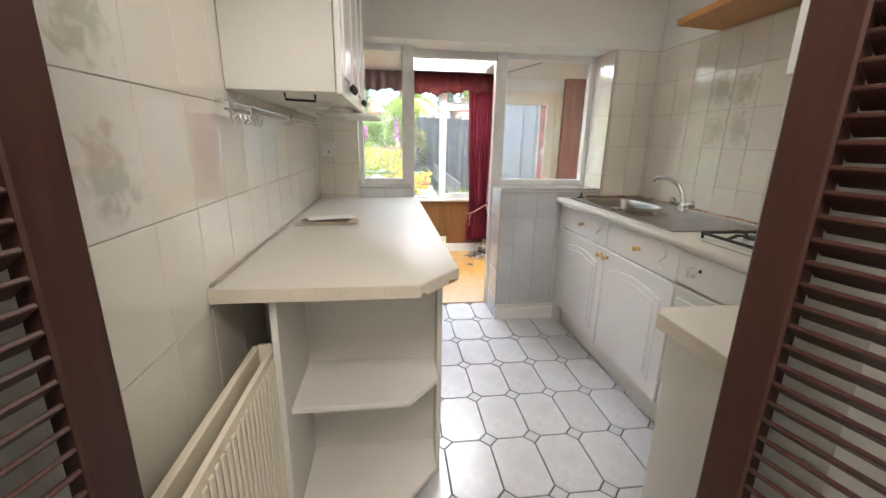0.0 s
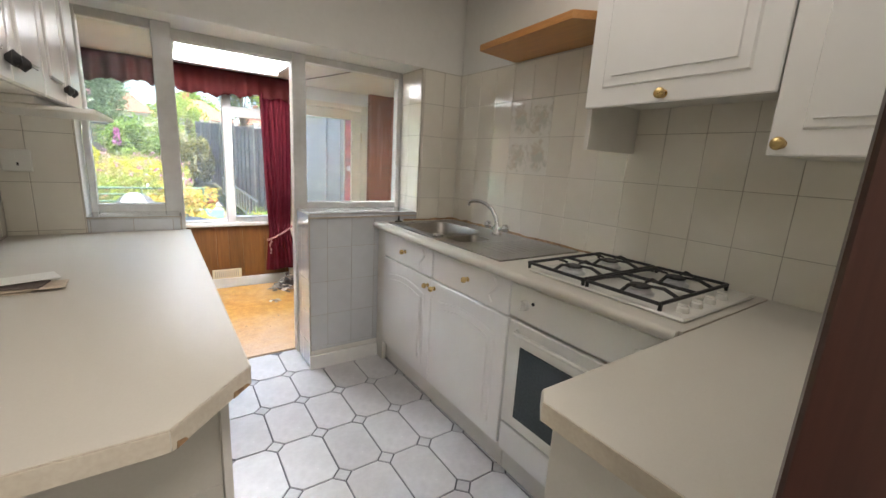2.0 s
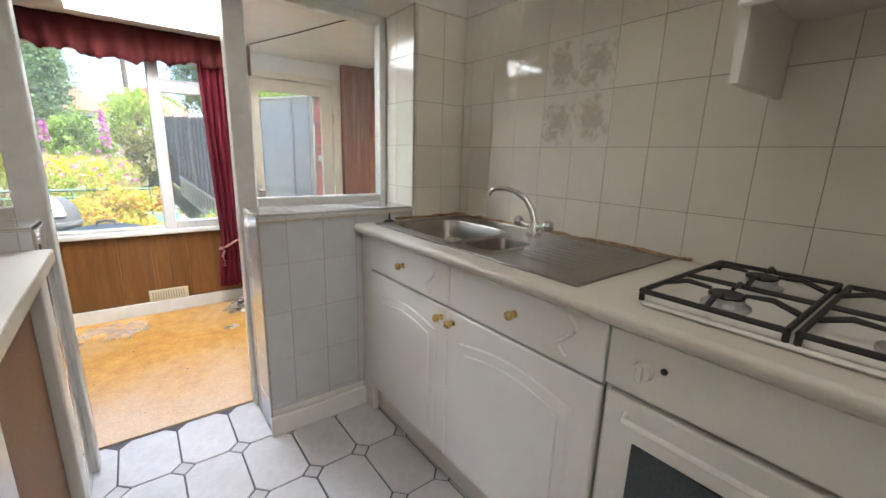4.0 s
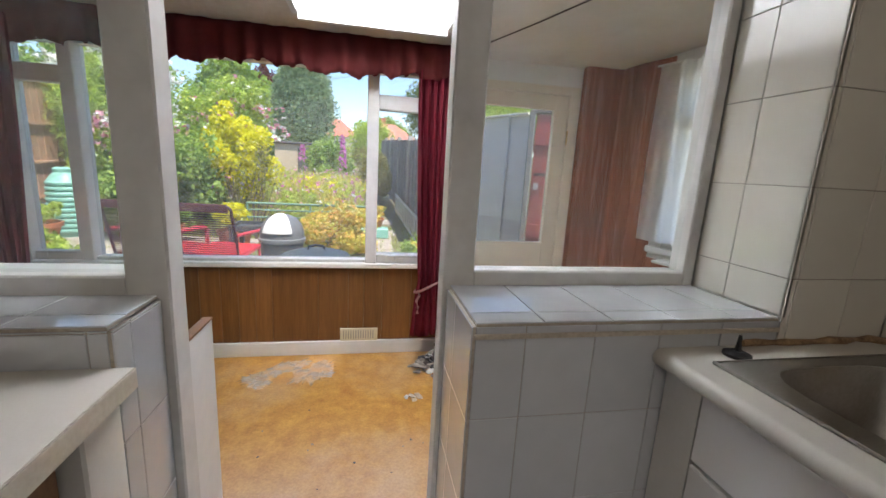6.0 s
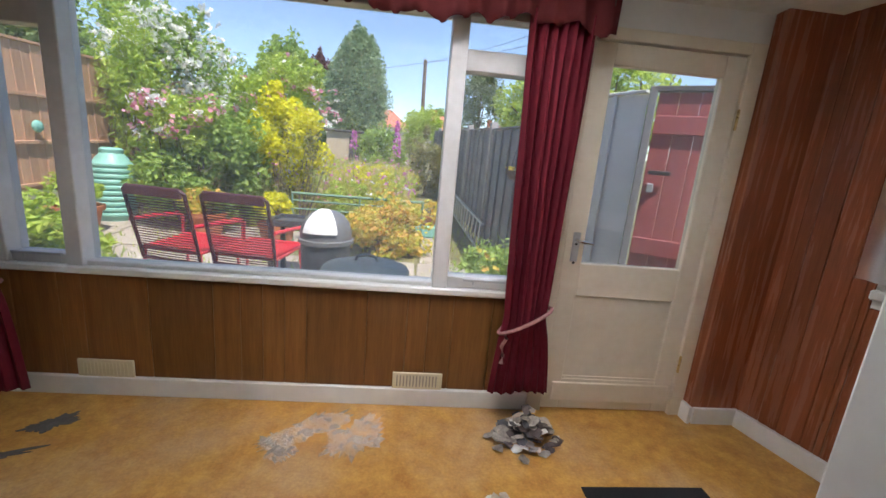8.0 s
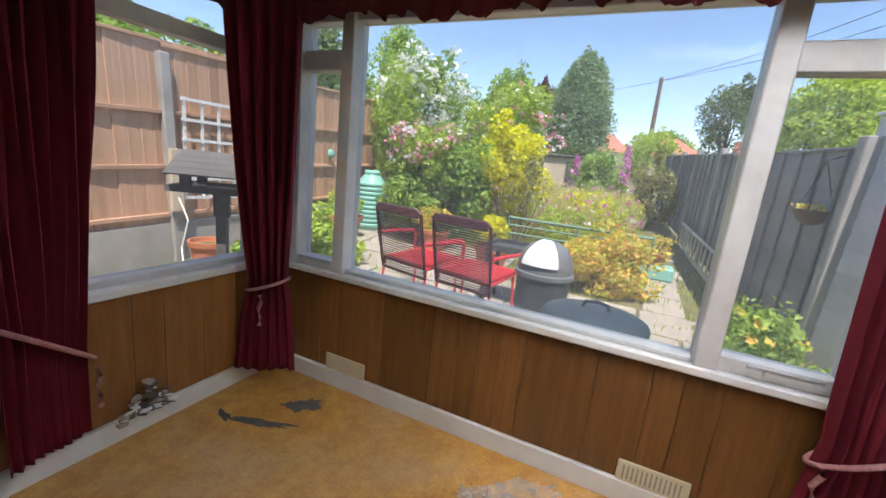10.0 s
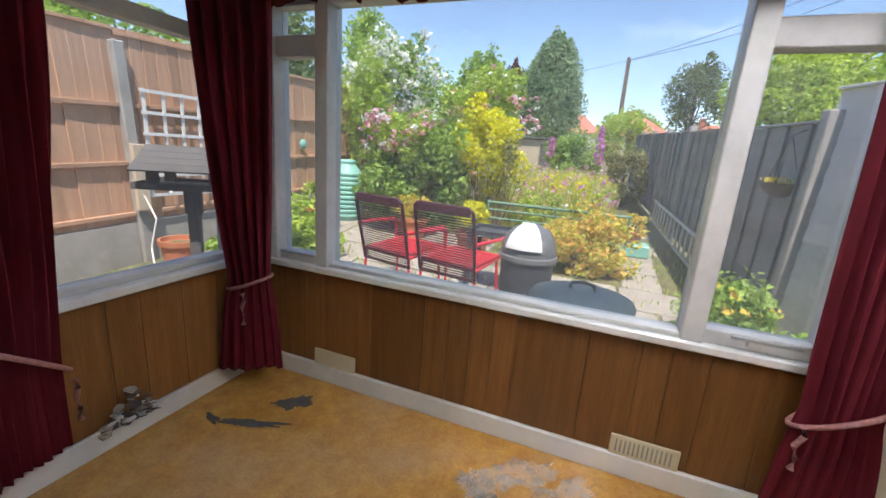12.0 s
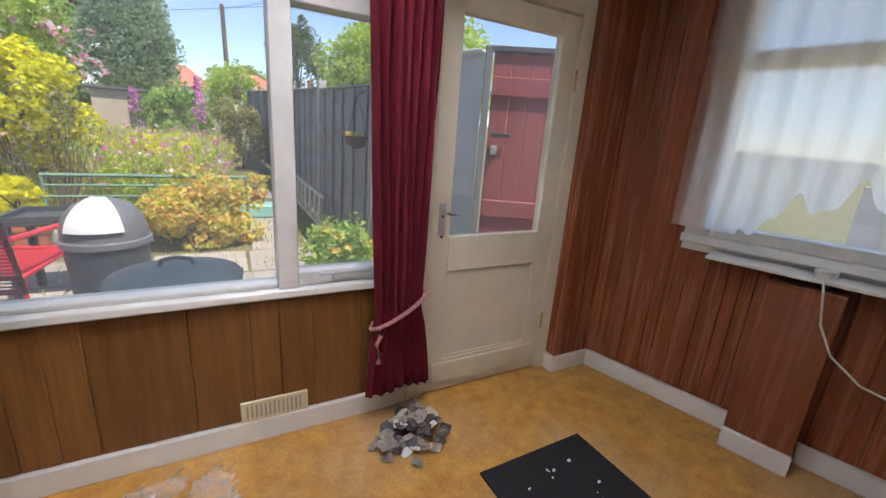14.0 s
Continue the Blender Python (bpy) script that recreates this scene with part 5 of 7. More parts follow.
# white board and ledge left of the doorway
solid("white_board", boxes((0.425, 0.448, 3.145, 3.385, 0.0005, 0.79), bev=0.002), M["gloss"], "white painted board with a broken dark top edge", "board")
solid("board_edge", boxes((0.423, 0.450, 3.145, 3.386, 0.7905, 0.797), bev=0.001), M["panel"], "broken dark strip on the white board", "strip")
structure("trim_panel_end", boxes((0.395, 0.422, 3.133, 3.20, 0.0005, 0.9655)), M["panel"], "narrow wood panel end under the white ledge")
structure("trim_ledge", boxes((LW, 0.45, 3.134, 3.222, 0.966, 0.992), bev=0.004), M["gloss"], "white ledge behind the narrow inner window")

# black mat
bm = prism(bmesh.new(), [(1.49, 4.262), (1.998, 4.27), (2.008, 3.59), (1.50, 3.58)], 0.0008, 0.009, bev=0.003)
solid("door_mat", bm, M["mat_rubber"], "black door mat with white debris specks", "mat")


# rubble, litter, tears
def shards(name, label, c, rad, n, seed, mats, size=0.03, h=0.05, sx=1.0):
    r = random.Random(seed)
    t = thing(name, label, "debris", (c[0], c[1], c[2]))
    for mk in range(n):
        a, d = r.uniform(0, 6.28), rad * r.random() ** 0.7
        s = size * r.uniform(0.4, 1.2)
        bm = bmesh.new()
        bmesh.ops.create_icosphere(bm, subdivisions=1, radius=s)
        for v in bm.verts:
            v.co *= r.uniform(0.6, 1.25)
            v.co.z *= r.uniform(0.08, 0.32)
        hz = h * max(0, 1 - d / rad)
        bm.transform(pose(c[0] + sx * d * math.cos(a), c[1] + d * math.sin(a) * 0.8, c[2] + hz * r.random() + s * 0.2, r.uniform(-25, 25), r.uniform(-25, 25), r.uniform(0, 360)))
        part("shard", bm, M[r.choice(mats)], t)
    return t


shards("plaster_rubble", "heap of plaster rubble and dust under the curtain", (1.345, 4.545, 0.0), 0.15, 130, 3, ["rubble", "dark_paper", "rubble", "screed", "dark_paper", "paper", "plastic"], 0.029, 0.16)
shards("plaster_rubble", "flat grey plaster slabs lying in the rubble", (1.33, 4.535, 0.0), 0.19, 14, 31, ["rubble", "rubble", "screed"], 0.062, 0.07)
shards("plaster_rubble", "damp crumbling plaster at the foot of the wall", (-1.06, 4.08, 0.094), 0.15, 60, 6, ["rubble", "dark_paper", "dark_paper", "plastic", "rubble"], 0.024, 0.15, 0.1)
shards("paper_scraps", "paper scraps on the vinyl floor", (1.138, 4.19, 0.0), 0.06, 5, 9, ["plastic", "paper"], 0.032, 0.01)
shards("white_crumbs", "white plaster crumbs scattered on the black mat", (1.75, 4.0, 0.009), 0.24, 26, 19, ["plastic", "gloss"], 0.008, 0.0)
shards("floor_crumbs", "dark crumbs scattered over the vinyl floor", (0.6, 3.8, 0.0), 0.9, 26, 23, ["screed", "rubble"], 0.007, 0.0)


def patch(name, label, c, rx, ry, turn, seed, material, z=0.002, rag=0.45):
    r = random.Random(seed)
    ph = [(r.uniform(0, 6.28), r.uniform(0.2, 1)) for _ in range(5)]
    pts = []
    for k in range(60):
        a = 2 * math.pi * k / 60
        f = 1 + rag * (sum(w * math.sin((i + 2) * a + p) for i, (p, w) in enumerate(ph)) / 3 + 0.5 * r.uniform(-1, 1))
        pts.append((rx * f * math.cos(a), ry * f * math.sin(a)))
    bm = prism(bmesh.new(), pts, 0, z)
    bm.transform(pose(c[0], c[1], 0.0004, 0, 0, turn))
    return solid(name, bm, material, label, "stain")


patch("torn_patch", "grey bare patch where the vinyl is torn", (-0.675, 4.55), 0.075, 0.05, 30, 1, M["screed"])
patch("torn_patch", "grey bare patch where the vinyl is torn", (-0.74, 4.35), 0.13, 0.022, 18, 2, M["screed"])
patch("torn_patch", "grey bare patch where the vinyl is torn", (-0.91, 4.30), 0.05, 0.016, -10, 5, M["screed"])
patch("adhesive_smear", "pale adhesive smear on the vinyl floor", (0.36, 4.56), 0.20, 0.07, 38, 7, M["smear"], 0.0012)
patch("adhesive_smear", "pale adhesive smear on the vinyl floor", (0.58, 4.52), 0.15, 0.10, 60, 9, M["smear"], 0.0012)
patch("adhesive_smear", "pale adhesive smear on the vinyl floor", (0.27, 4.45), 0.10, 0.06, -50, 10, M["smear"], 0.0012)

# loose cable along the ceiling
cb = thing("ceiling_cable", "thin dark cable sagging along the ceiling", "cable", (1.7, 4.2, 1.92))
part("cable", tube(bmesh.new(), [(1.46, 4.62, 1.80), (1.48, 4.61, ceil_z(4.61) - 0.004), (1.68, 4.2, ceil_z(4.2) - 0.004), (1.90, 3.7, ceil_z(3.7) - 0.004), (2.1, 3.25, ceil_z(3.25) - 0.004)], 0.004, 6), M["louver"], cb)


# ---- garden ----
indoors = set(bpy.data.objects)
RISE = 0.045    # the garden climbs gently away from the house
GY0 = BACK + 0.13
structure("ground", prism(bmesh.new(), [(-400, 2.5), (400, 2.5), (400, 900), (-400, 900)], PATIO - 0.5, PATIO - 0.03), M["soil"], "grassy garden ground reaching to the horizon")
pavement = structure("pavement", prism(bmesh.new(), [(-3.55, 2.6), (3.6, 2.6), (3.6, 6.0), (1.72, 6.9), (1.50, 11.0), (0.80, 11.0), (0.72, 8.6), (0.7, 8.0), (-0.9, 8.0), (-3.55, 9.2)], PATIO - 0.03, PATIO - 0.012), M["soil"], "mossy bedding of the garden paving")


# added reflecting ground outside the east window, brightens the net curtain
structure("path", prism(bmesh.new(), [(2.75, 2.61), (2.75, -3.5), (7.4, -3.5), (7.4, 5.0), (3.62, 5.3), (3.62, 2.61)], PATIO - 0.03, PATIO - 0.006), M["concrete_pale"], "pale concrete side path added to bounce light onto the net")


def leaf_part(name, pts, size, material, parent, seed, aspect=0.5, up=0.6, label="", kind=""):
    """Many small folded leaves, one mesh."""
    r = rng_of(seed)
    n = len(pts)
    pts = np.asarray(pts, float) - np.array(root_of(parent).matrix_basis.translation)
    d = r.normal(size=(n, 3))
    d[:, 2] = d[:, 2] * 0.7 + 0.1
    d /= np.linalg.norm(d, axis=1)[:, None]
    nn = r.normal(size=(n, 3)) + np.array([0, 0, up * 2])
    s = np.cross(d, nn)
    s /= np.linalg.norm(s, axis=1)[:, None] + 1e-9
    nn = np.cross(s, d)
    ln = (size * r.uniform(0.6, 1.4, n))[:, None]
    w = ln * aspect * 0.5
    v = np.stack([pts - d * ln * 0.5, pts + s * w + nn * w * 0.3, pts + d * ln * 0.5, pts - s * w + nn * w * 0.3], 1).reshape(-1, 3)
    i = np.arange(n) * 4
    f = np.stack([np.stack([i, i + 1, i + 2], 1), np.stack([i, i + 2, i + 3], 1)], 1).reshape(-1, 3)
    me = bpy.data.meshes.new(name)
    me.from_pydata(v.tolist(), [], f.tolist())
    me.materials.append(material)
    ob = new(name, me)
    ob.parent = parent
    tagged(ob, label, kind=kind)
    return ob


def cloud(c, rx, ry, rz, n, seed, lumps=14, spread=0.34, base=-0.7):
    """Points gathered in uneven lumps about an ellipsoid."""
    r = rng_of(seed)
    u = r.normal(size=(lumps * 3, 3))
    u /= np.linalg.norm(u, axis=1)[:, None]
    u = u[u[:, 2] > base][:lumps] * r.uniform(0.45, 0.92, (min(lumps, (u[:, 2] > base).sum()), 1))
    size = spread * r.uniform(0.6, 1.3, len(u))
    k = r.integers(0, len(u), n)
    q = r.normal(size=(n, 3))
    q /= np.linalg.norm(q, axis=1)[:, None]
    p = u[k] + q * (size[k] * r.uniform(0.35, 1, n) ** 0.5)[:, None]
    return np.array(c) + p * np.array([rx, ry, rz])


def stems(parent, base, tips, r0, seed, material=None, name="stems"):
    r = random.Random(seed)
    bm = bmesh.new()
    b = Vector(base)
    for t in tips:
        t = Vector(t)
        mid = b.lerp(t, 0.5) + Vector((r.uniform(-1, 1), r.uniform(-1, 1), 0.4)) * (t - b).length * 0.1
        tube(bm, [b + Vector((r.uniform(-1, 1), r.uniform(-1, 1), 0)) * r0, b.lerp(mid, 0.6), mid, t], [r0, r0 * 0.75, r0 * 0.55, r0 * 0.25], 6)
    return part(name, bm, material or M["bark"], parent)


def shrub(name, label, base, c, rad, n, size, leaf, seed, category="shrub", lumps=14, spread=0.34, aspect=0.5, flowers=(), nstems=9, r0=0.012, base_cut=-0.7):
    t = thing(name, label, category, base)
    pts = cloud(c, *rad, n, seed, lumps, spread, base_cut)
    pts[:, 2] = np.maximum(pts[:, 2], base[2] + 0.01)
    rr = rng_of(seed + 5)
    stems(t, base, [tuple(p) for p in pts[rr.integers(0, n, nstems)]], r0, seed)
    leaf_part("foliage", pts, size, leaf, t, seed + 1, aspect)
    for fm, fn, fs, rad_k in flowers:
        q = cloud(c, *[a * rad_k for a in rad], fn, seed + 17, lumps, spread, base_cut)
        q = np.repeat(q, 5, axis=0) + rr.normal(size=(len(q) * 5, 3)) * fs * 0.35
        leaf_part("flowers", q, fs, M[fm], t, seed + 9, 0.8, up=0.9)
    return t


def tree(name, label, base, height, c, rad, n, size, leaf, seed, r0=0.14, lumps=44, spread=0.32):
    t = thing(name, label, "tree", base)
    b, top = Vector(base), Vector((c[0], c[1], c[2] + rad[2] * 0.3))
    part("trunk", tube(bmesh.new(), [b, b.lerp(top, 0.4) + Vector((0.1, 0, 0)), b.lerp(top, 0.75), top], [r0, r0 * 0.8, r0 * 0.5, r0 * 0.15], 8), M["bark"], t)
    pts = cloud(c, *rad, n, seed, lumps, spread, -0.95)
    up = np.clip((pts[:, 2] - c[2]) / rad[2], 0, 1.2)[:, None]
    pts[:, :2] = np.array(c[:2]) + (pts[:, :2] - np.array(c[:2])) * (1 - 0.5 * up ** 1.5)
    rr = rng_of(seed)
    stems(t, tuple(b.lerp(top, 0.4)), [tuple(p) for p in pts[rr.integers(0, n, 12)]], r0 * 0.4, seed, name="limbs")
    leaf_part("crown", pts, size, leaf, t, seed + 1, 0.6)
    return t


def pot(label, c, r, h, material=None, seg=18):
    p = thing("plant_pot", label, "pot", c)
    part("pot", lathe(bmesh.new(), [(r * 0.72, 0), (r * 0.93, h * 0.82), (r * 1.04, h * 0.83), (r * 1.06, h), (r * 0.93, h), (r * 0.9, h * 0.86)], c, seg), material or M["terracotta"], p, smooth=True)
    part("soil", lathe(bmesh.new(), [(r * 0.89, h * 0.85), (r * 0.3, h * 0.9)], c, seg), M["soil"], p)
    return p


# house fabric over and beside the rooms
structure("wall_house_upper", boxes((-5.2, 2.3, -4.0, 2.96, CEIL + 0.13, 3.4)), M["render_wall"], "rendered upper wall of the house")
structure("wall_house_side", boxes((-5.2, -1.62, -4.0, 2.96, -0.6, CEIL + 0.12), (-1.62, LW - 0.17, -4.0, 2.96, -0.6, CEIL + 0.12)), M["render_wall"], "rendered lower wall of the house")
# left fence: upright boards, rails, concrete posts and gravel boards
lf = thing("fence", "brown upright-board fence with concrete posts", "fence", (-3.65, 8, PATIO))
board = {}
rr = random.Random(3)


def piece(parent, name, bm_key, make, material, m):
    if bm_key not in board:
        board[bm_key] = mesh_of(make(), name, material)
    ob = new(name, board[bm_key])
    ob.parent, ob.matrix_basis = parent, root_of(parent).matrix_basis.inverted() @ m


FX = -3.65
y = 3.0
while y < 15.0:
    top = 1.93 - 0.02 * (y - 5)
    piece(lf, "board", "fb%d" % int((1.93 - top) * 20), lambda: boxes((-0.009, 0.009, 0.0, 0.118, 0.24, top), bev=0.003), M["fence_brown"], pose(FX + rr.uniform(-0.004, 0.006), y, 0, 0, 0, 3))
    y += 0.113 + rr.uniform(0, 0.006)
for k in range(7):
    y0 = 3.95 + (k - 0) * 1.83
    part("post", boxes((FX - 0.02, FX + 0.075, y0 - 0.05, y0 + 0.05, PATIO - 0.05, 1.80 if k != 1 else 1.86), bev=0.01), M["concrete"], lf)
    part("gravel_board", boxes((FX - 0.02, FX + 0.03, y0 + 0.052, y0 + 1.778, PATIO - 0.04, 0.236), bev=0.006), M["concrete"], lf)
    for z in (0.32, 0.80, 1.32):
        part("rail", boxes((FX + 0.012, FX + 0.045, y0 + 0.052, y0 + 1.778, z - 0.02, z + 0.02), bev=0.004), M["fence_brown"], lf)
    part("capping", boxes((FX - 0.03, FX + 0.03, y0 + 0.0, y0 + 1.83, 1.93 - 0.02 * (y0 - 5) - 0.01, 1.95 - 0.02 * (y0 - 5)), bev=0.003), M["fence_brown"], lf)

# trellis on the fence
tr = thing("trellis", "weathered white square trellis panel on the fence", "trellis", (FX + 0.07, 6.2, 0.5))
for k in range(5):
    part("upright", boxes((FX + 0.082, FX + 0.094, 5.83 + k * 0.185, 5.86 + k * 0.185, 0.45, 1.47)), M["gloss"], tr)
for k in range(6):
    part("lath", boxes((FX + 0.094, FX + 0.106, 5.81, 6.62, 0.46 + k * 0.195, 0.49 + k * 0.195)), M["gloss"], tr)
hb_ = thing("fence_box", "pale wooden box and cable on a fence post", "box", (FX + 0.1, 5.74, 0.2))
part("box", boxes((FX + 0.08, FX + 0.13, 5.68, 5.80, 0.36, 0.98), bev=0.004), M["pale_wood"], hb_)
part("cable", tube(bmesh.new(), [(FX + 0.13, 5.74, 0.5), (FX + 0.3, 5.72, 0.3), (FX + 0.28, 5.66, 0.02), (FX + 0.4, 5.6, -0.13)], 0.008, 6), M["plastic"], hb_)
solid("wall_ornament", ball(bmesh.new(), (FX + 0.06, 8.05, 0.98), 0.07, 0.5, 1, 1), M["mint"], "small blue-green ornament on the fence", "ornament")

# bird table
BX, BY = -1.93, 5.05
bt = thing("bird_table", "weathered wooden bird table with a shingled roof", "bird table", (BX, BY, PATIO), turn=35)


def bpart(name, bm, mt=M["old_wood"]):
    return part(name, bm, mt, bt, local=True)


bpart("pole", boxes((-0.033, 0.033, -0.033, 0.033, 0.0, 0.95), bev=0.006))
for a in range(4):
    bm = boxes((0.03, 0.05, -0.02, 0.02, 0.78, 0.93))
    bm.transform(pose(0, 0, 0, 0, 0, a * 90))
    bpart("brace", bm)
bpart("tray", boxes((-0.25, 0.25, -0.19, 0.19, 0.95, 0.968), bev=0.003))
for s in ((-0.25, 0.25, -0.2, -0.185, 0.95, 0.99), (-0.25, 0.25, 0.185, 0.2, 0.95, 0.99), (-0.262, -0.25, -0.2, 0.2, 0.95, 0.99), (0.25, 0.262, -0.2, 0.2, 0.95, 0.99)):
    bpart("rim", boxes(s))
for x in (-0.17, 0.17):
    for y in (-0.13, 0.13):
        bpart("support", boxes((x - 0.03, x + 0.03, y - 0.016, y + 0.016, 0.968, 1.09)))
for sgn in (-1, 1):
    for k in range(4):
        bm = boxes((-0.24, 0.24, 0, 0.078, -0.006, 0.006), bev=0.002)
        bm.transform(pose(0, sgn * (0.005 + k * 0.062), 1.205 - k * 0.034, -27 if sgn > 0 else 27, 0, 0) @ pose(0, -0.0 if sgn > 0 else -0.085, 0))
        bpart("shingle", bm)
bpart("gable", prism(bmesh.new(), [(-0.2, 1.09), (0.2, 1.09), (0.0, 1.19)], -0.2, -0.185, m=Matrix(((0, 0, 1, 0), (1, 0, 0, 0), (0, 1, 0, 0), (0, 0, 0, 1)))))

# pots by the brown fence
pot("old terracotta pot by the bird table", (-3.05, 5.72, PATIO), 0.17, 0.30)
pot("small terracotta pot among plants", (-2.95, 6.25, PATIO), 0.12, 0.20)
pot("wide terracotta pot with leaves by the water butt", (-3.05, 7.75, PATIO), 0.26, 0.32)
pot("wide terracotta pot under leafy plants", (-1.75, 8.05, PATIO), 0.20, 0.28)
pot("terracotta pot with a golden plant", (-0.715, 7.42, PATIO), 0.19, 0.36)
pot("terracotta bowl of small flowers on bricks", (0.98, 8.9, PATIO + 0.16), 0.17, 0.14)
tg = thing("planter_trough", "pale green plastic trough planter on the paving", "planter", (0.95, 8.75, PATIO))
part("trough", boxes((0.68, 1.22, 8.68, 8.98, PATIO, PATIO + 0.158), bev=0.015), M["mint"], tg)

# mint water butt with ribs
wb = thing("water_butt", "ribbed mint green plastic water butt", "water butt", (-3.13, 8.5, PATIO))
prof = [(0.19, 0)]
for k in range(10):
    z = 0.05 + k * 0.07
    prof += [(0.205 + 0.012 * math.sin(k / 9 * 3.1), z), (0.222 + 0.012 * math.sin(k / 9 * 3.1), z + 0.02), (0.222 + 0.012 * math.sin(k / 9 * 3.1), z + 0.045), (0.205 + 0.012 * math.sin(k / 9 * 3.1), z + 0.06)]
prof += [(0.17, 0.80), (0.12, 0.86)]
part("barrel", lathe(bmesh.new(), prof, (-3.13, 8.5, PATIO), 24), M["mint"], wb, smooth=True)
part("lid", lathe(bmesh.new(), [(0.125, 0.86), (0.13, 0.90), (0.10, 0.925)], (-3.13, 8.5, PATIO), 24), M["mint"], wb, "pale mint lid", smooth=True)

# garden chairs
ch = thing("garden_chair", "red metal garden chair with a dark corded back", "garden chair", (-1.01, 6.28, PATIO), group="garden chairs", turn=-14)


def cpart(name, bm, mt, parent=None, smooth=False):
    return part(name, bm, mt, parent or ch, local=True, smooth=smooth)


# chair looks along +y; its back leans to -y
def back_pt(x, k):
    return (x, -0.20 - 0.13 * k, 0.30 + 0.56 * k)


bf = cpart("backrest_frame", tube(bmesh.new(), [back_pt(-0.25, 0), back_pt(-0.255, 0.5), back_pt(-0.25, 0.96), back_pt(-0.22, 1.0), back_pt(0.22, 1.0), back_pt(0.25, 0.96), back_pt(0.255, 0.5), back_pt(0.25, 0), back_pt(-0.25, 0)], 0.014, 8), M["maroon"], smooth=True)
cpart("head_band", boxes((-0.235, 0.235, -0.343, -0.322, 0.80, 0.868), bev=0.006), M["maroon"], bf)
for k in range(24):
    q = 0.03 + k * 0.036
    a, b = back_pt(-0.25, q), back_pt(0.25, q)
    cpart("cord", tube(bmesh.new(), [a, ((a[0] + b[0]) / 2, a[1] - 0.012, a[2]), b], 0.0048, 6), M["maroon"], bf)
sf = cpart("seat_frame", tube(bmesh.new(), [(-0.25, -0.20, 0.38), (-0.25, 0.25, 0.41), (-0.22, 0.28, 0.41), (0.22, 0.28, 0.41), (0.25, 0.25, 0.41), (0.25, -0.20, 0.38), (-0.25, -0.20, 0.38)], 0.013, 8), M["red_metal"], smooth=True)
for k in range(15):
    y = -0.18 + k * 0.031
    cpart("seat_slat", tube(bmesh.new(), [(-0.25, y, 0.384 + k * 0.0018), (0, y, 0.372 + k * 0.0018), (0.25, y, 0.384 + k * 0.0018)], 0.006, 6), M["red_metal"], sf)
for s in (-1, 1):
    cpart("armrest", tube(bmesh.new(), [(s * 0.27, -0.27, 0.60), (s * 0.30, -0.05, 0.60), (s * 0.30, 0.20, 0.59), (s * 0.30, 0.24, 0.565), (s * 0.295, 0.24, 0.42), (s * 0.26, 0.22, 0.405)], 0.016, 8), M["red_metal"], smooth=True)
    for y in (-0.22, 0.24):
        cpart("leg", tube(bmesh.new(), [(s * 0.24, y * 0.85, 0.40), (s * 0.26, y, 0.0)], 0.012, 8), M["red_metal"])
copy_thing(ch, pose(-0.46, 6.24, PATIO, 0, 0, -10))

# side table, bin and lidded tub
tb = thing("side_table", "low dark grey plastic tray table", "table", (-0.28, 6.72, PATIO))
part("tray", boxes((-0.52, -0.02, 6.55, 6.95, 0.36, 0.385), bev=0.008), M["grey_plastic"], tb)
for s in ((-0.52, -0.02, 6.55, 6.57, 0.385, 0.42), (-0.52, -0.02, 6.93, 6.95, 0.385, 0.42), (-0.52, -0.50, 6.57, 6.93, 0.385, 0.42), (-0.04, -0.02, 6.57, 6.93, 0.385, 0.42)):
    part("edge", boxes(s), M["grey_plastic"], tb)
for x in (-0.49, -0.05):
    for y in (6.58, 6.92):
        part("leg", boxes((x - 0.02, x + 0.02, y - 0.02, y + 0.02, PATIO, 0.36)), M["grey_plastic"], tb)
bn = thing("dome_bin", "dark grey litter bin with a silver domed lid", "bin", (0.13, 5.95, PATIO))
part("body", lathe(bmesh.new(), [(0.155, 0), (0.165, 0.02), (0.182, 0.57)], (0.13, 5.95, PATIO), 28), M["grey_plastic"], bn, smooth=True)
part("rim", lathe(bmesh.new(), [(0.185, 0.572), (0.20, 0.578), (0.20, 0.605), (0.19, 0.612)], (0.13, 5.95, PATIO), 28), M["silver"], bn, smooth=True)
lid = part("dome", lathe(bmesh.new(), [(0.188, 0.613), (0.186, 0.66), (0.165, 0.73), (0.12, 0.785), (0.06, 0.812), (0.01, 0.818)], (0.13, 5.95, PATIO), 28), M["silver"], bn, "silver dome", smooth=True)
bm = bmesh.new()
FL = 9
for k in range(9):
    for j in range(FL):
        a = radians(-132 + 76 * j / (FL - 1))
        th = radians(10 + k * 8.4)
        R = 0.203
        bm.verts.new((0.13 + R * math.cos(th) * math.cos(a), 5.95 + R * math.cos(th) * math.sin(a), PATIO + 0.63 + R * math.sin(th)))
bm.verts.ensure_lookup_table()
for k in range(8):
    for j in range(FL - 1):
        q = FL * k + j
        bm.faces.new((bm.verts[q], bm.verts[q + 1], bm.verts[q + FL + 1], bm.verts[q + FL]))
part("flap", bm, M["gloss"], lid, "pale swing flap")
tb = thing("lidded_tub", "large grey-green tub with a round handled lid", "tub", (0.52, 5.13, PATIO))
part("body", lathe(bmesh.new(), [(0.19, 0), (0.205, 0.3), (0.215, 0.63)], (0.52, 5.13, PATIO), 30), M["lid_green"], tb, smooth=True)
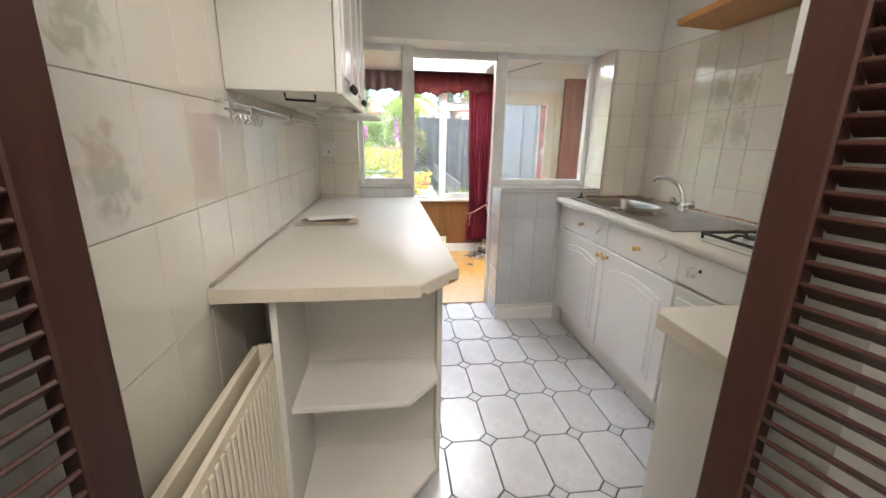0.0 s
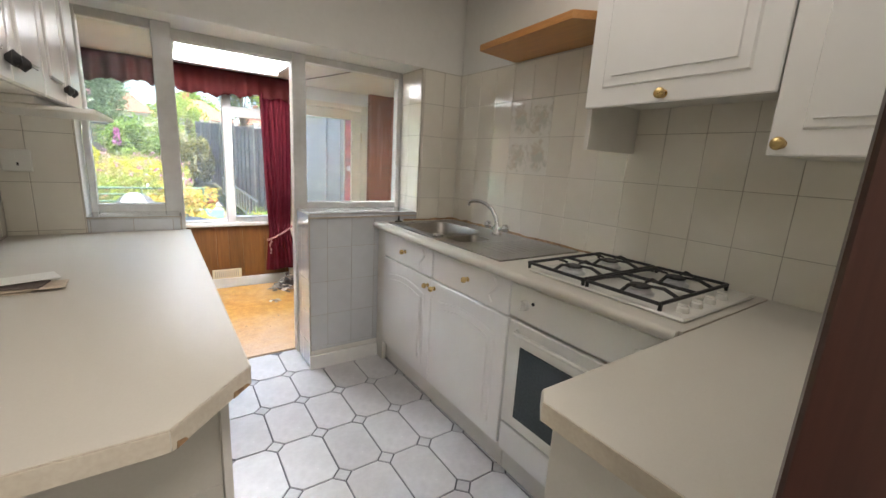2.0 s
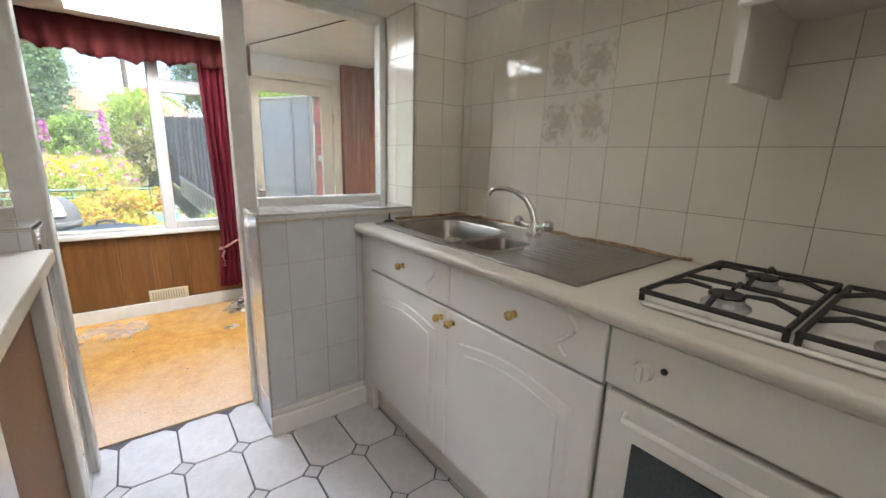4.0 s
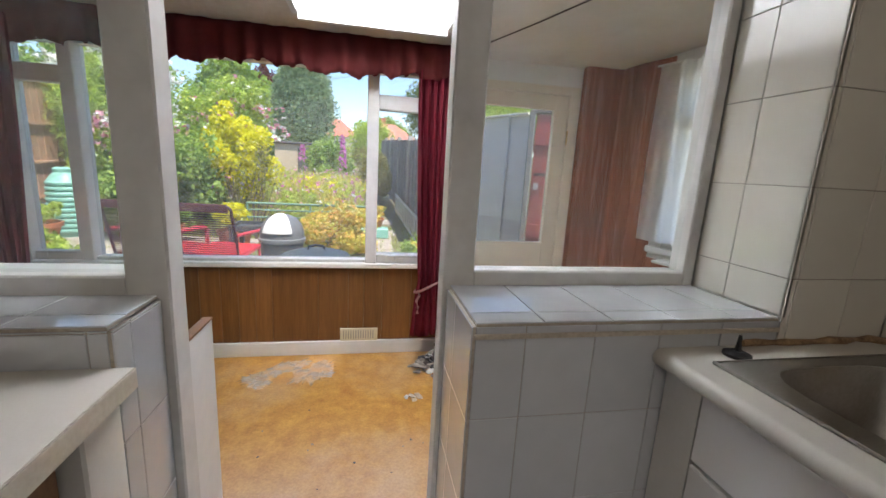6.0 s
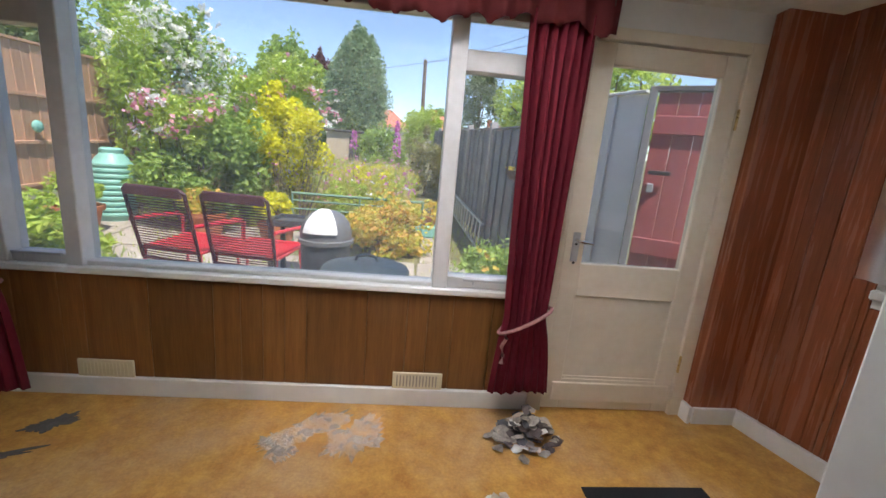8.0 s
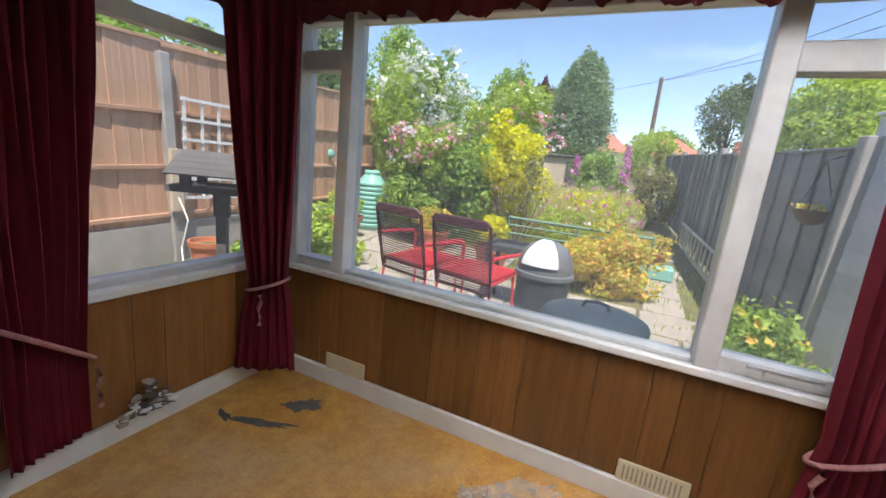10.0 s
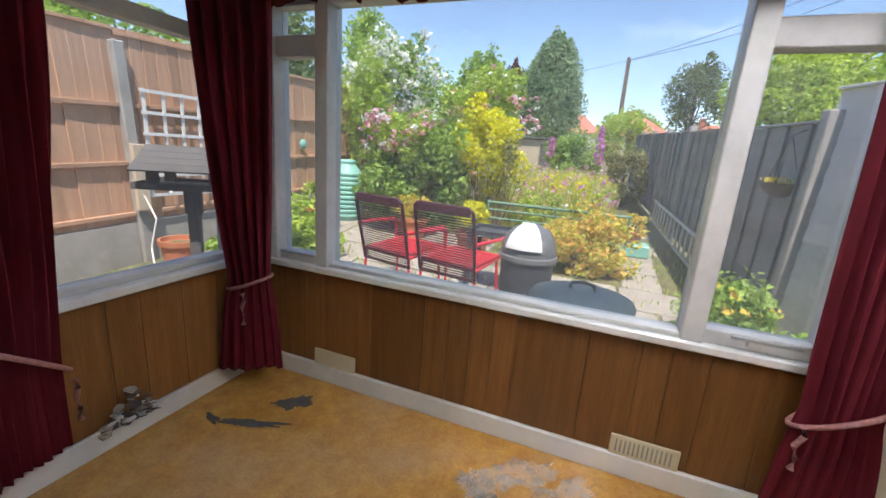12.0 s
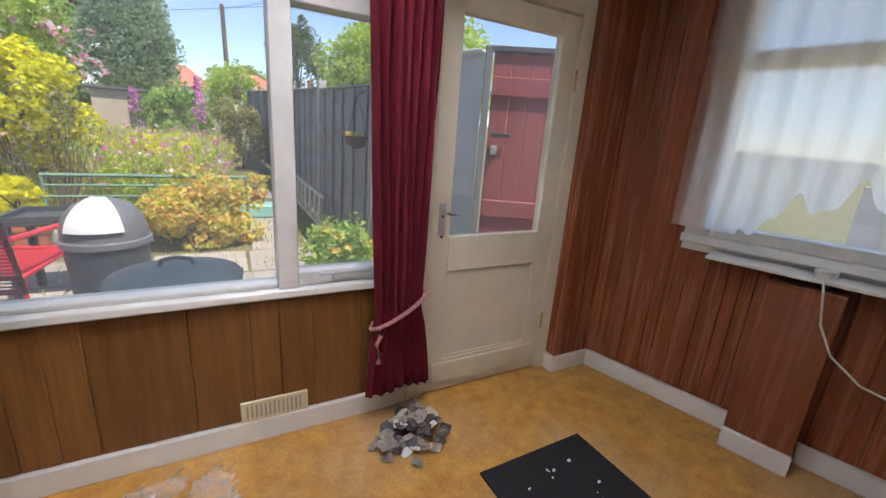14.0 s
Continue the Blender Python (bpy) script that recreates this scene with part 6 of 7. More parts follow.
ld = part("lid", lathe(bmesh.new(), [(0.236, 0.62), (0.242, 0.655), (0.23, 0.672), (0.16, 0.692), (0.05, 0.702), (0.01, 0.703)], (0.52, 5.13, PATIO), 36), M["lid_green"], tb, smooth=True)
part("handle", tube(bmesh.new(), [(0.46, 5.15, PATIO + 0.695), (0.47, 5.15, PATIO + 0.725), (0.52, 5.15, PATIO + 0.735), (0.57, 5.15, PATIO + 0.725), (0.58, 5.15, PATIO + 0.695)], 0.009, 8), M["lid_green"], ld, smooth=True)

# low green rail behind the bin
gr = thing("garden_rail", "low green and white metal rail edging the bed", "rail", (0.2, 8.0, PATIO))
for z in (0.27, 0.37, 0.46):
    part("rail", tube(bmesh.new(), [(-0.72, 7.98, z), (0.0, 7.98, z), (0.9, 8.0, z)], 0.012 if z < 0.4 else 0.017, 8), M["green_metal"], gr)
for x in (-0.715, 0.1, 0.88):
    part("post", cyl(bmesh.new(), (x, 7.98, PATIO), (x, 7.98, 0.47), 0.014, seg=8), M["green_metal"], gr)


# right-hand fence: lapped grey panels between posts
def fence_x(y):
    return 1.86 - 0.0435 * (y - 6.7)


def lap_fence(name, label, p0, p1, top, material, seed, battens, posts=True):
    a, b = Vector((p0[0], p0[1], 0)), Vector((p1[0], p1[1], 0))
    ln = (b - a).length
    ang = math.degrees(math.atan2(b.y - a.y, b.x - a.x))
    f = tagged(new_at(name, pose(a.x, a.y, PATIO, 0, 0, ang)), label, "fence", group="right boundary fence")
    r = random.Random(seed)
    n = 13
    h = (top - PATIO - 0.05) / n
    for k in range(n):
        bm = bmesh.new()
        m = 18
        rows = [[], []]
        for j in range(m + 1):
            x = ln * j / m
            wv = 0.010 * math.sin(x * 5 + k) + 0.006 * math.sin(x * 13 + 2 * k)
            rows[0].append((x, 0.012, 0.05 + k * h - 0.02 + wv * 0.2))
            rows[1].append((x, 0.004, 0.05 + (k + 1) * h + 0.006))
        vs = [[bm.verts.new(p) for p in row] for row in rows]
        vb = [[bm.verts.new((p[0], p[1] - 0.008, p[2])) for p in row] for row in rows]
        for j in range(m):
            bm.faces.new((vs[0][j], vs[0][j + 1], vs[1][j + 1], vs[1][j]))
            bm.faces.new((vb[0][j + 1], vb[0][j], vb[1][j], vb[1][j + 1]))
            bm.faces.new((vb[0][j], vb[0][j + 1], vs[0][j + 1], vs[0][j]))
        part("lap_board", bm, material, f, local=True)
    for k in range(battens):
        x = ln * (k + 0.5) / battens
        part("batten", boxes((x - 0.018, x + 0.018, 0.017, 0.036, 0.05, top - PATIO + 0.01), bev=0.003), material, f, local=True)
    part("capping", boxes((0, ln, -0.02, 0.04, top - PATIO + 0.012, top - PATIO + 0.03), bev=0.003), material, f, local=True)
    if posts:
        part("post", boxes((-0.05, 0.05, -0.04, 0.055, 0.0, top - PATIO + 0.09), bev=0.008), M["concrete"], f, local=True)
    return f


for k in range(6):
    y0 = 6.72 + k * 1.85
    lap_fence("garden_fence", "weathered grey lapped fence panel with upright battens", (fence_x(y0), y0), (fence_x(y0 + 1.85), y0 + 1.85), 1.42 + 0.02 * k, M["fence_grey"], 30 + k, 5)
lap_fence("garden_fence", "pale weathered lapped fence panel near the gate", (2.32, 5.79), (1.87, 6.66), 1.66, M["fence_pale"], 50, 2, posts=False)
lap_fence("garden_fence", "pale weathered lapped fence panel beside the passage", (7.6, -2.0), (7.5, 5.2), 1.2, M["fence_pale"], 51, 12)

# red gate
gp = tagged(new_at("garden_gate", pose(2.33, 5.74, PATIO, 0, 0, -32)), "faded red boarded wooden gate with black bolt", "gate")
for k in range(7):
    part("board", boxes((0.03 + k * 0.125, 0.1535 + k * 0.125, -0.010, 0.010, 0.06, 1.82), bev=0.004), M["gate_red"], gp, local=True)
for z in (0.25, 0.72, 1.55):
    part("ledge", boxes((0.03, 0.90, -0.034, -0.0105, z, z + 0.12), bev=0.004), M["gate_red"], gp, local=True)
part("bolt", boxes((0.05, 0.19, -0.05, -0.035, 1.28, 1.31), bev=0.004), M["iron"], gp, local=True)
part("latch", boxes((0.06, 0.10, -0.05, -0.011, 1.16, 1.22), bev=0.004), M["alu"], gp, local=True)
part("hinge", boxes((0.55, 0.90, -0.040, -0.035, 1.60, 1.64)), M["iron"], gp, local=True)
part("post", boxes((-0.03, 0.02, -0.03, 0.02, 0.0, 1.86), bev=0.006), M["fence_grey"], gp, local=True)
part("cap", boxes((0.0, 0.95, -0.03, 0.03, 1.825, 1.86), bev=0.004), M["old_wood"], gp, local=True)

# ladder lying on edge by the fence
ld = thing("ladder", "aluminium ladder lying on edge along the fence", "ladder", (1.6, 9.5, PATIO))
LA, LB = Vector((fence_x(8.0) - 0.14, 8.0, 0)), Vector((fence_x(11.7) - 0.12, 11.7, 0))
for z in (PATIO + 0.03, PATIO + 0.40):
    part("stile", tube(bmesh.new(), [LA + Vector((0, 0, z)), LB + Vector((0, 0, z))], 0.022, 6), M["alu"], ld)
for k in range(14):
    p = LA.lerp(LB, (k + 0.5) / 14)
    part("rung", cyl(bmesh.new(), p + Vector((0, 0, PATIO + 0.03)), p + Vector((0, 0, PATIO + 0.40)), 0.015, seg=8), M["alu"], ld)

# hanging basket
hx, hy = 1.76, 6.92
hk = thing("hanging_basket", "hanging basket with dry orange flowers on the fence", "hanging basket", (hx, hy, 0.88))
part("bowl", lathe(bmesh.new(), [(0.02, 0), (0.08, 0.03), (0.115, 0.10), (0.118, 0.11)], (hx, hy, 0.90), 16), M["bark"], hk, smooth=True)
for a in range(3):
    part("chain", tube(bmesh.new(), [(hx + 0.11 * math.cos(a * 2.1), hy + 0.11 * math.sin(a * 2.1), 1.01), (hx, hy, 1.36)], 0.003, 5), M["iron"], hk)
leaf_part("plants", cloud((hx - 0.02, hy, 1.02), 0.10, 0.10, 0.04, 90, 71), 0.03, M["leaf_rust"], hk, 72)
part("bracket", tube(bmesh.new(), [(hx, hy, 1.36), (hx + 0.09, hy, 1.40)], 0.006, 6), M["iron"], hk)

# ---- planting ----
P0 = PATIO
shrub("leafy_shrub", "dense mid green leafy shrub behind the chairs", (-2.25, 8.75, P0), (-1.98, 8.55, 0.55), (0.88, 0.6, 0.88), 15000, 0.09, M["leaf_mid"], 101, lumps=80, spread=0.27)
shrub("golden_shrub", "rounded shrub with bright golden leaves", (-1.14, 8.95, P0), (-1.14, 8.95, 0.98), (0.60, 0.42, 0.80), 9500, 0.06, M["leaf_yellow"], 103, lumps=44, spread=0.24, aspect=0.7, flowers=(("petal_pink", 16, 0.06, 1.1),), nstems=16)
shrub("white_rambling_rose", "rambling rose covered in white blossom", (-3.0, 9.9, P0), (-3.1, 9.8, 1.75), (0.98, 0.5, 1.1), 5200, 0.08, M["leaf_mid"], 105, lumps=34, spread=0.27, flowers=(("petal_white", 620, 0.085, 1.14),), nstems=14)
shrub("pink_rose", "tall rose bush with pink blooms", (-2.2, 8.3, P0), (-2.2, 8.25, 1.15), (0.62, 0.35, 0.50), 2200, 0.06, M["leaf_light"], 107, lumps=24, spread=0.24, flowers=(("petal_pink", 58, 0.065, 1.08), ("petal_white", 34, 0.06, 1.12)), nstems=14)
shrub("pink_rose", "tall rose bush with pale pink and white blooms", (-1.35, 9.5, P0), (-1.3, 9.4, 1.65), (0.75, 0.35, 0.62), 3600, 0.06, M["leaf_light"], 108, lumps=30, spread=0.26, flowers=(("petal_pink", 46, 0.065, 1.1), ("petal_white", 40, 0.06, 1.12)), nstems=16)
shrub("bamboo", "tall yellow-green bamboo behind the water butt", (-3.2, 9.1, P0), (-3.2, 9.15, 1.35), (0.40, 0.42, 1.15), 4200, 0.10, M["leaf_light"], 109, aspect=0.22, lumps=26, spread=0.30, nstems=26, r0=0.010)
shrub("leafy_plants", "low leafy plants with a white flower by the pots", (-2.35, 6.45, P0), (-2.35, 6.55, 0.12), (0.55, 0.5, 0.40), 2600, 0.085, M["leaf_light"], 111, lumps=18, spread=0.35, flowers=(("petal_white", 4, 0.06, 1.1),))
shrub("leafy_plants", "small leafy plants round the bird table foot", (-2.75, 6.0, P0), (-2.75, 6.05, 0.0), (0.30, 0.30, 0.24), 700, 0.06, M["leaf_mid"], 112)
shrub("rust_shrub", "low shrub of yellow-green and rust-red leaves", (0.42, 8.0, P0), (0.42, 7.8, 0.10), (0.56, 0.36, 0.46), 5200, 0.055, M["leaf_rust"], 113, lumps=44, spread=0.32, aspect=0.65)
shrub("fence_shrub", "leafy shrub with reddish sprays by the fence", (1.55, 6.2, P0), (1.52, 6.2, 0.0), (0.36, 0.44, 0.46), 3600, 0.06, M["leaf_mid"], 115, lumps=34, spread=0.33, flowers=(("leaf_rust", 45, 0.045, 1.1),))
shrub("pot_plant", "yellow-green leafy plant in a wide terracotta pot", (-3.05, 7.75, P0 + 0.28), (-3.05, 7.75, 0.32), (0.26, 0.26, 0.22), 900, 0.06, M["leaf_light"], 116)
shrub("pot_plant", "golden leafy plant in a terracotta pot", (-0.715, 7.42, P0 + 0.3), (-0.715, 7.42, 0.34), (0.24, 0.24, 0.17), 900, 0.06, M["leaf_yellow"], 117)
shrub("pot_plant", "small flowering plant in a terracotta bowl", (0.98, 8.9, P0 + 0.28), (0.98, 8.9, 0.24), (0.22, 0.2, 0.14), 600, 0.045, M["leaf_rust"], 119)
shrub("pot_plant", "leafy pot plant with dark red leaves", (-1.75, 8.05, P0 + 0.24), (-1.75, 8.05, 0.25), (0.28, 0.22, 0.18), 800, 0.055, M["leaf_rust"], 121)
shrub("tall_stems", "bare-stemmed shrub with thin dark twigs", (-0.75, 8.5, P0), (-0.75, 8.5, 0.75), (0.35, 0.25, 0.7), 500, 0.05, M["leaf_olive"], 123, nstems=22, r0=0.008)
shrub("hedge_shrub", "rounded brownish hedge shrub against the fence", (1.0, 13.2, P0), (1.0, 13.2, 0.65), (0.48, 0.6, 0.88), 3400, 0.08, M["leaf_olive"], 125, lumps=24)
shrub("green_bush", "bright green rounded bush behind the garden", (0.95, 20.0, P0), (0.95, 20.2, 1.5), (0.95, 0.9, 1.15), 5000, 0.12, M["leaf_light"], 127, lumps=26)
shrub("green_bush", "mid green bush beside the shed", (-0.35, 15.2, P0), (-0.35, 15.2, 0.6), (0.75, 0.6, 0.85), 4000, 0.10, M["leaf_mid"], 129, lumps=24)
shrub("green_bush", "tangled green bush by the brown fence", (-3.0, 12.6, P0), (-3.0, 12.6, 1.1), (1.3, 0.9, 1.5), 6000, 0.11, M["leaf_mid"], 131, lumps=30)
shrub("green_bush", "olive hedge along the back of the garden", (-1.9, 17.5, P0), (-1.9, 17.6, 0.8), (1.9, 0.6, 1.0), 5000, 0.12, M["leaf_dark"], 133, lumps=34)
shrub("foxglove", "tall foxglove with magenta bells", (0.46, 9.5, P0), (0.46, 9.5, 0.05), (0.14, 0.14, 0.2), 160, 0.09, M["leaf_mid"], 135)


def foxglove(x, y, z0, z1, r, n, seed, material="petal_purple"):
    t = thing("foxglove", "tall magenta foxglove spire", "flower", (x, y, P0), group="foxgloves")
    part("stem", tube(bmesh.new(), [(x, y, P0), (x + 0.01, y, (P0 + z1) / 2), (x, y, z1 + 0.03)], [0.008, 0.006, 0.002], 6), M["leaf_mid"], t)
    g = rng_of(seed)
    z = g.uniform(z0, z1, n)
    a = g.uniform(0, 6.28, n)
    rad = r * (1.15 - 0.8 * (z - z0) / (z1 - z0))
    leaf_part("bells", np.stack([x + rad * np.cos(a), y + rad * np.sin(a), z], 1), 0.055, M[material], t, seed, 0.7, up=-0.3)


foxglove(0.44, 9.5, 0.92, 1.47, 0.055, 150, 1)
foxglove(-0.24, 9.6, 0.98, 1.28, 0.05, 80, 2)
foxglove(-0.95, 9.9, 0.75, 1.05, 0.045, 60, 3)

# meadow of long grass and wild flowers
md = tagged(new_at("meadow_grass", pose(-0.6, 11.5, P0)), "long dry meadow grass with wild flowers", "grass", kind="stuff")
g = rng_of(77)


def blades(n, x0, x1, y0, y1, h0, h1, seed, material, name):
    q = rng_of(seed)
    x, y, h, a = q.uniform(x0, x1, n), q.uniform(y0, y1, n), q.uniform(h0, h1, n), q.uniform(0, 6.28, n)
    lean, w = q.uniform(0.05, 0.35, n), q.uniform(0.004, 0.009, n)
    c, s = np.cos(a), np.sin(a)
    o = np.array(md.matrix_basis.translation)
    b = np.stack([x, y, np.full(n, P0 - 0.03)], 1) - o
    side = np.stack([-s, c, 0 * c], 1) * w[:, None]
    mid = b + np.stack([c * lean * h * 0.35, s * lean * h * 0.35, h * 0.6], 1)
    tip = b + np.stack([c * lean * h, s * lean * h, h], 1)
    v = np.stack([b - side, b + side, mid + side * 0.8, mid - side * 0.8, tip], 1).reshape(-1, 3)
    i = np.arange(n) * 5
    f = np.concatenate([np.stack([i, i + 1, i + 2], 1), np.stack([i, i + 2, i + 3], 1), np.stack([i + 3, i + 2, i + 4], 1)])
    me = bpy.data.meshes.new(name)
    me.from_pydata(v.tolist(), [], f.tolist())
    me.materials.append(M[material])
    ob = new(name, me)
    ob.parent = md
    return tip + o


tips = blades(20000, -2.6, 0.72, 8.7, 14.5, 0.25, 0.85, 5, "straw", "dry_blades")
blades(9000, -2.8, 0.78, 8.6, 15.5, 0.15, 0.6, 6, "leaf_light", "green_blades")
blades(3800, -3.5, 1.6, 4.95, 9.5, 0.02, 0.10, 8, "leaf_light", "paving_weeds")
k = g.integers(0, len(tips), 260)
leaf_part("purple_flowers", np.repeat(tips[k], 4, 0) + g.normal(size=(1040, 3)) * 0.018, 0.045, M["petal_purple"], md, 12, 0.8)
k = g.integers(0, len(tips), 200)
leaf_part("pale_flowers", np.repeat(tips[k], 4, 0) + g.normal(size=(800, 3)) * 0.018, 0.04, M["petal_pink"], md, 13, 0.8)
k = g.integers(0, len(tips), 120)
leaf_part("white_flowers", np.repeat(tips[k], 4, 0) + g.normal(size=(480, 3)) * 0.02, 0.045, M["petal_white"], md, 14, 0.8)
for i, (x, y, r_) in enumerate(((-0.9, 9.9, 0.5), (0.2, 9.7, 0.5), (-1.9, 11.0, 0.7), (0.35, 10.6, 0.45), (-0.5, 11.2, 0.7), (0.45, 9.2, 0.3), (-0.2, 8.9, 0.4), (0.3, 12.3, 0.7), (-1.2, 12.6, 0.8))):
    shrub("wild_flowers", "clump of wild garden flowers and stems", (x, y, P0), (x, y, 0.25), (r_, r_ * 0.8, 0.42), 1300, 0.06, M["leaf_yellow"] if i % 3 == 1 else M["leaf_light"], 150 + i, lumps=20, flowers=(("petal_purple" if i % 2 else "petal_pink", 26, 0.045, 1.1),))

# far trees, shed, houses, pole
tree("tree", "tall blue-green birch-like tree beyond the garden", (-2.4, 24, P0), 6.2, (-2.35, 24, 3.4), (1.6, 1.4, 2.75), 36000, 0.15, M["leaf_blue"], 201, lumps=170, spread=0.30)
tree("tree", "dark green trees beyond the back fence", (-6.6, 27, P0), 5.5, (-6.6, 27, 3.0), (2.7, 1.6, 2.8), 17000, 0.22, M["leaf_mid"], 203, 0.2, lumps=110)
tree("tree", "bronze-leaved tree among green trees", (-5.1, 28, P0), 5.5, (-5.1, 28, 4.2), (0.9, 0.9, 1.5), 3600, 0.17, M["leaf_bronze"], 205)
tree("tree", "dark thin-crowned tree beyond the fence", (3.9, 25, P0), 5.2, (3.95, 25, 3.6), (1.3, 1.1, 1.7), 7000, 0.13, M["leaf_dark"], 207, lumps=50, spread=0.30)
tree("tree", "yellow-green tree beyond the grey fence", (4.9, 16.5, P0), 4.2, (4.9, 16.5, 2.6), (1.6, 1.3, 1.5), 9000, 0.13, M["leaf_light"], 209, lumps=36)
tree("tree", "yellow-green tree over the gate", (5.2, 11.5, P0), 3.6, (5.2, 11.5, 2.35), (1.5, 1.2, 0.95), 5200, 0.11, M["leaf_light"], 211)
tree("tree", "broad tree behind the brown fence", (-8.5, 13.5, P0), 4, (-8.5, 13.5, 2.8), (2.4, 2.6, 1.7), 8000, 0.16, M["leaf_dark"], 213)
tree("tree", "light green trees behind the brown fence", (-9.0, 8.5, P0), 4, (-9.0, 8.5, 2.6), (1.6, 2.4, 1.25), 6000, 0.15, M["leaf_mid"], 215)
tree("tree", "feathery green tree by the brown fence", (-4.3, 11.2, P0), 4, (-4.2, 11.0, 2.3), (1.0, 1.2, 1.5), 6500, 0.09, M["leaf_mid"], 217, lumps=34)
tree("tree", "distant olive green tree with spreading crown", (9.5, 27, P0), 5, (9.5, 27, 3.4), (2.6, 2, 2.4), 8000, 0.2, M["leaf_olive"], 219)
tree("tree", "far green trees along the back", (2.2, 50, P0), 5, (2.5, 50, 2.6), (3.6, 1.5, 2.0), 4000, 0.34, M["leaf_mid"], 221)
sh = thing("shed", "small pale wooden shed with a flat roof", "shed", (-1.5, 16.3, P0))
part("wall", boxes((-2.05, -0.98, 16.0, 17.2, P0, 1.22)), M["pale_wood"], sh)
part("roof", boxes((-2.15, -0.90, 15.9, 17.3, 1.23, 1.29), bev=0.01), M["old_wood"], sh)
part("door", boxes((-1.35, -1.02, 15.975, 15.998, P0, 1.1)), M["old_wood"], sh)


def far_house(x0, x1, y, ridge_x, eaves, ridge, depth, seed):
    h_ = thing("house", "distant house with a red tiled roof", "house", ((x0 + x1) / 2, y, P0), group="distant houses")
    part("wall", boxes((x0 + 0.25, x1 - 0.25, y + 0.3, y + depth - 0.3, P0, eaves)), M["render_wall"], h_)
    bm = bmesh.new()
    b = [bm.verts.new(p) for p in ((x0, y, eaves), (x1, y, eaves), (x1, y + depth, eaves), (x0, y + depth, eaves))]
    t = [bm.verts.new(p) for p in ((ridge_x - 0.5, y + depth / 2, ridge), (ridge_x + 0.6, y + depth / 2, ridge))]
    for f in ((b[0], b[1], t[1], t[0]), (b[1], b[2], t[1]), (b[2], b[3], t[0], t[1]), (b[3], b[0], t[0]), (b[3], b[2], b[1], b[0])):
        bm.faces.new(f)
    roof = part("roof", bm, M["roof_tile"], h_)
    part("chimney", boxes((ridge_x - 0.9, ridge_x - 0.4, y + depth / 2 - 0.3, y + depth / 2 + 0.3, ridge - 0.5, ridge + 0.55)), M["roof_tile"], roof)
    for k in range(2):
        xw = x0 + (x1 - x0) * (0.28 + 0.4 * k)
        w_ = part("window", boxes((xw - 0.55, xw + 0.55, y + 0.24, y + 0.31, eaves - 1.5, eaves - 0.35)), M["gloss"], h_)
        part("pane", boxes((xw - 0.48, xw + 0.48, y + 0.225, y + 0.245, eaves - 1.43, eaves - 0.42)), M["oven_glass"], w_)


far_house(-5.4, 0.0, 42, -2.6, 2.1, 4.0, 8, 1)
far_house(1.2, 6.0, 43, 3.0, 2.0, 3.95, 8, 2)
far_house(7.2, 13.0, 46, 9.5, 2.0, 3.7, 8, 3)
pl = thing("telegraph_pole", "leaning wooden telegraph pole with wires", "pole", (0.95, 26, P0))
part("pole", tube(bmesh.new(), [(1.0, 26, P0), (0.93, 26, 3.0), (0.90, 26, 5.35)], [0.13, 0.11, 0.09], 10), M["pole"], pl)
part("arm", boxes((0.80, 1.0, 25.9, 26.1, 5.1, 5.2)), M["pole"], pl)
for k, (x, y, z) in enumerate(((13, 12, 9.2), (13.5, 10, 7.9), (-22, 34, 5.2))):
    pts = [Vector((0.9, 26, 5.2)).lerp(Vector((x, y, z)), i / 14) - Vector((0, 0, 1.1 * math.sin(math.pi * i / 14))) for i in range(15)]
    part("wire", tube(bmesh.new(), pts, 0.010, 5), M["iron"], pl)


# ---- boards, tiles and other pieces of the setting ----
planks(wall_back, G, -1.095, 1.40, 0.093, 0.593, -0.0, 0.011, M["panel"], 4, (0.10, 0.12, 0.19, 0.28))
planks(wall_west, S, 3.59, 4.76, 0.093, 0.601, -0.009, 0.010, M["panel"], 5, (0.10, 0.12, 0.17))
planks(wall_bay, BAY, 0.0, 0.74, 0.093, 0.459, -0.011, 0.010, M["panel"], 6, (0.12, 0.17, 0.2))
planks(wall_east, RIGHT, -0.04, 0.345, 0.093, 1.95, 0.0, 0.011, M["redpanel"], 7, (0.05, 0.08, 0.10))
planks(wall_east, RIGHT, 0.345, 1.60, 0.093, 0.784, 0.0, 0.011, M["redpanel"], 8, (0.05, 0.08, 0.10))
planks(wall_east, RIGHT, 1.425, 1.60, 0.80, 1.95, 0.0, 0.011, M["redpanel"], 9, (0.05, 0.08, 0.10))
planks(partition, Matrix(), 0.02, 0.392, 0.0, 0.95, 3.131, 0.009, M["panel"], 10)
planks(partition, Matrix(), 1.16, 2.95, 0.0, 0.94, INNER + 0.001, 0.009, M["redpanel"], 11)

tile_mesh = {}


def tile(parent, m, w, h, material=None, name="tile"):
    """One glazed tile, w by h, lying in its own xy plane with its top at z 0."""
    key = (round(w, 3), round(h, 3), (material or M["tile"]).name)
    if key not in tile_mesh:
        bm = boxes((0.001, w - 0.001, 0.001, h - 0.001, -0.007, 0), bev=0.0009)
        tile_mesh[key] = mesh_of(bm, name, material or M["tile"])
    ob = new(name, tile_mesh[key])
    ob.parent = parent
    ob.matrix_basis = root_of(parent).matrix_basis.inverted() @ m


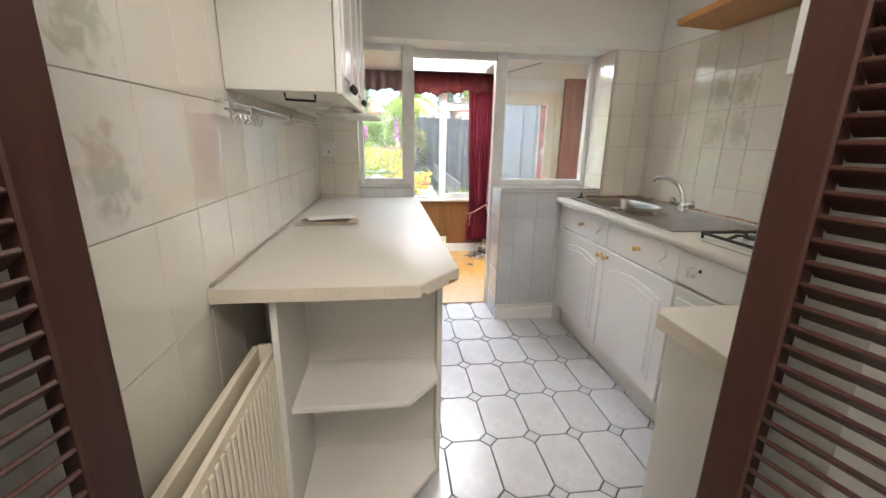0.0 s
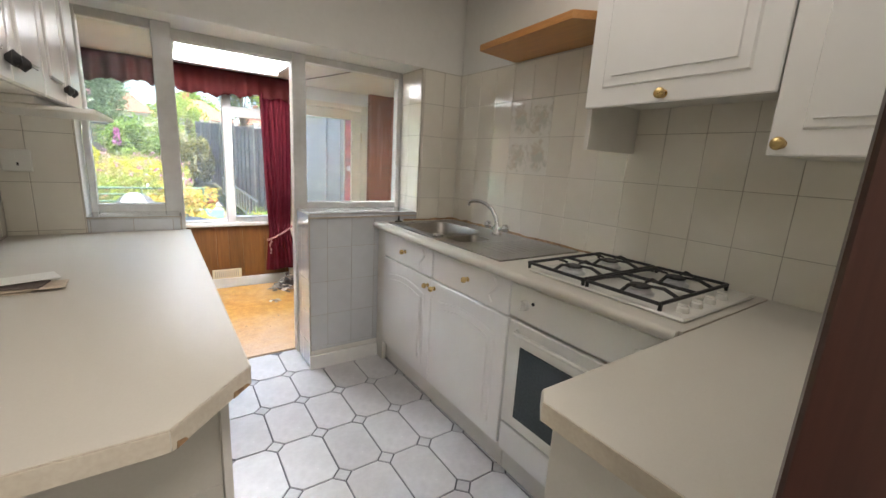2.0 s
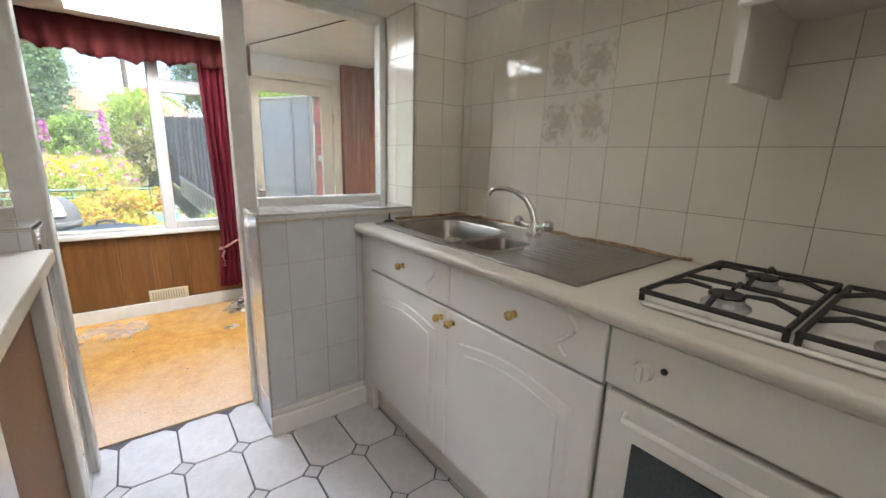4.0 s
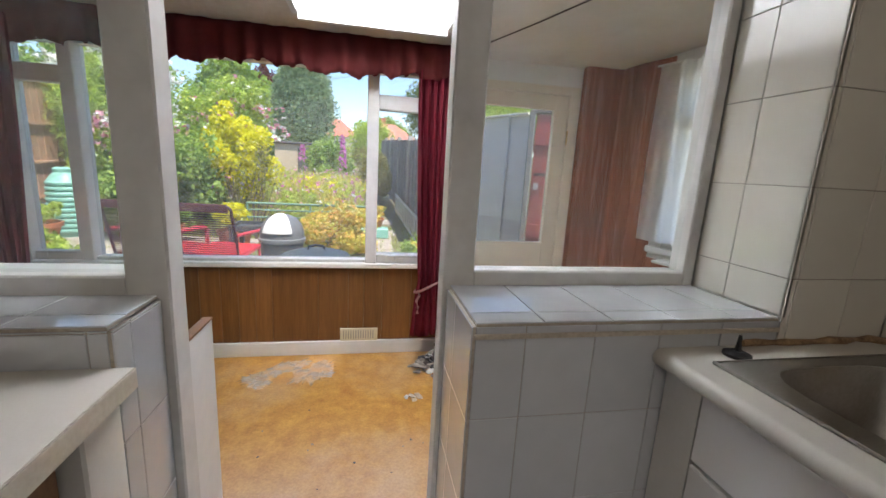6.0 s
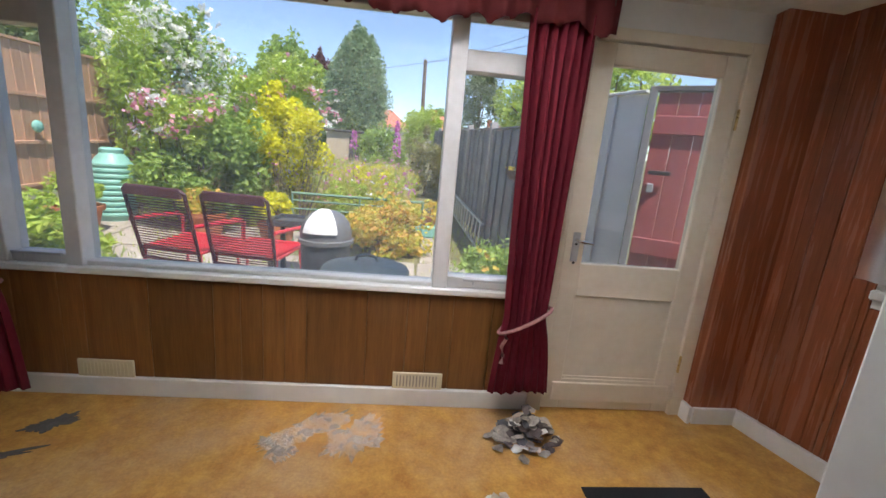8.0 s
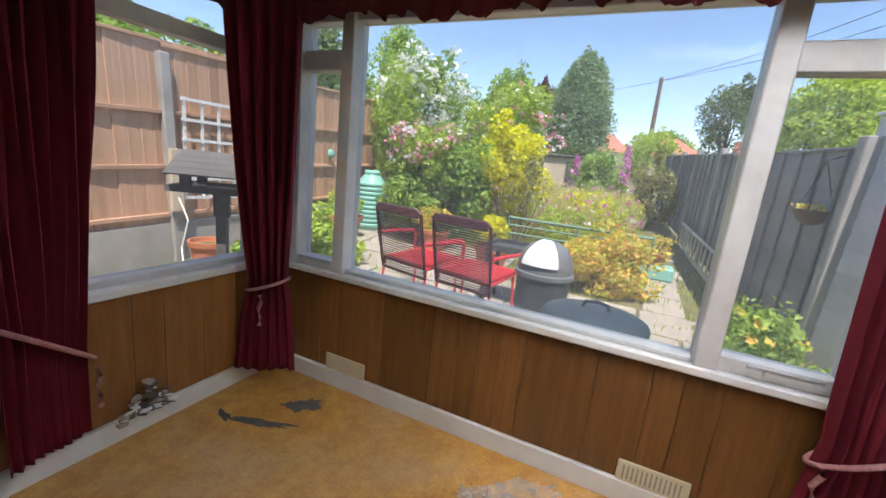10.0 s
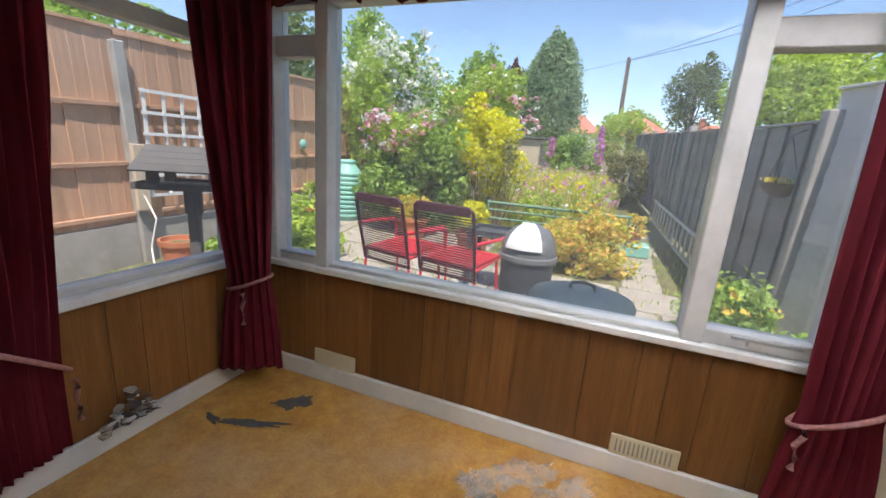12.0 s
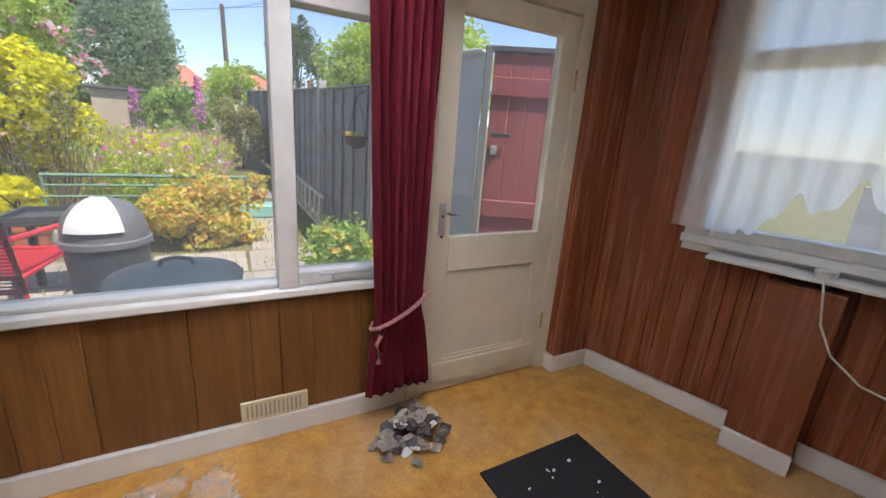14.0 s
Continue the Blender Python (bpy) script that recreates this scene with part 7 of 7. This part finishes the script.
def cuts(a, b, start, step):
    """Stops from a to b on a grid through start."""
    k = math.ceil((a - start) / step + 1e-6)
    out = [a]
    while start + k * step < b - 1e-4:
        if start + k * step - out[-1] > 0.006:
            out.append(start + k * step)
        k += 1
    return out + [b]


def printed(name, seed, a, b):
    """Glazed tile with a faded fruit print."""
    m = mat(name, (0.74, 0.72, 0.66), 0.09, var=0.03, scale=3, bump=0.05, fine=14, coat=0.3)
    t = m.node_tree
    p = t.nodes["Principled BSDF"]
    old = p.inputs["Base Color"].links[0].from_socket
    tc = add(t, "ShaderNodeTexCoord")
    mp = add(t, "ShaderNodeMapping")
    mp.inputs["Location"].default_value = (seed * 1.7, seed * 0.9, 0)
    t.links.new(tc.outputs["Object"], mp.inputs["Vector"])
    n = add(t, "ShaderNodeTexNoise", Scale=24.0, Detail=3.0, Distortion=0.6)
    n2 = add(t, "ShaderNodeTexNoise", Scale=11.0, Detail=2.0)
    t.links.new(mp.outputs["Vector"], n.inputs["Vector"])
    t.links.new(mp.outputs["Vector"], n2.inputs["Vector"])
    mid = add(t, "ShaderNodeMapping")
    mid.inputs["Location"].default_value, mid.inputs["Scale"].default_value = (-0.075 * 11, -0.10 * 9.5, 0), (11, 9.5, 0)
    sph = add(t, "ShaderNodeTexGradient")
    sph.gradient_type = "SPHERICAL"
    t.links.new(tc.outputs["Object"], mid.inputs["Vector"])
    t.links.new(mid.outputs["Vector"], sph.inputs["Vector"])
    both = t.nodes.new("ShaderNodeMath")
    both.operation, both.inputs[1].default_value, both.inputs[2].default_value = "MULTIPLY_ADD", 0.45, 0.0
    t.links.new(sph.outputs["Fac"], both.inputs[0])
    t.links.new(n.outputs["Fac"], both.inputs[2])
    mr = add(t, "ShaderNodeMapRange")
    mr.inputs["From Min"].default_value, mr.inputs["From Max"].default_value, mr.inputs["To Max"].default_value = 0.60, 0.80, 0.45
    t.links.new(both.outputs["Value"], mr.inputs["Value"])
    ramp = t.nodes.new("ShaderNodeValToRGB")
    ramp.color_ramp.elements[0].position, ramp.color_ramp.elements[1].position = 0.45, 0.55
    ramp.color_ramp.elements[0].color, ramp.color_ramp.elements[1].color = (*a, 1), (*b, 1)
    t.links.new(n2.outputs["Fac"], ramp.inputs["Fac"])
    mx = t.nodes.new("ShaderNodeMixRGB")
    t.links.new(mr.outputs["Result"], mx.inputs["Fac"])
    t.links.new(old, mx.inputs["Color1"])
    t.links.new(ramp.outputs["Color"], mx.inputs["Color2"])
    t.links.new(mx.outputs["Color"], p.inputs["Base Color"])
    return m


prints = [printed("fruit_print_tile", 1, (0.34, 0.26, 0.15), (0.30, 0.33, 0.24)), printed("leaf_print_tile", 3, (0.27, 0.31, 0.24), (0.40, 0.29, 0.18))]


def tile_field(parent, m, u0, u1, v0, v1, us, vs, du=0.15, dv=0.2, deco=(), skip=None, glaze=None):
    """A field of tiles in the local uv plane of m (tile faces at local z 0), over a grout sheet."""
    for a, b in zip(cuts(u0, u1, us, du), cuts(u0, u1, us, du)[1:]):
        for c, d in zip(cuts(v0, v1, vs, dv), cuts(v0, v1, vs, dv)[1:]):
            cu, cv = (a + b) / 2, (c + d) / 2
            if skip and skip(cu, cv):
                continue
            hit = [k for k, (p, q, r, s) in enumerate(deco) if p < cu < q and r < cv < s]
            tile(parent, m @ Matrix.Translation((a, c, 0)), b - a, d - c, prints[int(cu * 7 + cv * 5) % 2] if hit else glaze)
    bm = boxes((u0, u1, v0, v1, -0.0075, -0.0025))
    bm.transform(root_of(parent).matrix_basis.inverted() @ m)
    ob = new("grout", mesh_of(bm, "grout", M["grout"]))
    ob.parent = parent


def frame_of(o, u, v):
    u, v = Vector(u), Vector(v)
    n = u.cross(v)
    return Matrix(((u.x, v.x, n.x, o[0]), (u.y, v.y, n.y, o[1]), (u.z, v.z, n.z, o[2]), (0, 0, 0, 1)))


# left wall faces +x, right wall faces -x, pier and end wall face -y
tile_field(wall_left, frame_of((LW, 0, 0), (0, 1, 0), (0, 0, 1)), NEAR, PART, 0.0, 1.915, 0.895, 1.10, 0.177, 0.255, deco=((0.89, 1.08, 1.09, 1.62),))
tile_field(wall_right, frame_of((RW, PART, 0), (0, -1, 0), (0, 0, 1)), 0.0, PART - NEAR, 0.86, 1.855, 0.06, 1.05, deco=((0.505, 0.81, 1.25, 1.72),))
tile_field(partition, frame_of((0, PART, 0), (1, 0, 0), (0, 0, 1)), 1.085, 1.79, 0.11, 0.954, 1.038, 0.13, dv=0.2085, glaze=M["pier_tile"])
tile_field(partition, frame_of((0, PART, 0), (1, 0, 0), (0, 0, 1)), 1.79, RW, 0.86, 1.855, 1.06, 1.05)
tile_field(partition, frame_of((0, PART, 0), (1, 0, 0), (0, 0, 1)), LW, 0.13, 0.86, 1.855, LW + 0.09, 1.115)
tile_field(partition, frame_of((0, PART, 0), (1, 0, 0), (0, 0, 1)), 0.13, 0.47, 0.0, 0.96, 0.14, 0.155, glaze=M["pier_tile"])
# reveals and sills
tile_field(partition, frame_of((1.79, 3.153, 0), (0, -1, 0), (0, 0, 1)), 0.0, 0.253, 0.962, 1.855, 0.10, 1.05)
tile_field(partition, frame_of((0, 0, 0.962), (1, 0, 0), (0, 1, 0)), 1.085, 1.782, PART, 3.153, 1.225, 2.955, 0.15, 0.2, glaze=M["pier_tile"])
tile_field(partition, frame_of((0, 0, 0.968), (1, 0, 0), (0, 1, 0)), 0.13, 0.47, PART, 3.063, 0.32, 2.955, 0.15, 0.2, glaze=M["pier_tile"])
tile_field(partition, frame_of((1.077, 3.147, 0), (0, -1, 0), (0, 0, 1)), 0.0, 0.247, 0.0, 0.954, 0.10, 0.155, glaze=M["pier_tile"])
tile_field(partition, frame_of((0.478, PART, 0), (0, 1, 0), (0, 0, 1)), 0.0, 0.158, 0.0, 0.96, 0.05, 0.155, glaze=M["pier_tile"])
structure("baseboard", boxes((1.073, 1.54, PART - 0.018, PART - 0.001, 0.0005, 0.107), bev=0.003), M["gloss"], "white skirting on the tiled pier")
structure("trim_sill_edge", boxes((1.081, 1.785, PART - 0.007, PART - 0.0005, 0.953, 0.9625), bev=0.001), M["worktop_edge"], "thin metal edge of the tiled sill")

# octagonal floor tiles with small square dots
W_, D_, C_ = 0.2, 0.304, 0.042
J_ = 0.0032
oct_poly = [(C_, J_), (W_ - C_, J_), (W_ - J_, C_), (W_ - J_, D_ - C_), (W_ - C_, D_ - J_), (C_, D_ - J_), (J_, D_ - C_), (J_, C_)]
bm = prism(bmesh.new(), oct_poly, -0.011, -0.004, bev=0.0018)
oct_me = mesh_of(bm, "tile", M["floor_tile"])
g = C_ - 0.0065
bm = prism(bmesh.new(), [(g, 0), (0, g), (-g, 0), (0, -g)], -0.011, -0.0044, bev=0.0015)
dot_me = mesh_of(bm, "dot_tile", M["dot_tile"])
inv = floor_k.matrix_basis.inverted()
for i in range(-5, 8):
    for j in range(-9, 7):
        x, y = 0.747 + i * W_, 1.383 + j * D_
        if x + W_ < LW or x > 1.66 or y < -0.6 or y + D_ > 3.22:
            continue
        for me, px, py in ((oct_me, x, y), (dot_me, x, y)):
            ob = new(me.name, me)
            ob.parent, ob.matrix_basis = floor_k, inv @ Matrix.Translation((px, py, 0))

# paving slabs with open joints
inv = pavement.matrix_basis.inverted()
rp = random.Random(12)
slab_me = {}
y = GY0 + 0.01
while y < 10.9:
    d = rp.choice((0.42, 0.56))
    x = -3.5 + rp.uniform(0, 0.2)
    while x < 3.3:
        w = rp.choice((0.40, 0.56, 0.74))
        right = 1.72 - 0.10 * (y - 6.9) if y > 6.6 else 3.3
        far = 7.75 if x > -0.9 and x < 0.55 else (10.8 if x > 0.5 else 8.6)
        if x + w < right and y + d < far + 0.2:
            if (w, d) not in slab_me:
                slab_me[(w, d)] = mesh_of(boxes((0.011, w - 0.011, 0.011, d - 0.011, -0.03, 0.0), bev=0.006), "slab", M["paving"])
            ob = new("slab", slab_me[(w, d)])
            ob.parent, ob.matrix_basis = pavement, inv @ pose(x, y, PATIO + rp.uniform(-0.004, 0.004), rp.uniform(-0.5, 0.5), rp.uniform(-0.5, 0.5), rp.uniform(-0.6, 0.6))
        x += w
    y += d

# the garden on its slope: long things tilt with the ground, the others stand upright on it
tilted = {"ground", "pavement", "fence", "garden_fence", "meadow_grass", "ladder"}
slope = Matrix.Translation((0, 3.4, PATIO)) @ Matrix.Rotation(math.atan(RISE), 4, "X") @ Matrix.Translation((0, -3.4, -PATIO))
for ob in set(bpy.data.objects) - indoors:
    kind_name = ob.name.split(".")[0]
    if ob.parent or kind_name in {"wall_house_upper", "wall_house_side", "path"}:
        continue
    if kind_name in tilted and not (kind_name == "garden_fence" and ob.location.y < 6.7):
        ob.matrix_basis = slope @ ob.matrix_basis
    else:
        ob.location.z += RISE * (ob.location.y - 3.4)
